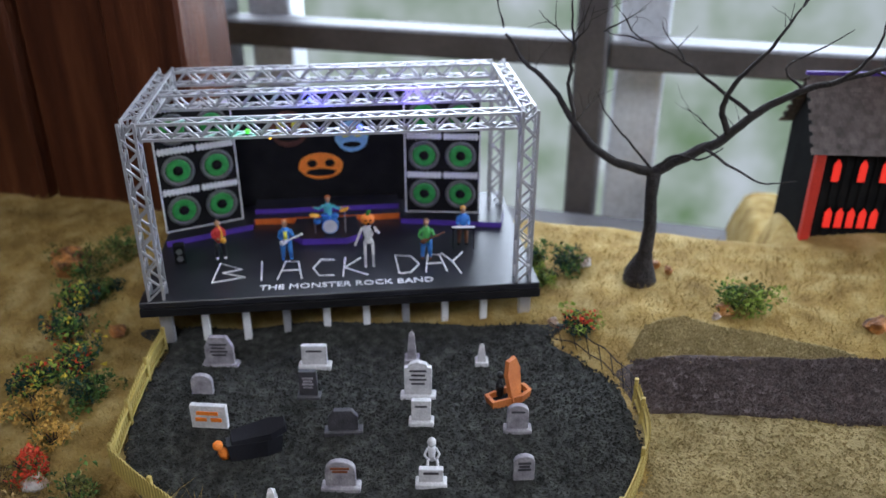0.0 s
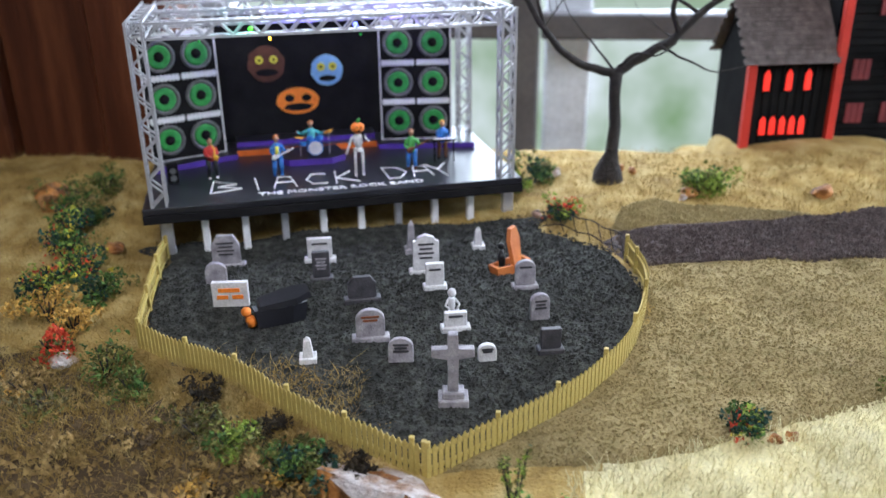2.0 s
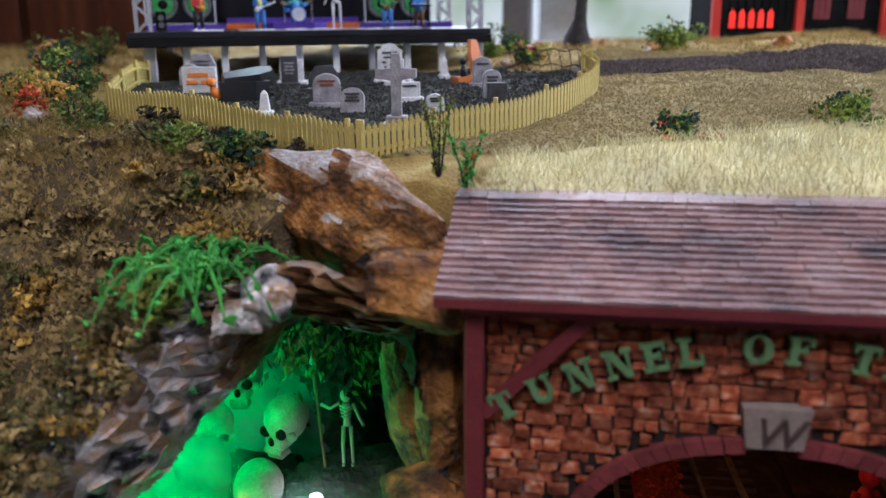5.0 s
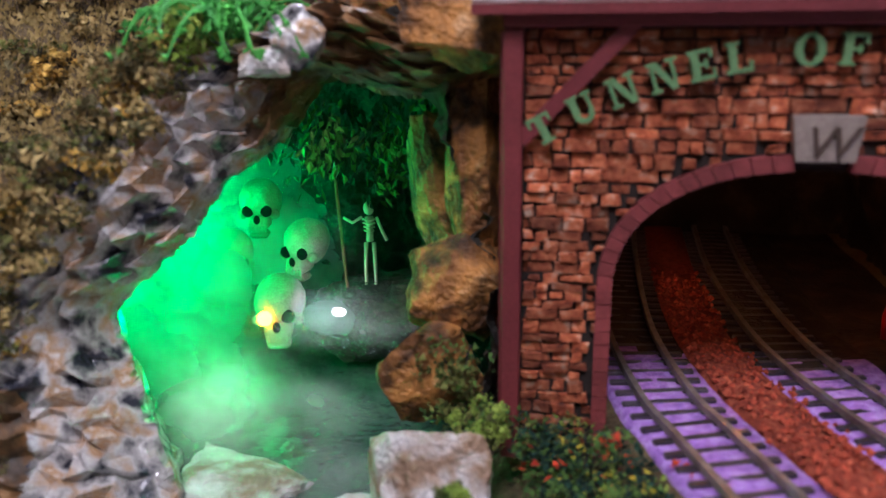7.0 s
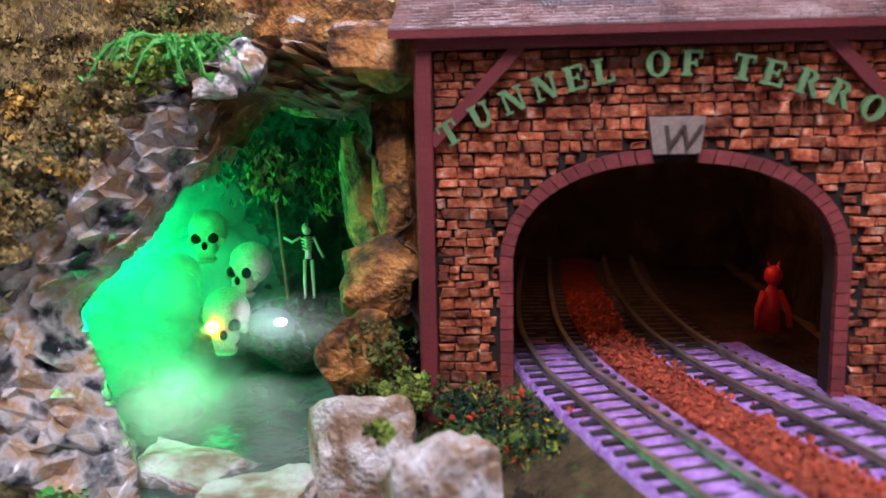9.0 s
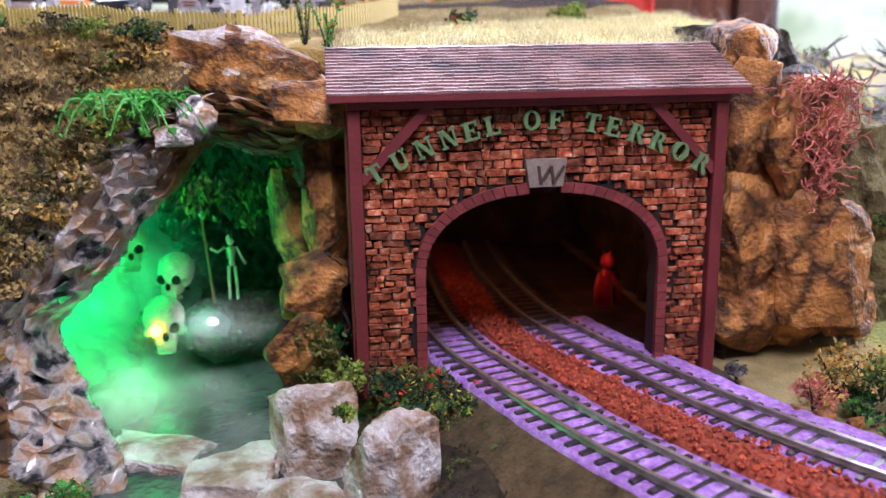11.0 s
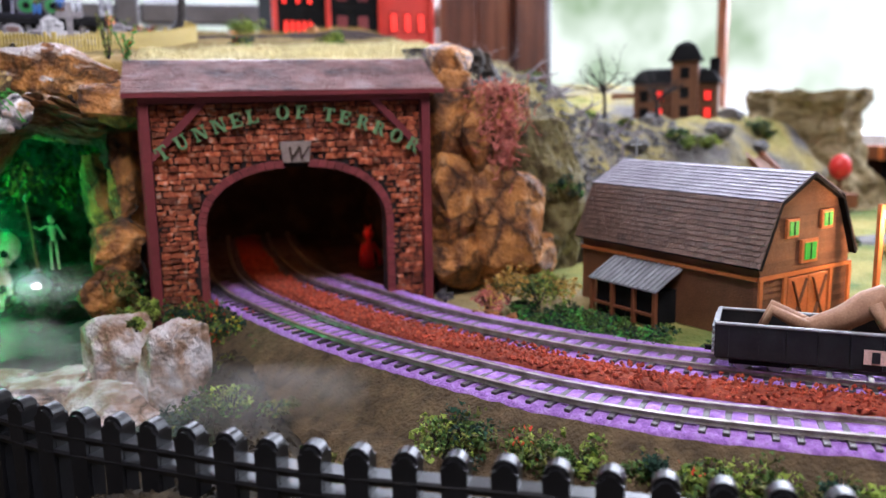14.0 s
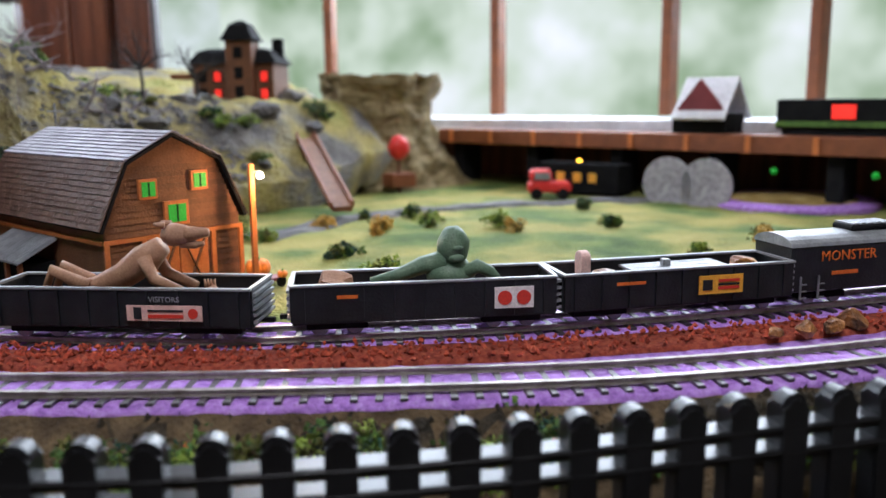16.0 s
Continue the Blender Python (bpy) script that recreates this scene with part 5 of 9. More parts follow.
# obelisk and short column
for x, y, w, h, lab, st in ((-0.0690, 0.2075, 0.0020, 0.0150, "pale grey stone obelisk", "tomb_grey"), (-0.0383, 0.2110, 0.0018, 0.0098, "short white grave column", "tomb_white"), (-0.0933, 0.1150, 0.0020, 0.0092, "white cone-shaped grave marker", "tomb_white")):
    t = thing("grave_marker", pose(x, y, gnd(x, y) + GY, 0, 0, T0), lab, "grave marker", "grave markers")
    part("foot", box(B(), (-w * 1.6, -w * 1.6, -0.001), (w * 1.6, w * 1.6, 0.0014), bevel=0.0003), st, t)
    bm = B()
    rings = [[bm.verts.new((sx * r, sy * r, z)) for sx, sy in ((-1, -1), (1, -1), (1, 1), (-1, 1))] for r, z in ((w, 0.0014), (w * 0.62, h * 0.85), (w * 0.08, h))]
    for r0, r1 in zip(rings, rings[1:]):
        for k in range(4):
            bm.faces.new((r0[k], r0[(k + 1) % 4], r1[(k + 1) % 4], r1[k]))
    bm.faces.new(rings[0][::-1])
    bm.faces.new(rings[-1])
    part("shaft", bm, st, t)
# the large cross
cr = thing("stone_cross", pose(-0.0374, 0.0965, gnd(-0.0374, 0.0965) + GY, 0, 0, 8), "tall pale grey stone cross on a stepped base", "cross")
part("step", box(B(), (-0.0052, -0.004, -0.001), (0.0052, 0.004, 0.0022), bevel=0.0004), "tomb_grey", cr)
part("step", box(B(), (-0.0038, -0.003, 0.0022), (0.0038, 0.003, 0.0046), bevel=0.0004), "tomb_grey", cr)
bm = prism(B(), [(-0.0019, 0.0046), (0.0019, 0.0046), (0.0016, 0.0172), (0.0072, 0.0176), (0.0072, 0.0208), (0.0016, 0.0206), (0.0017, 0.0262), (-0.0017, 0.0262), (-0.0016, 0.0206), (-0.0072, 0.0208), (-0.0072, 0.0176), (-0.0016, 0.0172)], -0.0016, 0.0016)
bmesh.ops.bevel(bm, geom=list(bm.edges), offset=0.0003, segments=1, affect="EDGES")
part("cross", bm, "tomb_grey", cr)


def coffin(name, m, mat_name, label, lid_m, filler):
    c = thing(name, m, label, "coffin")
    o = [(-0.0032, -0.0095), (0.0032, -0.0095), (0.0046, 0.004), (0.0026, 0.0095), (-0.0026, 0.0095), (-0.0046, 0.004)]

    def shell(s, z0, z1, floor):
        bm = B()
        a = [bm.verts.new((x * s, y * s, z0)) for x, y in o]
        b = [bm.verts.new((x, y, z1)) for x, y in o]
        i0 = [bm.verts.new((x * s * 0.82, y * s * 0.93, z1)) for x, y in o]
        i1 = [bm.verts.new((x * s * 0.80, y * s * 0.92, floor)) for x, y in o]
        n = len(o)
        bm.faces.new(a[::-1])
        bm.faces.new(i1)
        for r0, r1 in ((a, b), (b, i0), (i0, i1)):
            for k in range(n):
                bm.faces.new((r0[k], r0[(k + 1) % n], r1[(k + 1) % n], r1[k]))
        return bm
    part("box", shell(0.9, 0.0, 0.0048, 0.0012), mat_name, c)
    bm = B()
    a = [bm.verts.new((x, y, 0)) for x, y in o]
    b = [bm.verts.new((x * 0.9, y * 0.95, 0.0016)) for x, y in o]
    bm.faces.new(a[::-1])
    bm.faces.new(b)
    for k in range(6):
        bm.faces.new((a[k], a[(k + 1) % 6], b[(k + 1) % 6], b[k]))
    lid = part("lid", bm, mat_name, c)
    lid.matrix_basis = lid_m
    part("lining", box(B(), (-0.003, -0.008, 0.0013), (0.003, 0.008, 0.0026), bevel=0.0008), filler, c)
    return c


coffin("coffin", pose(-0.0225, 0.1900, gnd(-0.0225, 0.19) + GY, 0, 0, -48), "orange_wood", "open orange wooden coffin with its lid stood upright", pose(0.0005, 0.001, 0.0115, 80, 0, 112), "black_matt")
coffin("coffin", pose(-0.1100, 0.1370, gnd(-0.11, 0.137) + GY, 0, 0, -58) @ Matrix.Diagonal((0.85, 1.10, 1.6, 1)), "black_gloss", "black coffin with lid askew and a pale lining", pose(0.0002, 0.0016, 0.0056, 5, 12, 0), "flesh")
vp = tagged(mesh_ob("figurine", ball(ball(tube(B(), [mm(0, 0, 0), mm(0, 0, 4), mm(0, 0, 7)], [0.0016, 0.0018, 0.0008], 8), mm(0, 0, 8.6), 0.0016, 2), mm(0, -1.4, 4), 0.0012, 1), "car_black", True), "small dark figurine rising out of the coffin", "figurine")
vp.matrix_world = pose(-0.0262, 0.1900, gnd(-0.0225, 0.19) + 0.004, -15, 0, 10)
bm = ball(tube(B(), [mm(0, 0, 0), mm(0, -0.5, 3), mm(0, -1, 5)], [0.0020, 0.0020, 0.0010], 8), mm(0, -1.2, 7.0), 0.0020, 2)
zg = tagged(mesh_ob("figurine", bm, "bright_orange", True), "small orange figurine crawling out of the black coffin", "figurine")
zg.matrix_world = pose(-0.1195, 0.1310, gnd(-0.1195, 0.131) + 0.003, 10, -10, 0)
# seated skeleton
bm = B()
tube(bm, [mm(0, 0, 0.5), mm(0, 0.4, 3), mm(0, 0, 6.6)], [0.0011, 0.0014, 0.0016], 7)
ball(bm, mm(0, -0.3, 9.2), 0.0019, 2, (0.9, 1, 1.05))
for s in (-1, 1):
    tube(bm, [mm(s * 0.9, 0, 0.9), mm(s * 1.8, -3.2, 3.0), mm(s * 2.0, -5.0, 0.4)], 0.0005, 6)
    tube(bm, [mm(s * 1.5, 0, 6.3), mm(s * 2.8, -1.2, 4.2), mm(s * 1.6, -2.8, 3.4)], 0.00045, 6)
sk = tagged(mesh_ob("skeleton", bm, "tomb_white", True), "small white skeleton sitting before a tombstone", "skeleton")
sk.matrix_world = pose(-0.0435, 0.1475, gnd(-0.0435, 0.1475) + GY, 0, 0, 20)

# ---- soil, path and turf laid over the dry grass ----


def patch(name, poly, mat_name, lift, n=160, rings=34, ragged=0.002):
    pts = spline([(x, y, 0) for x, y in poly] + [(*poly[0], 0)], 0.002)
    c = sum(pts, Vector()) / len(pts)
    bm = B()
    prev = None
    for r in range(rings, 0, -1):
        t = r / rings
        ring = []
        for i, p in enumerate(pts):
            q = c + (p - c) * t
            if r == rings:
                q += (p - c).normalized() * ragged * noise.noise(p * 300)
            ring.append(bm.verts.new((q.x, q.y, gnd(q.x, q.y) + (lift if r < rings else -0.0006) + 0.0003 * noise.noise(q * 700))))
        if prev:
            for i in range(len(ring)):
                bm.faces.new((prev[i], prev[(i + 1) % len(ring)], ring[(i + 1) % len(ring)], ring[i]))
        prev = ring
    bm.faces.new(prev)
    return solo(name, bm, mat_name, kind="structure", smooth=True)


patch("soil", GRAVE, "black_soil", 0.0011)
patch("path", PATH_S, "path_gravel", 0.0016, ragged=0.004)
patch("turf", TURF, "brown_turf", 0.0008, ragged=0.004)
patch("turf", TURF2, "brown_turf", 0.0008, ragged=0.004)


def crumbs(name, poly, count, r0, r1, mat_name, lift, label, seed):
    rnd = random.Random(seed)
    xs, ys = [p[0] for p in poly], [p[1] for p in poly]
    verts, faces = [], []
    while count:
        x, y = rnd.uniform(min(xs), max(xs)), rnd.uniform(min(ys), max(ys))
        if not in_poly(x, y, poly):
            continue
        count -= 1
        c = Vector((x, y, gnd(x, y) + lift))
        r = rnd.uniform(r0, r1)
        n0 = len(verts)
        for k in range(3):
            a = 2.1 * k + rnd.uniform(-0.5, 0.5)
            verts.append(tuple(c + Vector((math.cos(a) * r, math.sin(a) * r, -0.3 * r))))
        verts.append(tuple(c + Vector((rnd.uniform(-0.4, 0.4) * r, rnd.uniform(-0.4, 0.4) * r, r * rnd.uniform(0.7, 1.2)))))
        faces += [(n0, n0 + 1, n0 + 3), (n0 + 1, n0 + 2, n0 + 3), (n0 + 2, n0, n0 + 3)]
    me = bpy.data.meshes.new(name)
    me.from_pydata(verts, [], faces)
    me.materials.append(M[mat_name])
    return tagged(new(name, me), label, "ground cover", kind="stuff")


crumbs("soil_crumbs", GRAVE, 15000, 0.0004, 0.0010, "black_soil", 0.0012, "coarse black soil crumbs in the graveyard", 1)
crumbs("path_gravel", PATH_S, 12000, 0.0005, 0.0012, "path_gravel", 0.0017, "dark brown gravel on the path", 2)
crumbs("turf_crumbs", TURF, 16000, 0.0004, 0.0009, "brown_turf", 0.0009, "coarse brown turf crumbs", 3)
crumbs("turf_crumbs", TURF2, 4000, 0.0004, 0.0009, "brown_turf", 0.0009, "coarse brown turf crumbs", 5)


def fibres(name, test, box_, count, h0, h1, mat_name, label, seed, lean=0.7, wide=0.00016):
    rnd = random.Random(seed)
    verts, faces = [], []
    while count:
        x, y = rnd.uniform(box_[0], box_[2]), rnd.uniform(box_[1], box_[3])
        count -= 1
        if not test(x, y):
            continue
        z = gnd(x, y) - 0.0003
        h = rnd.uniform(h0, h1)
        a = rnd.uniform(0, 6.3)
        dx, dy = rnd.gauss(0, lean * h), rnd.gauss(0, lean * h)
        wx, wy = math.cos(a) * wide, math.sin(a) * wide
        n0 = len(verts)
        verts += [(x - wx, y - wy, z), (x + wx, y + wy, z), (x + dx * 0.4 + wx * 0.7, y + dy * 0.4 + wy * 0.7, z + h * 0.6), (x + dx * 0.4 - wx * 0.7, y + dy * 0.4 - wy * 0.7, z + h * 0.6), (x + dx, y + dy, z + h)]
        faces += [(n0, n0 + 1, n0 + 2, n0 + 3), (n0 + 3, n0 + 2, n0 + 4)]
    me = bpy.data.meshes.new(name)
    me.from_pydata(verts, [], faces)
    me.materials.append(M[mat_name])
    return tagged(new(name, me), label, "grass", kind="stuff")


def bare(x, y):
    return in_poly(x, y, GRAVE) or in_poly(x, y, PATH_S) or in_poly(x, y, TURF) or in_poly(x, y, TURF2)


fibres("pale_grass", lambda x, y: y > front_y(x) and x > 0.35 * (y - 0.036) - 0.006 + 0.006 * noise.noise(Vector((x * 150, y * 150, 1))) and not bare(x, y) and y < 0.165, (-0.004, 0.03, 0.25, 0.165), 26000, 0.0025, 0.0058, "pale_grass", "long pale straw-coloured grass above the portal", 11, 0.45)
fibres("dry_grass", lambda x, y: y > front_y(x) and not bare(x, y) and (x < -0.03 or y > 0.20) and not (-0.19 < x < -0.03 and y > 0.24), (-0.34, 0.06, 0.26, 0.33), 52000, 0.0018, 0.0046, "dry_grass", "dry golden grass fibres", 12, 0.8)
fibres("bank_grass", lambda x, y: y > front_y(x) + 0.004, (-0.30, -0.06, -0.07, 0.11), 34000, 0.0018, 0.0060, "dry_grass", "brown withered grass on the bank", 13, 0.9)

# ---- yellow picket fence round the graveyard ----
fence = thing("picket_fence", None, "yellowed plastic picket fence round the graveyard", "fence")
fl = [(-0.1790, 0.1880, 0), (-0.1690, 0.1530, 0), (-0.1600, 0.1190, 0)]
fl2 = [(-0.1600, 0.1190, 0), (-0.1160, 0.0985, 0), (-0.0850, 0.0815, 0), (-0.0590, 0.0690, 0), (-0.0415, 0.0625, 0)]
fl3 = [(-0.0415, 0.0625, 0), (-0.0230, 0.0755, 0), (-0.0030, 0.0930, 0), (0.0130, 0.1110, 0), (0.0240, 0.1290, 0), (0.0315, 0.1560, 0), (0.0330, 0.1740, 0), (0.0270, 0.1960, 0)]
# the last stretch is bare wire
wire = spline([(0.0270, 0.1960, 0), (0.0180, 0.2100, 0), (0.0040, 0.2240, 0), (-0.0150, 0.2360, 0)], 0.004)
for p in wire:
    p.z = gnd(p.x, p.y)
for h in (0.0030, 0.0100):
    part("wire", tube(B(), [p + Vector((0, 0, h + 0.0008 * math.sin(i * 1.3))) for i, p in enumerate(wire)], 0.00028, 5), "bark", fence, "thin dark bent wire")
for a, b in zip(wire[::2], wire[1::2]):
    part("wire", tube(B(), [a, b + Vector((0, 0, 0.0105))], 0.00022, 5), "bark", fence, "thin dark bent wire")
pick = None
pickets = 0
for line in (fl, fl2, fl3):
    pts = spline(line, 0.0021)
    for p in pts:
        p.z = gnd(p.x, p.y)
    for h in (0.0028, 0.0088):
        part("rail", sweep(B(), [p + Vector((0, 0, h)) for p in pts], [(0.0004, -0.0006), (0.0004, 0.0006), (-0.0004, 0.0006), (-0.0004, -0.0006), (0.0004, -0.0006)]), "fence_yellow", fence)
    for i, p in enumerate(pts[:-1]):
        d = pts[i + 1] - p
        m = Matrix.Translation(p) @ pose(0, 0, 0, 0, 0, math.degrees(math.atan2(d.y, d.x)) + random.uniform(-2, 2))
        if pick is None:
            pick = mesh_ob("picket", prism(B(), [(-0.00075, -0.001), (0.00075, -0.001), (0.00075, 0.0104), (0.0, 0.0116), (-0.00075, 0.0104)], -0.00095, -0.0005), "fence_yellow")
            ob = pick
        else:
            ob = new("picket", pick.data)
        ob.parent = fence
        ob.matrix_basis = m
    for p in pts[::12] + [pts[-1]]:
        part("post", box(B(), (-0.0008, -0.0008, -0.002), (0.0008, 0.0008, 0.0128), Matrix.Translation(p), bevel=0.0002), "fence_yellow", fence)

# ---- foliage builders ----
def crumb_mesh(bm, c, r, count, size, rnd, squash=1.0):
    """Foam foliage: small crooked flakes scattered through uneven clumps."""
    clumps = [(Vector((rnd.gauss(0, 0.45), rnd.gauss(0, 0.45), rnd.gauss(0, 0.35) * squash)) * r, rnd.uniform(0.30, 0.55) * r) for _ in range(9)]
    for _ in range(count):
        o, k = rnd.choice(clumps)
        d = Vector((rnd.gauss(0, 1), rnd.gauss(0, 1), rnd.gauss(0, 1))).normalized() * k * rnd.uniform(0.7, 1.05)
        p = Vector(c) + o + Vector((d.x, d.y, d.z * squash))
        s = size * rnd.uniform(0.6, 1.5)
        v = [bm.verts.new(p + Vector((rnd.uniform(-1, 1), rnd.uniform(-1, 1), rnd.uniform(-1, 1))) * s) for _ in range(4)]
        for f in ((0, 1, 2), (0, 2, 3), (0, 3, 1), (1, 3, 2)):
            bm.faces.new([v[i] for i in f])
    return bm


def bush(x, y, z, r, mix, label, seed, size=0.0009, squash=0.85, n=420):
    rnd = random.Random(seed)
    t = thing("bush", pose(x, y, z), label, "bush", "bushes on the layout")
    bm = B()
    for k in range(5):
        a = rnd.uniform(0, 6.28)
        tube(bm, [(0, 0, -0.002), (math.cos(a) * r * 0.3, math.sin(a) * r * 0.3, r * 0.5), (math.cos(a) * r * 0.6, math.sin(a) * r * 0.6, r * 1.0)], [0.0005, 0.0004, 0.0002], 5)
    part("stalk", bm, "bark", t)
    for k, (mname, share) in enumerate(mix):
        part("foliage" if not mname.startswith("flower") else "blossom", crumb_mesh(B(), (0, 0, r * 0.62), r, int(n * share), size * (1.0 if not mname.startswith("flower") else 1.1), rnd, squash), mname, t)
    return t


GREENS = [("leaf_dark", 0.9), ("leaf_green", 0.8), ("leaf_olive", 0.4)]
MIXED = [("leaf_dark", 0.9), ("leaf_green", 0.7), ("leaf_lime", 0.3), ("flower_red", 0.12), ("flower_yellow", 0.08)]
LIME = [("leaf_lime", 0.9), ("leaf_green", 0.6), ("leaf_olive", 0.3)]
OLIVE = [("leaf_olive", 1.0), ("leaf_green", 0.4)]
GOLD = [("leaf_gold", 1.2), ("leaf_olive", 0.2)]

# along the yellow fence, left bank
for i, (x, y, r, mix, lab) in enumerate([
        (-0.205, 0.160, 0.011, MIXED, "dense green bush with red and yellow flowers"), (-0.222, 0.178, 0.012, MIXED, "dense green bush with red flowers"), (-0.192, 0.150, 0.009, GREENS, "dense dark green bush by the fence"),
        (-0.232, 0.200, 0.010, MIXED, "flowering green bush on dry grass"), (-0.218, 0.150, 0.009, MIXED, "green bush with yellow flowers"), (-0.205, 0.132, 0.011, GOLD, "golden autumn foliage bush"), (-0.190, 0.124, 0.009, GOLD, "golden autumn bush by the fence"),
        (-0.188, 0.108, 0.008, [("flower_red", 1.0), ("leaf_olive", 0.5)], "low orange-red flowering shrub"), (-0.165, 0.100, 0.010, OLIVE, "olive green bush below the fence"), (-0.150, 0.092, 0.008, OLIVE, "olive green bush below the fence"),
        (-0.245, 0.226, 0.012, OLIVE, "tall olive shrub with thin twigs"), (-0.236, 0.245, 0.011, OLIVE, "tall olive shrub with thin twigs"), (-0.228, 0.212, 0.008, GREENS, "dark bush beside a pale stone"),
        (-0.200, 0.060, 0.010, GREENS, "dark green bush low on the bank"), (-0.090, 0.064, 0.0075, OLIVE, "olive bush beside the big rock"), (-0.079, 0.060, 0.007, GREENS, "dark bush in the shade of the rock"),
        (0.0005, 0.2400, 0.0085, [("leaf_dark", 0.8), ("leaf_lime", 0.9), ("flower_red", 0.25)], "low bush with lime leaves and red blossom"), (0.068, 0.2650, 0.0100, LIME, "bright green bush beside a reddish stone"), (0.078, 0.2680, 0.0090, LIME, "bright green bush beside a reddish stone"),
        (-0.030, 0.288, 0.010, GREENS, "dark green bush behind the tree"), (-0.012, 0.292, 0.011, GREENS, "dark green bush behind the tree"), (-0.022, 0.276, 0.007, LIME, "small light green bush"),
        (0.058, 0.0895, 0.0065, MIXED, "small bush with yellow and red flowers in pale grass"), (0.115, 0.1120, 0.0080, LIME, "bright green bush in pale grass"), (0.122, 0.1350, 0.0045, [("leaf_dark", 1.0)], "small dark bush on the turf")]):
    bush(x, y, gnd(x, y), r, mix, lab, 100 + i)

# wispy plants beside the portal roof
for x, y, mix, lab, h, sd in ((-0.0145, 0.048, [("leaf_olive", 0.5), ("leaf_lime", 0.4)], "spindly green seedling beside the portal roof", 0.028, 1), (-0.0055, 0.043, [("leaf_fern", 0.8), ("flower_red", 0.08)], "feathery green plant with a red berry", 0.020, 2)):
    t = thing("plant", pose(x, y, gnd(x, y) - 0.004), lab, "plant")
    rnd = random.Random(sd)
    bm, lf = B(), [B() for _ in mix]
    for k in range(5):
        a, hh = rnd.uniform(0, 6.3), h * rnd.uniform(0.6, 1.0)
        pts = [Vector((0, 0, 0)), Vector((math.cos(a) * 0.002, math.sin(a) * 0.002, hh * 0.5)), Vector((math.cos(a) * 0.005, math.sin(a) * 0.004, hh))]
        tube(bm, pts, [0.0004, 0.0003, 0.0002], 5)
        for (mname, share), b in zip(mix, lf):
            for q in range(int(26 * share)):
                s = rnd.uniform(0.2, 1.05)
                p = pts[0].lerp(pts[1], s * 2) if s < 0.5 else pts[1].lerp(pts[2], s * 2 - 1)
                crumb_mesh(b, p, 0.0012, 3, 0.0007, rnd)
    part("stalk", bm, "bark", t)
    for (mname, _), b in zip(mix, lf):
        part("foliage", b, mname, t)

# clumps of dead moss and lichen that break up the bank
rnd = random.Random(515)
BANKS = [([("bank_crumb", 0.8), ("mossy_rock", 0.6)], "brown dead moss on the bank"), ([("brown_soil", 0.7), ("bank_crumb", 0.7)], "brown peat clump on the bank"), ([("leaf_gold", 0.7), ("bank_crumb", 0.6)], "golden-brown moss on the bank"), ([("leaf_olive", 0.6), ("mossy_rock", 0.6)], "olive moss clump on the bank"), ([("bank_crumb", 1.2)], "brown dead moss on the bank")]
placed = 0
while placed < 95:
    x, y = rnd.uniform(-0.27, -0.055), rnd.uniform(-0.05, 0.125)
    if y < front_y(x) + 0.004 or y > 0.100 - 0.55 * (x + 0.10) - 0.030 or (x > -0.075 and y < 0.05):
        continue
    mix, lab = BANKS[placed % 5]
    bush(x, y, gnd(x, y) - 0.004, rnd.uniform(0.005, 0.011), mix, lab, 900 + placed, 0.0010, 0.5, 300)
    placed += 1
# dark_soil clumps along the fence stand in for the shadow gap beneath it
for x, y, r, mix, lab in ((-0.105, 0.066, 0.0080, LIME, "lime-green lichen bush under the fence"), (-0.094, 0.054, 0.0075, LIME, "lime-green lichen bush beside the rock"), (-0.098, 0.076, 0.0070, [("dark_soil", 1.0)], "dark clump for the shadow gap under the fence"), (-0.080, 0.066, 0.0070, [("dark_soil", 1.0)], "dark clump for the shadow gap under the fence"), (-0.122, 0.086, 0.0070, [("dark_soil", 1.0)], "dark clump for the shadow gap under the fence"), (-0.063, 0.060, 0.0060, [("dark_soil", 1.0)], "dark clump for the shadow gap under the fence")):
    bush(x, y, gnd(x, y) - 0.002, r, mix, lab, int(5000 - x * 9000), 0.0009, 0.7)

# fern fronds above the cave
t = thing("fern", pose(-0.084, 0.020, 0.0985) @ Matrix.Scale(1.5, 4), "bright green moss and fern fronds above the cave", "fern")
rnd = random.Random(8)
bm = B()
for k in range(44):
    a, L = rnd.uniform(0, 6.3), rnd.uniform(0.008, 0.018)
    pts = [Vector((rnd.uniform(-0.008, 0.008), rnd.uniform(-0.006, 0.006), 0.0))]
    for q in range(1, 6):
        f = q / 5
        pts.append(pts[0] + Vector((math.cos(a) * L * f, math.sin(a) * L * f - 0.003 * f, 0.008 * math.sin(f * 2.4) - (0.004 if k % 2 else 0.008) * f * f)))
    tube(bm, pts, [0.0005, 0.0005, 0.0004, 0.0004, 0.0003, 0.0002], 5)
    for p in pts[1:]:
        crumb_mesh(bm, p, 0.0012, 4, 0.0008, rnd)
part("frond", bm, "leaf_fern", t)
part("moss", crumb_mesh(B(), (0, -0.004, -0.002), 0.0115, 700, 0.0008, rnd, 0.6), "leaf_lime", t)

# ---- stones on the upper level ----


def boulder(name, c, size, seed, mat_name, label, yaw=0, tilt=0, sub=4, rough=0.35, cut=0.48):
    ob = mesh_ob(name, rock(B(), (0, 0, 0), size, seed, sub, rough, cut), mat_name)
    ob.matrix_world = pose(*c, tilt, 0, yaw)
    return tagged(ob, label, "rock", "rocks of the layout")


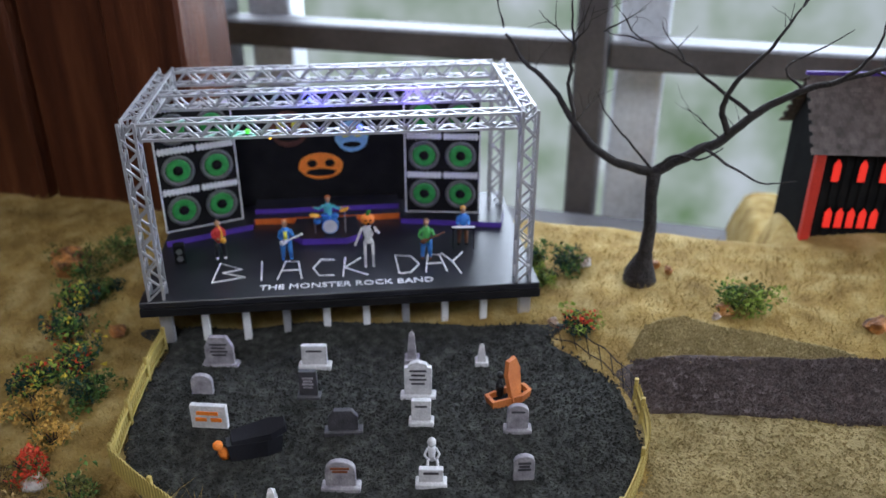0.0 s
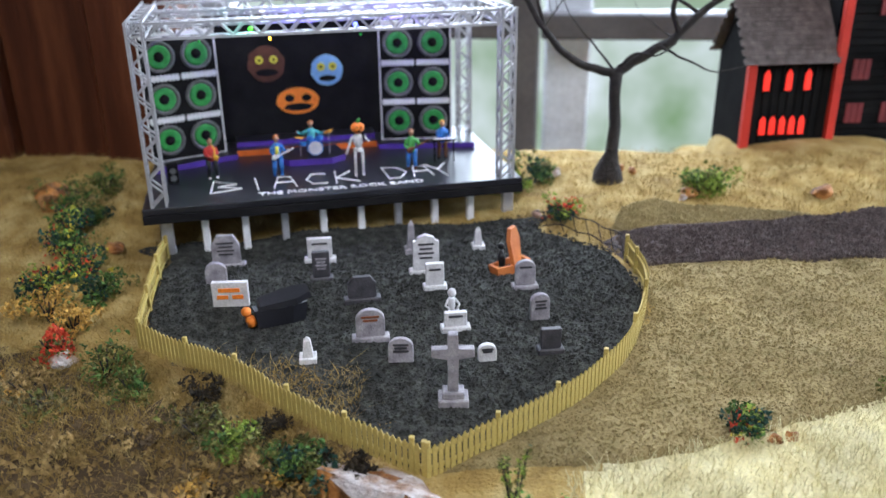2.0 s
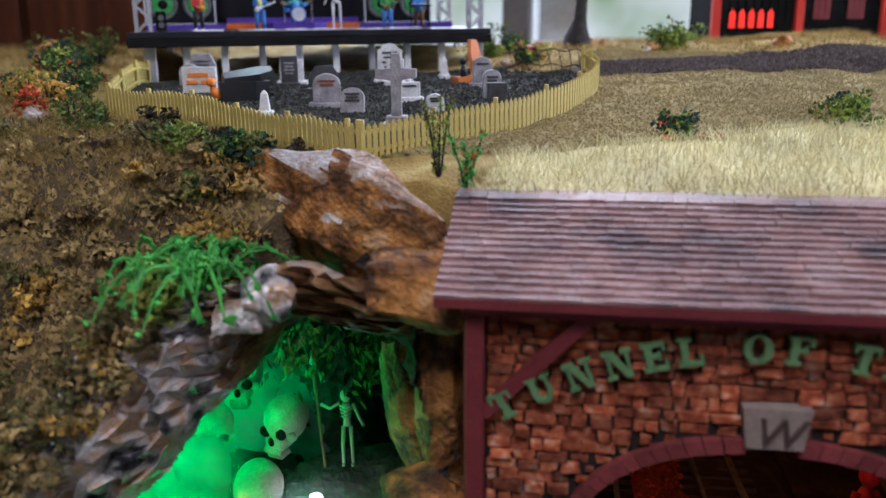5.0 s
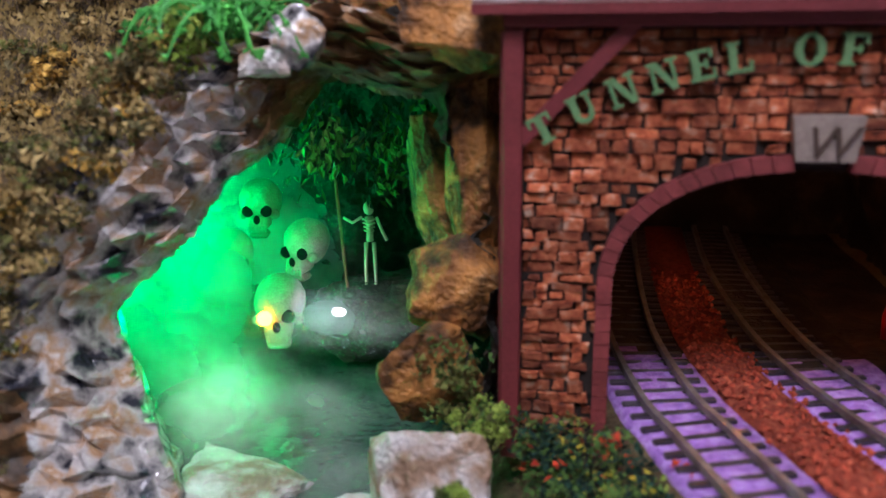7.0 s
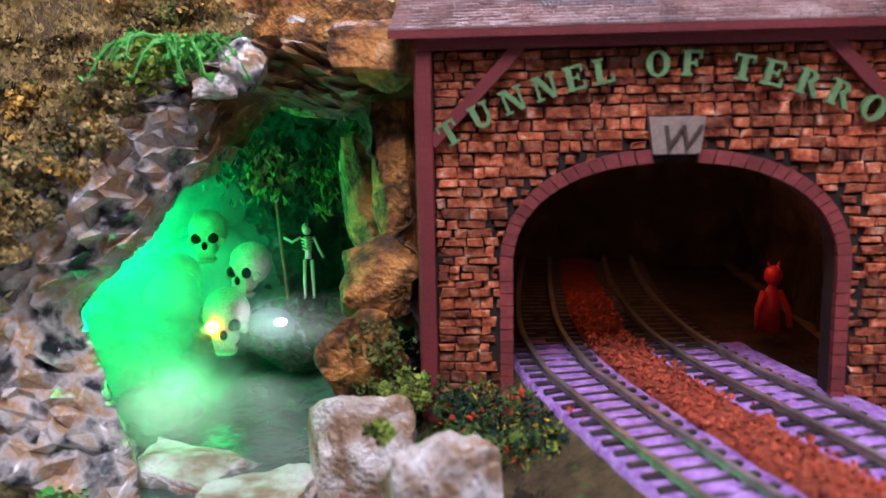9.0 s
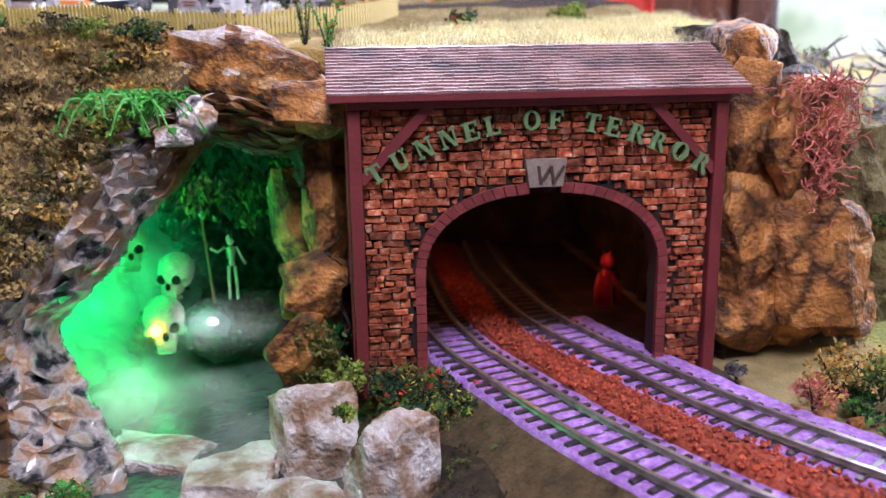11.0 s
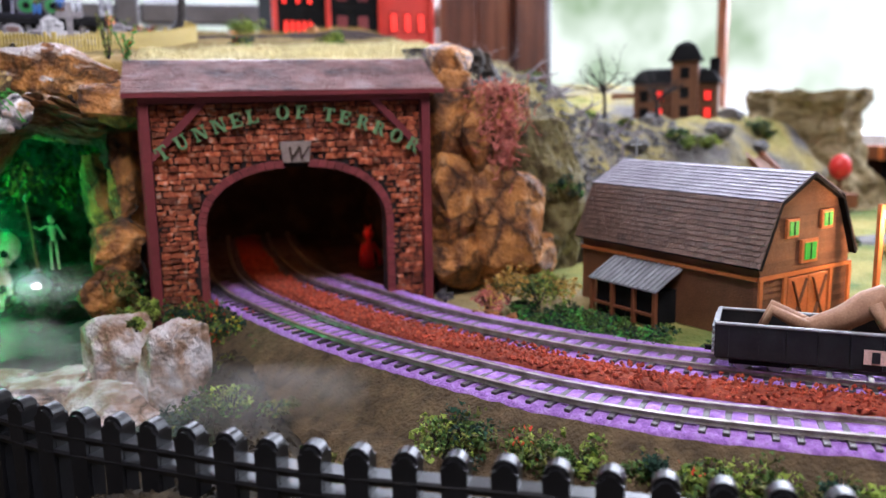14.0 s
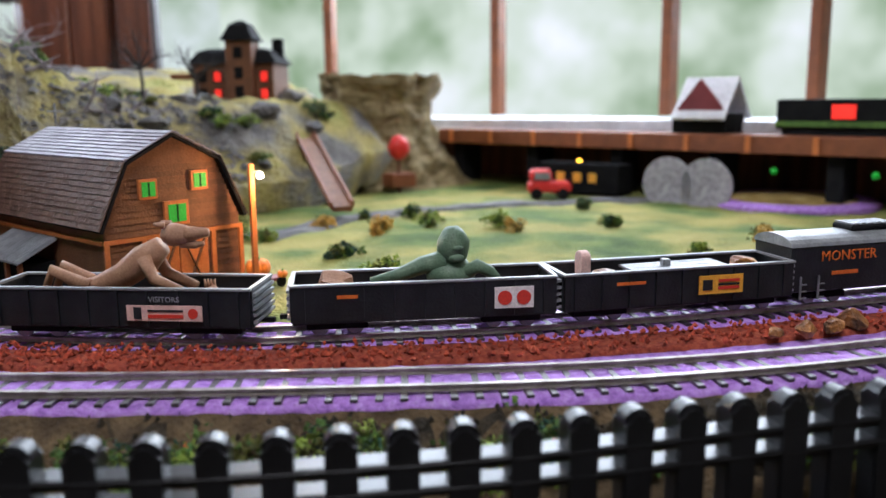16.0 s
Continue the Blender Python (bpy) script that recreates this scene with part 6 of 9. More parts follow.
for i, (x, y, s, m, lab) in enumerate([(0.0630, 0.262, 0.0055, "rock_warm", "small reddish stone beside a bush"), (0.0600, 0.257, 0.0032, "rock_white", "small white stone beside a bush"), (-0.0030, 0.296, 0.0050, "rock_white", "pale round stone under the tree"), (0.0310, 0.295, 0.0040, "rock_warm", "ochre stone under the tree"), (0.0380, 0.291, 0.0036, "rock_warm", "ochre stone under the tree"),
                                       (-0.0120, 0.244, 0.0040, "rock_white", "pale grey stone beside a bush"), (0.0665, 0.0855, 0.0035, "rock_warm", "light tan stone in pale grass"), (0.0720, 0.088, 0.0030, "rock_warm", "light tan stone in pale grass"), (-0.207, 0.193, 0.0065, "rock_warm", "brown stone beside flowers"), (-0.258, 0.230, 0.013, "rock_warm", "brown upright rock by the panelling"), (-0.183, 0.104, 0.0060, "rock_white", "pale stone under red flowers"), (0.128, 0.262, 0.0075, "rock_warm", "flat brown stone on the slope")]):
    boulder("rock", (x, y, gnd(x, y) + s * 0.35), (s, s * 0.85, s * 0.7), 40 + i, m, lab, i * 37, 0, 3)

# ---- cave left of the portal ----
inner = spline([(0.006, 0.020, 0.088), (-0.011, 0.022, 0.086), (-0.022, 0.026, 0.081), (-0.037, 0.027, 0.082), (-0.051, 0.023, 0.087), (-0.060, 0.018, 0.080), (-0.066, 0.015, 0.071), (-0.075, 0.012, 0.062), (-0.084, 0.008, 0.049), (-0.097, 0.002, 0.035), (-0.107, -0.003, 0.025), (-0.104, -0.006, 0.013), (-0.099, -0.010, 0.004), (-0.094, -0.014, -0.006), (-0.088, -0.018, -0.018), (-0.083, -0.024, -0.040)], 0.0016)
outer_l = spline([(0.006, 0.010, 0.096), (-0.022, 0.012, 0.099), (-0.047, 0.014, 0.106), (-0.060, 0.014, 0.101), (-0.074, 0.017, 0.096), (-0.095, 0.014, 0.094), (-0.104, 0.006, 0.086), (-0.110, -0.002, 0.076), (-0.117, -0.013, 0.065), (-0.126, -0.024, 0.050), (-0.136, -0.033, 0.033), (-0.146, -0.042, 0.010), (-0.148, -0.048, -0.010), (-0.145, -0.054, -0.040)], 0.0016)


def at(line, t):
    f = t * (len(line) - 1)
    i = min(int(f), len(line) - 2)
    return line[i].lerp(line[i + 1], f - i)


def crease(p, f, s):
    d, _ = noise.voronoi(p * f + Vector((s, s, s)))
    return d[1] - d[0]


def crumple(bm, fn, nu, nv, amp, f, seed):
    grid = []
    for i in range(nu + 1):
        col = []
        for j in range(nv + 1):
            p, n = fn(i / nu, j / nv)
            k = amp * (crease(p, f, seed) - 0.25) + amp * 0.55 * (crease(p, f * 2.3, seed + 3) - 0.25) + amp * 0.5 * noise.noise(p * f * 0.5)
            side = Vector((noise.noise(p * f * 1.4), noise.noise(p * f * 1.4 + Vector((9, 0, 0))), noise.noise(p * f * 1.4 + Vector((0, 9, 0))))) * amp * 0.8
            col.append(bm.verts.new(p + n * k + side))
        grid.append(col)
    for i in range(nu):
        for j in range(nv):
            bm.faces.new((grid[i][j], grid[i + 1][j], grid[i + 1][j + 1], grid[i][j + 1]))
    return bm


def foil(bm, fn, nu, nv, amp, f, seed):
    """A crumpled sheet: sharp ridges and hollows at three scales."""
    grid = []
    for i in range(nu + 1):
        col = []
        for j in range(nv + 1):
            p, n = fn(i / nu, j / nv)
            q = p * f + Vector((seed, seed * 1.7, -seed))
            w = Vector((noise.noise(q * 0.8), noise.noise(q * 0.8 + Vector((7, 0, 0))), noise.noise(q * 0.8 + Vector((0, 7, 0)))))
            r1 = 1 - 2.4 * abs(noise.noise(q + w * 0.7))
            r2 = 1 - 2.4 * abs(noise.noise(q * 2.1 + w * 1.3))
            r3 = 1 - 2.4 * abs(noise.noise(q * 4.3 + w * 2.0))
            col.append(bm.verts.new(p + n * amp * (0.75 * r1 + 0.42 * r2 + 0.18 * r3) + w * amp * 0.55))
        grid.append(col)
    for i in range(nu):
        for j in range(nv):
            bm.faces.new((grid[i][j], grid[i + 1][j], grid[i + 1][j + 1], grid[i][j + 1]))
    return bm


def facets(bm, fn, nu, nv, amp, seed):
    """Crumpled foil: uneven flat facets meeting in sharp creases, broken once more by small dents. fn gives place, normal, depth."""
    rnd = random.Random(seed)
    n2u, n2v = nu * 3, nv * 3
    jig = {}
    for i in range(nu + 1):
        for j in range(nv + 1):
            edge = 1 if 0 < j < nv else 0
            jig[i, j] = (rnd.uniform(-0.42, 0.42), rnd.uniform(-0.42, 0.42) * edge, rnd.uniform(-1, 1))
    grid = [[None] * (n2v + 1) for _ in range(n2u + 1)]
    flip = {(i, j): rnd.random() < 0.5 for i in range(nu) for j in range(nv)}
    for a in range(n2u + 1):
        for b in range(n2v + 1):
            i, j = min(a // 3, nu - 1), min(b // 3, nv - 1)
            s, t = a / 3 - i, b / 3 - j
            k00, k10, k01, k11 = jig[i, j], jig[i + 1, j], jig[i, j + 1], jig[i + 1, j + 1]
            if flip[i, j]:
                w = (1 - s - t, s, t, 0) if s + t <= 1 else (0, 1 - t, 1 - s, s + t - 1)
            else:
                w = (1 - s, s - t, 0, t) if s >= t else (1 - t, 0, t - s, s)
            du, dv, h = (sum(w[q] * k[c] for q, k in enumerate((k00, k10, k01, k11))) for c in range(3))
            u, v = (i + s + du) / nu, (j + t + dv) / nv
            p, n, depth = fn(min(max(u, 0), 1), min(max(v, 0), 1))
            dent = noise.noise(p * 480 + Vector((seed, 0, 0)))
            grid[a][b] = bm.verts.new(p + n * amp * depth * (h + 0.16 * dent + 0.5 * noise.noise(p * 70)))
    for a in range(n2u):
        for b in range(n2v):
            q = (grid[a][b], grid[a + 1][b], grid[a + 1][b + 1], grid[a][b + 1])
            for tri in ((q[0], q[1], q[2]), (q[0], q[2], q[3])) if not flip[a // 3, b // 3] else ((q[0], q[1], q[3]), (q[1], q[2], q[3])):
                bm.faces.new(tri)
    return bm


def rim_fn(u, v):
    a, b = at(inner, u), at(outer_l, u)
    if v < 0.15:
        k = 1 - v / 0.15
        out = (a - Vector((-0.055, a.y, 0.02))).normalized()
        return a + Vector((0, 0.030 * k, 0)) + out * (0.020 if a.z < 0.06 else 0.002) * k, out, 0.15 + 0.5 * k
    t = (v - 0.15) / 0.85
    out = (a - Vector((-0.055, a.y, 0.02))).normalized()
    bulge = Vector((0, -0.008, 0)) * math.sin(math.pi * t) ** 0.7
    return a.lerp(b, t) + bulge + out * 0.0015, Vector((-0.1, -0.95, 0.25)).normalized(), 0.15 + 0.85 * smooth(0, 0.15, t)


rim = mesh_ob("cave_rim", facets(B(), rim_fn, 70, 20, 0.0044, 2), "rock_foil")
for k in ("rock_umber", "mossy_rock"):
    rim.data.materials.append(M[k])
for p in rim.data.polygons:
    x, y, z = p.center
    n = noise.noise(p.center * 90)
    if x + 0.010 * n > -0.068 or (z < 0.018 + 0.02 * n and x < -0.118):
        p.material_index = 1
    elif y < front_y(x) + 0.010 and -0.150 < x < -0.098 and z > 0.10 + 0.85 * (x + 0.085) + 0.005 * n + 0.012:
        p.material_index = 2
tagged(rim, "crumpled grey and tan rock rim round the cave mouth", "rock")


for i in range(30):
    p = at(outer_l, 0.38 + 0.019 * i)
    q = p.lerp(at(inner, 0.38 + 0.019 * i), 0.06 + 0.13 * (i % 3))
    bush(q.x, q.y - 0.005, q.z + 0.001, 0.0062 + 0.0014 * (i % 2), [("bank_crumb", 1.0), ("leaf_gold" if i % 4 == 0 else "mossy_rock", 0.8), ("leaf_olive", 0.3)], "brown crumbly moss along the cave rim", 700 + i, 0.0009, 0.8, 360)


def vault(u, v):
    a = math.pi * (u * 1.10 - 0.05)
    x = -0.062 - (0.112 if math.cos(a) > 0 else 0.062) * math.cos(a)
    y = 0.020 + (0.150 * math.sin(a) ** 0.8 if math.sin(a) > 0 else 0)
    k = 1 - 0.45 * max(0, v - 0.45) ** 1.4 / 0.55 ** 1.4
    x, y = -0.062 + (x + 0.062) * k, 0.02 + (y - 0.02) * k
    z = min(-0.045 + 0.150 * v, upper_z(x, y) - 0.012)
    return Vector((x, y, z)), Vector((math.cos(a), -math.sin(a), 0))


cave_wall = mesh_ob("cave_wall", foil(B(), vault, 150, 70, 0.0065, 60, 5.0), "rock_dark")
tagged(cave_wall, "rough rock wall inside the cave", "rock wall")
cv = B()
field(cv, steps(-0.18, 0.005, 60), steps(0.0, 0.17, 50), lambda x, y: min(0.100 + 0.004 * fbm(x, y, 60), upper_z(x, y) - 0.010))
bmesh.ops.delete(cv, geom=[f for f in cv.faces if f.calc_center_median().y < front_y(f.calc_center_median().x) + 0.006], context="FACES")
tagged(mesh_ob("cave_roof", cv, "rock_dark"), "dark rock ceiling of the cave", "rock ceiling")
bm = field(B(), steps(-0.18, 0.02, 60), steps(-0.10, 0.14, 80), lambda x, y: -0.0320 + 0.0010 * fbm(x, y, 120) + 0.012 * smooth(0.05, 0.11, y))
solo("cave_water", bm, "water", kind="structure", smooth=True)
# moss hanging from the cave roof
t = thing("hanging_moss", pose(-0.047, 0.066, 0.066), "dark green hanging leaves under the cave roof", "foliage")
rnd = random.Random(31)
for k in range(9):
    bm = B()
    c = Vector((-0.030 + 0.0072 * k + rnd.uniform(-0.003, 0.003), rnd.uniform(-0.010, 0.012), 0.004 - 0.012 * math.sin(k * 0.45) + rnd.uniform(-0.004, 0.004)))
    for q in range(70):
        p = c + Vector((rnd.gauss(0, 0.0045), rnd.gauss(0, 0.004), rnd.gauss(0, 0.0075)))
        d = Vector((rnd.gauss(0, 0.6), rnd.gauss(-0.3, 0.5), rnd.gauss(-0.9, 0.4))).normalized()
        sd = d.cross(Vector((rnd.gauss(0, 1), rnd.gauss(0, 1), rnd.gauss(0, 0.3)))).normalized()
        L, w = rnd.uniform(0.0028, 0.0052), rnd.uniform(0.0007, 0.0012)
        nrm = d.cross(sd)
        vs = [bm.verts.new(v) for v in (p, p + d * L * 0.45 + sd * w + nrm * w * 0.4, p + d * L, p + d * L * 0.45 - sd * w + nrm * w * 0.4, p + d * L * 0.5)]
        for f in ((0, 1, 4), (1, 2, 4), (2, 3, 4), (3, 0, 4)):
            bm.faces.new([vs[i] for i in f])
    part("leaf_clump", bm, "leaf_dark" if k % 3 == 0 else "leaf_green", t)


def crag(c, size, seed, mat_name, label, yaw=0.0, tilt=0.0, cuts=15):
    """A block of split stone: flat broken faces, ledges and sharp edges."""
    rnd = random.Random(seed)
    planes = []
    flat = mat_name == "rock_warm"
    lump = 0.5 if flat else 1.0
    for _ in range(20 if flat else 14):
        d = Vector((rnd.gauss(0, 1), rnd.gauss(0, 1), rnd.gauss(0, 1))).normalized()
        planes.append((d, rnd.uniform(0.72, 1.08) if flat else rnd.uniform(0.80, 1.15)))
    bm = B()
    bmesh.ops.create_cube(bm, size=2.0)
    bmesh.ops.subdivide_edges(bm, edges=bm.edges[:], cuts=cuts, use_grid_fill=True)
    o = Vector((seed * 3.1 % 17, seed * 1.3 % 11, seed * 0.7 % 13))
    for v in bm.verts:
        p = v.co * 0.80 + v.co.normalized() * 0.24
        for d, h in planes:
            k = p.dot(d) - h
            if k > 0:
                p -= d * k * 0.95
        w = Vector((noise.noise(p * 0.9 + o), noise.noise(p * 0.9 + o + Vector((5, 0, 0))), noise.noise(p * 0.9 + o + Vector((0, 5, 0)))))
        r1 = 1 - 2.2 * abs(noise.noise(p * 1.5 + o + w * 0.5))
        r2 = 1 - 2.2 * abs(noise.noise(p * 3.6 + o))
        r3 = noise.noise(p * 9.0 + o)
        ledge = 0.03 * noise.noise(Vector((p.x * 0.7, p.y * 0.7, math.floor(p.z * 2.6 + w.x * 1.5) * 3.7)) + o)
        p = p * (1 + lump * (0.10 * r1 + 0.055 * r2) + 0.022 * r3 + ledge) + w * 0.14 * lump
        v.co = Vector((p.x * size[0], p.y * size[1], p.z * size[2]))
    ob = mesh_ob("rock", bm, mat_name)
    ob.matrix_world = pose(*c, tilt, 0, yaw)
    return tagged(ob, label, "rock", "rocks of the layout")


# pillars of split stone between cave and portal
for i, (x, y, z, sx, sy, sz, lab) in enumerate([(-0.0205, 0.047, 0.048, 0.0125, 0.010, 0.0250, "upright slab of brown split stone"), (-0.0095, 0.032, 0.062, 0.0095, 0.011, 0.0380, "tall tan rock beside the portal post"), (-0.0140, 0.025, 0.027, 0.0140, 0.011, 0.0160, "tan leaning rock beside the portal"), (-0.0215, 0.013, 0.003, 0.0140, 0.010, 0.0150, "rounded tan rock at the pool"), (-0.012, 0.012, 0.100, 0.014, 0.010, 0.010, "brown rock under the big boulder"), (-0.046, 0.075, 0.095, 0.020, 0.012, 0.012, "brown rock over the cave mouth")]):
    crag((x, y, z), (sx * 1.02, sy * 1.0, sz * 1.06), 60 + i, "rock_warm", lab, -10 + 6 * (i % 4))
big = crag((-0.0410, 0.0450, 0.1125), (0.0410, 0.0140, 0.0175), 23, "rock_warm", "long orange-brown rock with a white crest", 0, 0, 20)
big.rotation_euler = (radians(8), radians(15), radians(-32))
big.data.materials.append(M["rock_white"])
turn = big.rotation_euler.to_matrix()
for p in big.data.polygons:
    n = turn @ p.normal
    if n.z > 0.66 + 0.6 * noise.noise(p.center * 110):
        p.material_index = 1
for c, size, sd, m, lab in (((-0.064, 0.009, 0.0925), (0.0062, 0.005, 0.0036), 301, "rock_white", "small pale stone on the cave lip"), ((-0.055, 0.011, 0.0985), (0.0066, 0.006, 0.0072), 302, "rock_foil", "grey-white folded stone on the cave lip"), ((-0.091, 0.010, 0.0980), (0.0034, 0.003, 0.0050), 303, "bark", "dark brown seed pod beside the fern")):
    crag(c, size, sd, m, lab, 12, 0, 9)
# stones at the water
for i, (x, y, z, sx, sy, sz, m, lab) in enumerate([(-0.0175, -0.018, -0.0190, 0.0165, 0.013, 0.0240, "rock_white", "big white and rust rock by the pool"), (0.0075, -0.058, -0.0170, 0.0150, 0.013, 0.0230, "rock_white", "big white rock beside bushes"), (-0.0480, -0.028, -0.0300, 0.0260, 0.018, 0.0080, "rock_white", "low flat white rock in the water"), (-0.0190, -0.062, -0.0300, 0.0240, 0.018, 0.0090, "rock_white", "low pale rock by the water"), (-0.0800, 0.002, -0.033, 0.022, 0.016, 0.0090, "rock_white", "pale flat rock at the pool edge"), (-0.066, -0.012, -0.034, 0.012, 0.008, 0.005, "rock_grey", "wet grey stone in the pool"), (-0.050, -0.020, -0.034, 0.010, 0.008, 0.005, "rock_grey", "wet grey stone in the pool"),
                                                (-0.1270, -0.030, -0.022, 0.0220, 0.014, 0.0200, "mossy_rock", "brown mossy rock at the cave foot"), (-0.1480, -0.055, -0.026, 0.0240, 0.014, 0.0180, "mossy_rock", "brown mossy rock at the cave foot"), (0.0420, -0.085, -0.030, 0.0120, 0.009, 0.0100, "rock_warm", "brown stone below the track"), (0.030, -0.100, -0.034, 0.012, 0.009, 0.008, "rock_warm", "brown stone below the track")]):
    crag((x, y, z), (sx * 0.85, sy * 0.85, sz * 0.85), 80 + i, m, lab, i * 41)
for i, (x, y, z, r, mix, lab) in enumerate([(0.0120, -0.006, -0.012, 0.0110, GREENS, "dark green bush at the portal foot"), (0.0240, -0.014, -0.014, 0.0125, MIXED, "leafy bush with orange berries at the portal foot"), (0.0360, -0.024, -0.016, 0.0105, MIXED, "leafy bush with orange berries beside the track"), (0.0180, -0.026, -0.020, 0.0105, GREENS, "dark green bush beside the white rock"), (0.0480, -0.048, -0.022, 0.0085, OLIVE, "olive bush below the track"), (0.0320, -0.060, -0.030, 0.0100, OLIVE, "olive bush below the track"), (-0.0035, -0.008, -0.004, 0.0065, LIME, "lime green tuft at the portal post"),
                                          (-0.0130, 0.006, 0.004, 0.0100, OLIVE, "brown-green moss by the portal post"), (-0.0120, 0.010, -0.010, 0.0100, OLIVE, "brown-green moss by the portal post"), (0.0180, -0.086, -0.036, 0.0110, GREENS, "low green shrub by the water"), (-0.100, -0.040, -0.030, 0.007, [("leaf_fern", 0.8), ("leaf_lime", 0.5)], "green weed at the foot of the cave"), (-0.118, -0.048, -0.032, 0.008, [("leaf_fern", 0.8), ("leaf_green", 0.5)], "green weed at the foot of the cave"), (-0.150, 0.020, 0.030, 0.009, GOLD, "yellow lichen bush on the bank"), (-0.165, -0.005, 0.010, 0.009, GOLD, "yellow lichen bush on the bank"), (-0.006, -0.050, 0.002, 0.003, LIME, "small moss tuft on the white rock")]):
    bush(x, y, z, r, mix, lab, 200 + i)


# ---- skulls and skeleton in the cave ----
def skull(c, r, yaw, glow=None, label="large resin skull in green light"):
    bm = ball(B(), (0, 0.15 * r, 0.25 * r), r, 3, (0.80, 0.98, 0.86), 0.05, c[0] * 100, 2)
    box(bm, (-0.42 * r, -0.80 * r, -0.75 * r), (0.42 * r, 0.05 * r, -0.10 * r), bevel=0.16 * r)
    box(bm, (-0.36 * r, -0.74 * r, -1.05 * r), (0.36 * r, -0.10 * r, -0.80 * r), bevel=0.10 * r)
    for s in (-1, 1):
        ball(bm, (s * 0.60 * r, -0.42 * r, -0.16 * r), 0.20 * r, 2)
    t = thing("skull", pose(*c, 0, 0, yaw), label, "skull", "skulls in the cave")
    part("cranium", bm, "bone", t, smooth=True)
    for s in (-1, 1):
        e = part("eye_socket", ball(B(), (s * 0.34 * r, -0.72 * r, 0.02 * r), 0.23 * r, 2, (1, 0.5, 1)), "black_matt", t)
        if glow and s in glow:
            part("glow", ball(B(), (s * 0.34 * r, -0.84 * r, 0.02 * r), 0.24 * r, 2), "glow_amber", e, "amber lamp in the socket")
    part("nose", ball(B(), (0, -0.86 * r, -0.28 * r), 0.13 * r, 2, (1, 0.5, 1.4)), "black_matt", t)
    bm = B()
    for k in range(6):
        x = (-0.30 + 0.12 * k) * r
        box(bm, (x - 0.05 * r, -0.84 * r, -0.78 * r), (x + 0.05 * r, -0.78 * r, -0.56 * r), bevel=0.02 * r)
    part("teeth", bm, "bone", t)
    return t


skull((-0.0845, 0.0600, 0.0035), 0.0114, 12, (-1,), "large resin skull with one amber eye")
skull((-0.1050, 0.1000, 0.0310), 0.0104, 10)
skull((-0.1120, 0.0850, 0.0140), 0.0106, 25)
skull((-0.0825, 0.0850, 0.0190), 0.0104, -15)
rp = rock(B(), (-0.098, 0.092, -0.008), (0.028, 0.016, 0.013), 7, 4)
tagged(mesh_ob("rock", rp, "rock_dark"), "grey rock ledge under the skulls", "rock", "rocks of the layout")
crag((-0.056, 0.084, -0.007), (0.022, 0.011, 0.015), 91, "rock_dark", "dark rock ledge under the skeleton")
bm = B()
Z0 = 0.0
tube(bm, [mm(0, 0, 16), mm(0, 0.4, 20), mm(0, 0, 25)], [0.0014, 0.0012, 0.0016], 7)
for k in range(4):
    tube(bm, [mm(-2.4 + 0.2 * k, -0.6, 24.4 - 1.4 * k), mm(0, -1.6, 24 - 1.4 * k), mm(2.4 - 0.2 * k, -0.6, 24.4 - 1.4 * k)], 0.0004, 5)
ball(bm, mm(0, -0.2, 28.4), 0.0024, 2, (0.85, 1, 1.1))
for s in (-1, 1):
    tube(bm, [mm(s * 1.4, 0, 15.5), mm(s * 1.7, -0.4, 8), mm(s * 1.8, 0, 0)], [0.0008, 0.0007, 0.0006], 6)
    ball(bm, mm(s * 1.8, -0.8, 0.2), 0.0009, 1, (0.8, 1.6, 0.6))
tube(bm, [mm(-2.6, 0, 25), mm(-6.0, -0.6, 23), mm(-9.2, -1.0, 25.0)], 0.0006, 6)
tube(bm, [mm(2.6, 0, 25), mm(4.6, -0.4, 20), mm(6.4, -0.8, 16.5)], 0.0006, 6)
sk2 = tagged(mesh_ob("skeleton", bm, "bone", True), "bone-coloured skeleton standing in the cave", "skeleton")
sk2.matrix_world = pose(-0.0550, 0.0770, 0.0090, 0, 0, 5) @ Matrix.Scale(1.0, 4)
sp = thing("spear", pose(-0.0640, 0.0770, 0.004), "wooden spear with a pointed tip held upright", "spear")
part("shaft", tube(B(), [(0, 0, 0), (-0.003, 0, 0.044)], 0.0006, 6), "barn_wood", sp)
part("tip", lathe(B(), [(0.0003, 0), (0.0013, 0.0015), (0.0001, 0.006)], (-0.003, 0, 0.044), 8), "steel_grey", sp)
bl = tagged(mesh_ob("led_lamp", ball(B(), (-0.0640, 0.0640, 0.0020), 0.0020, 2, (1.3, 1, 0.8)), "glow_white", True), "bright white LED lamp at the skeleton's feet", "lamp")

# ---- inside the tunnel ----


def bore(u, v):
    a = math.pi * u
    x, z = 0.075 - 0.080 * math.cos(a), -0.012 + 0.105 * math.sin(a) ** 0.7
    return Vector((x, 0.010 + 0.230 * v, z)), Vector((math.cos(a), 0, -math.sin(a)))


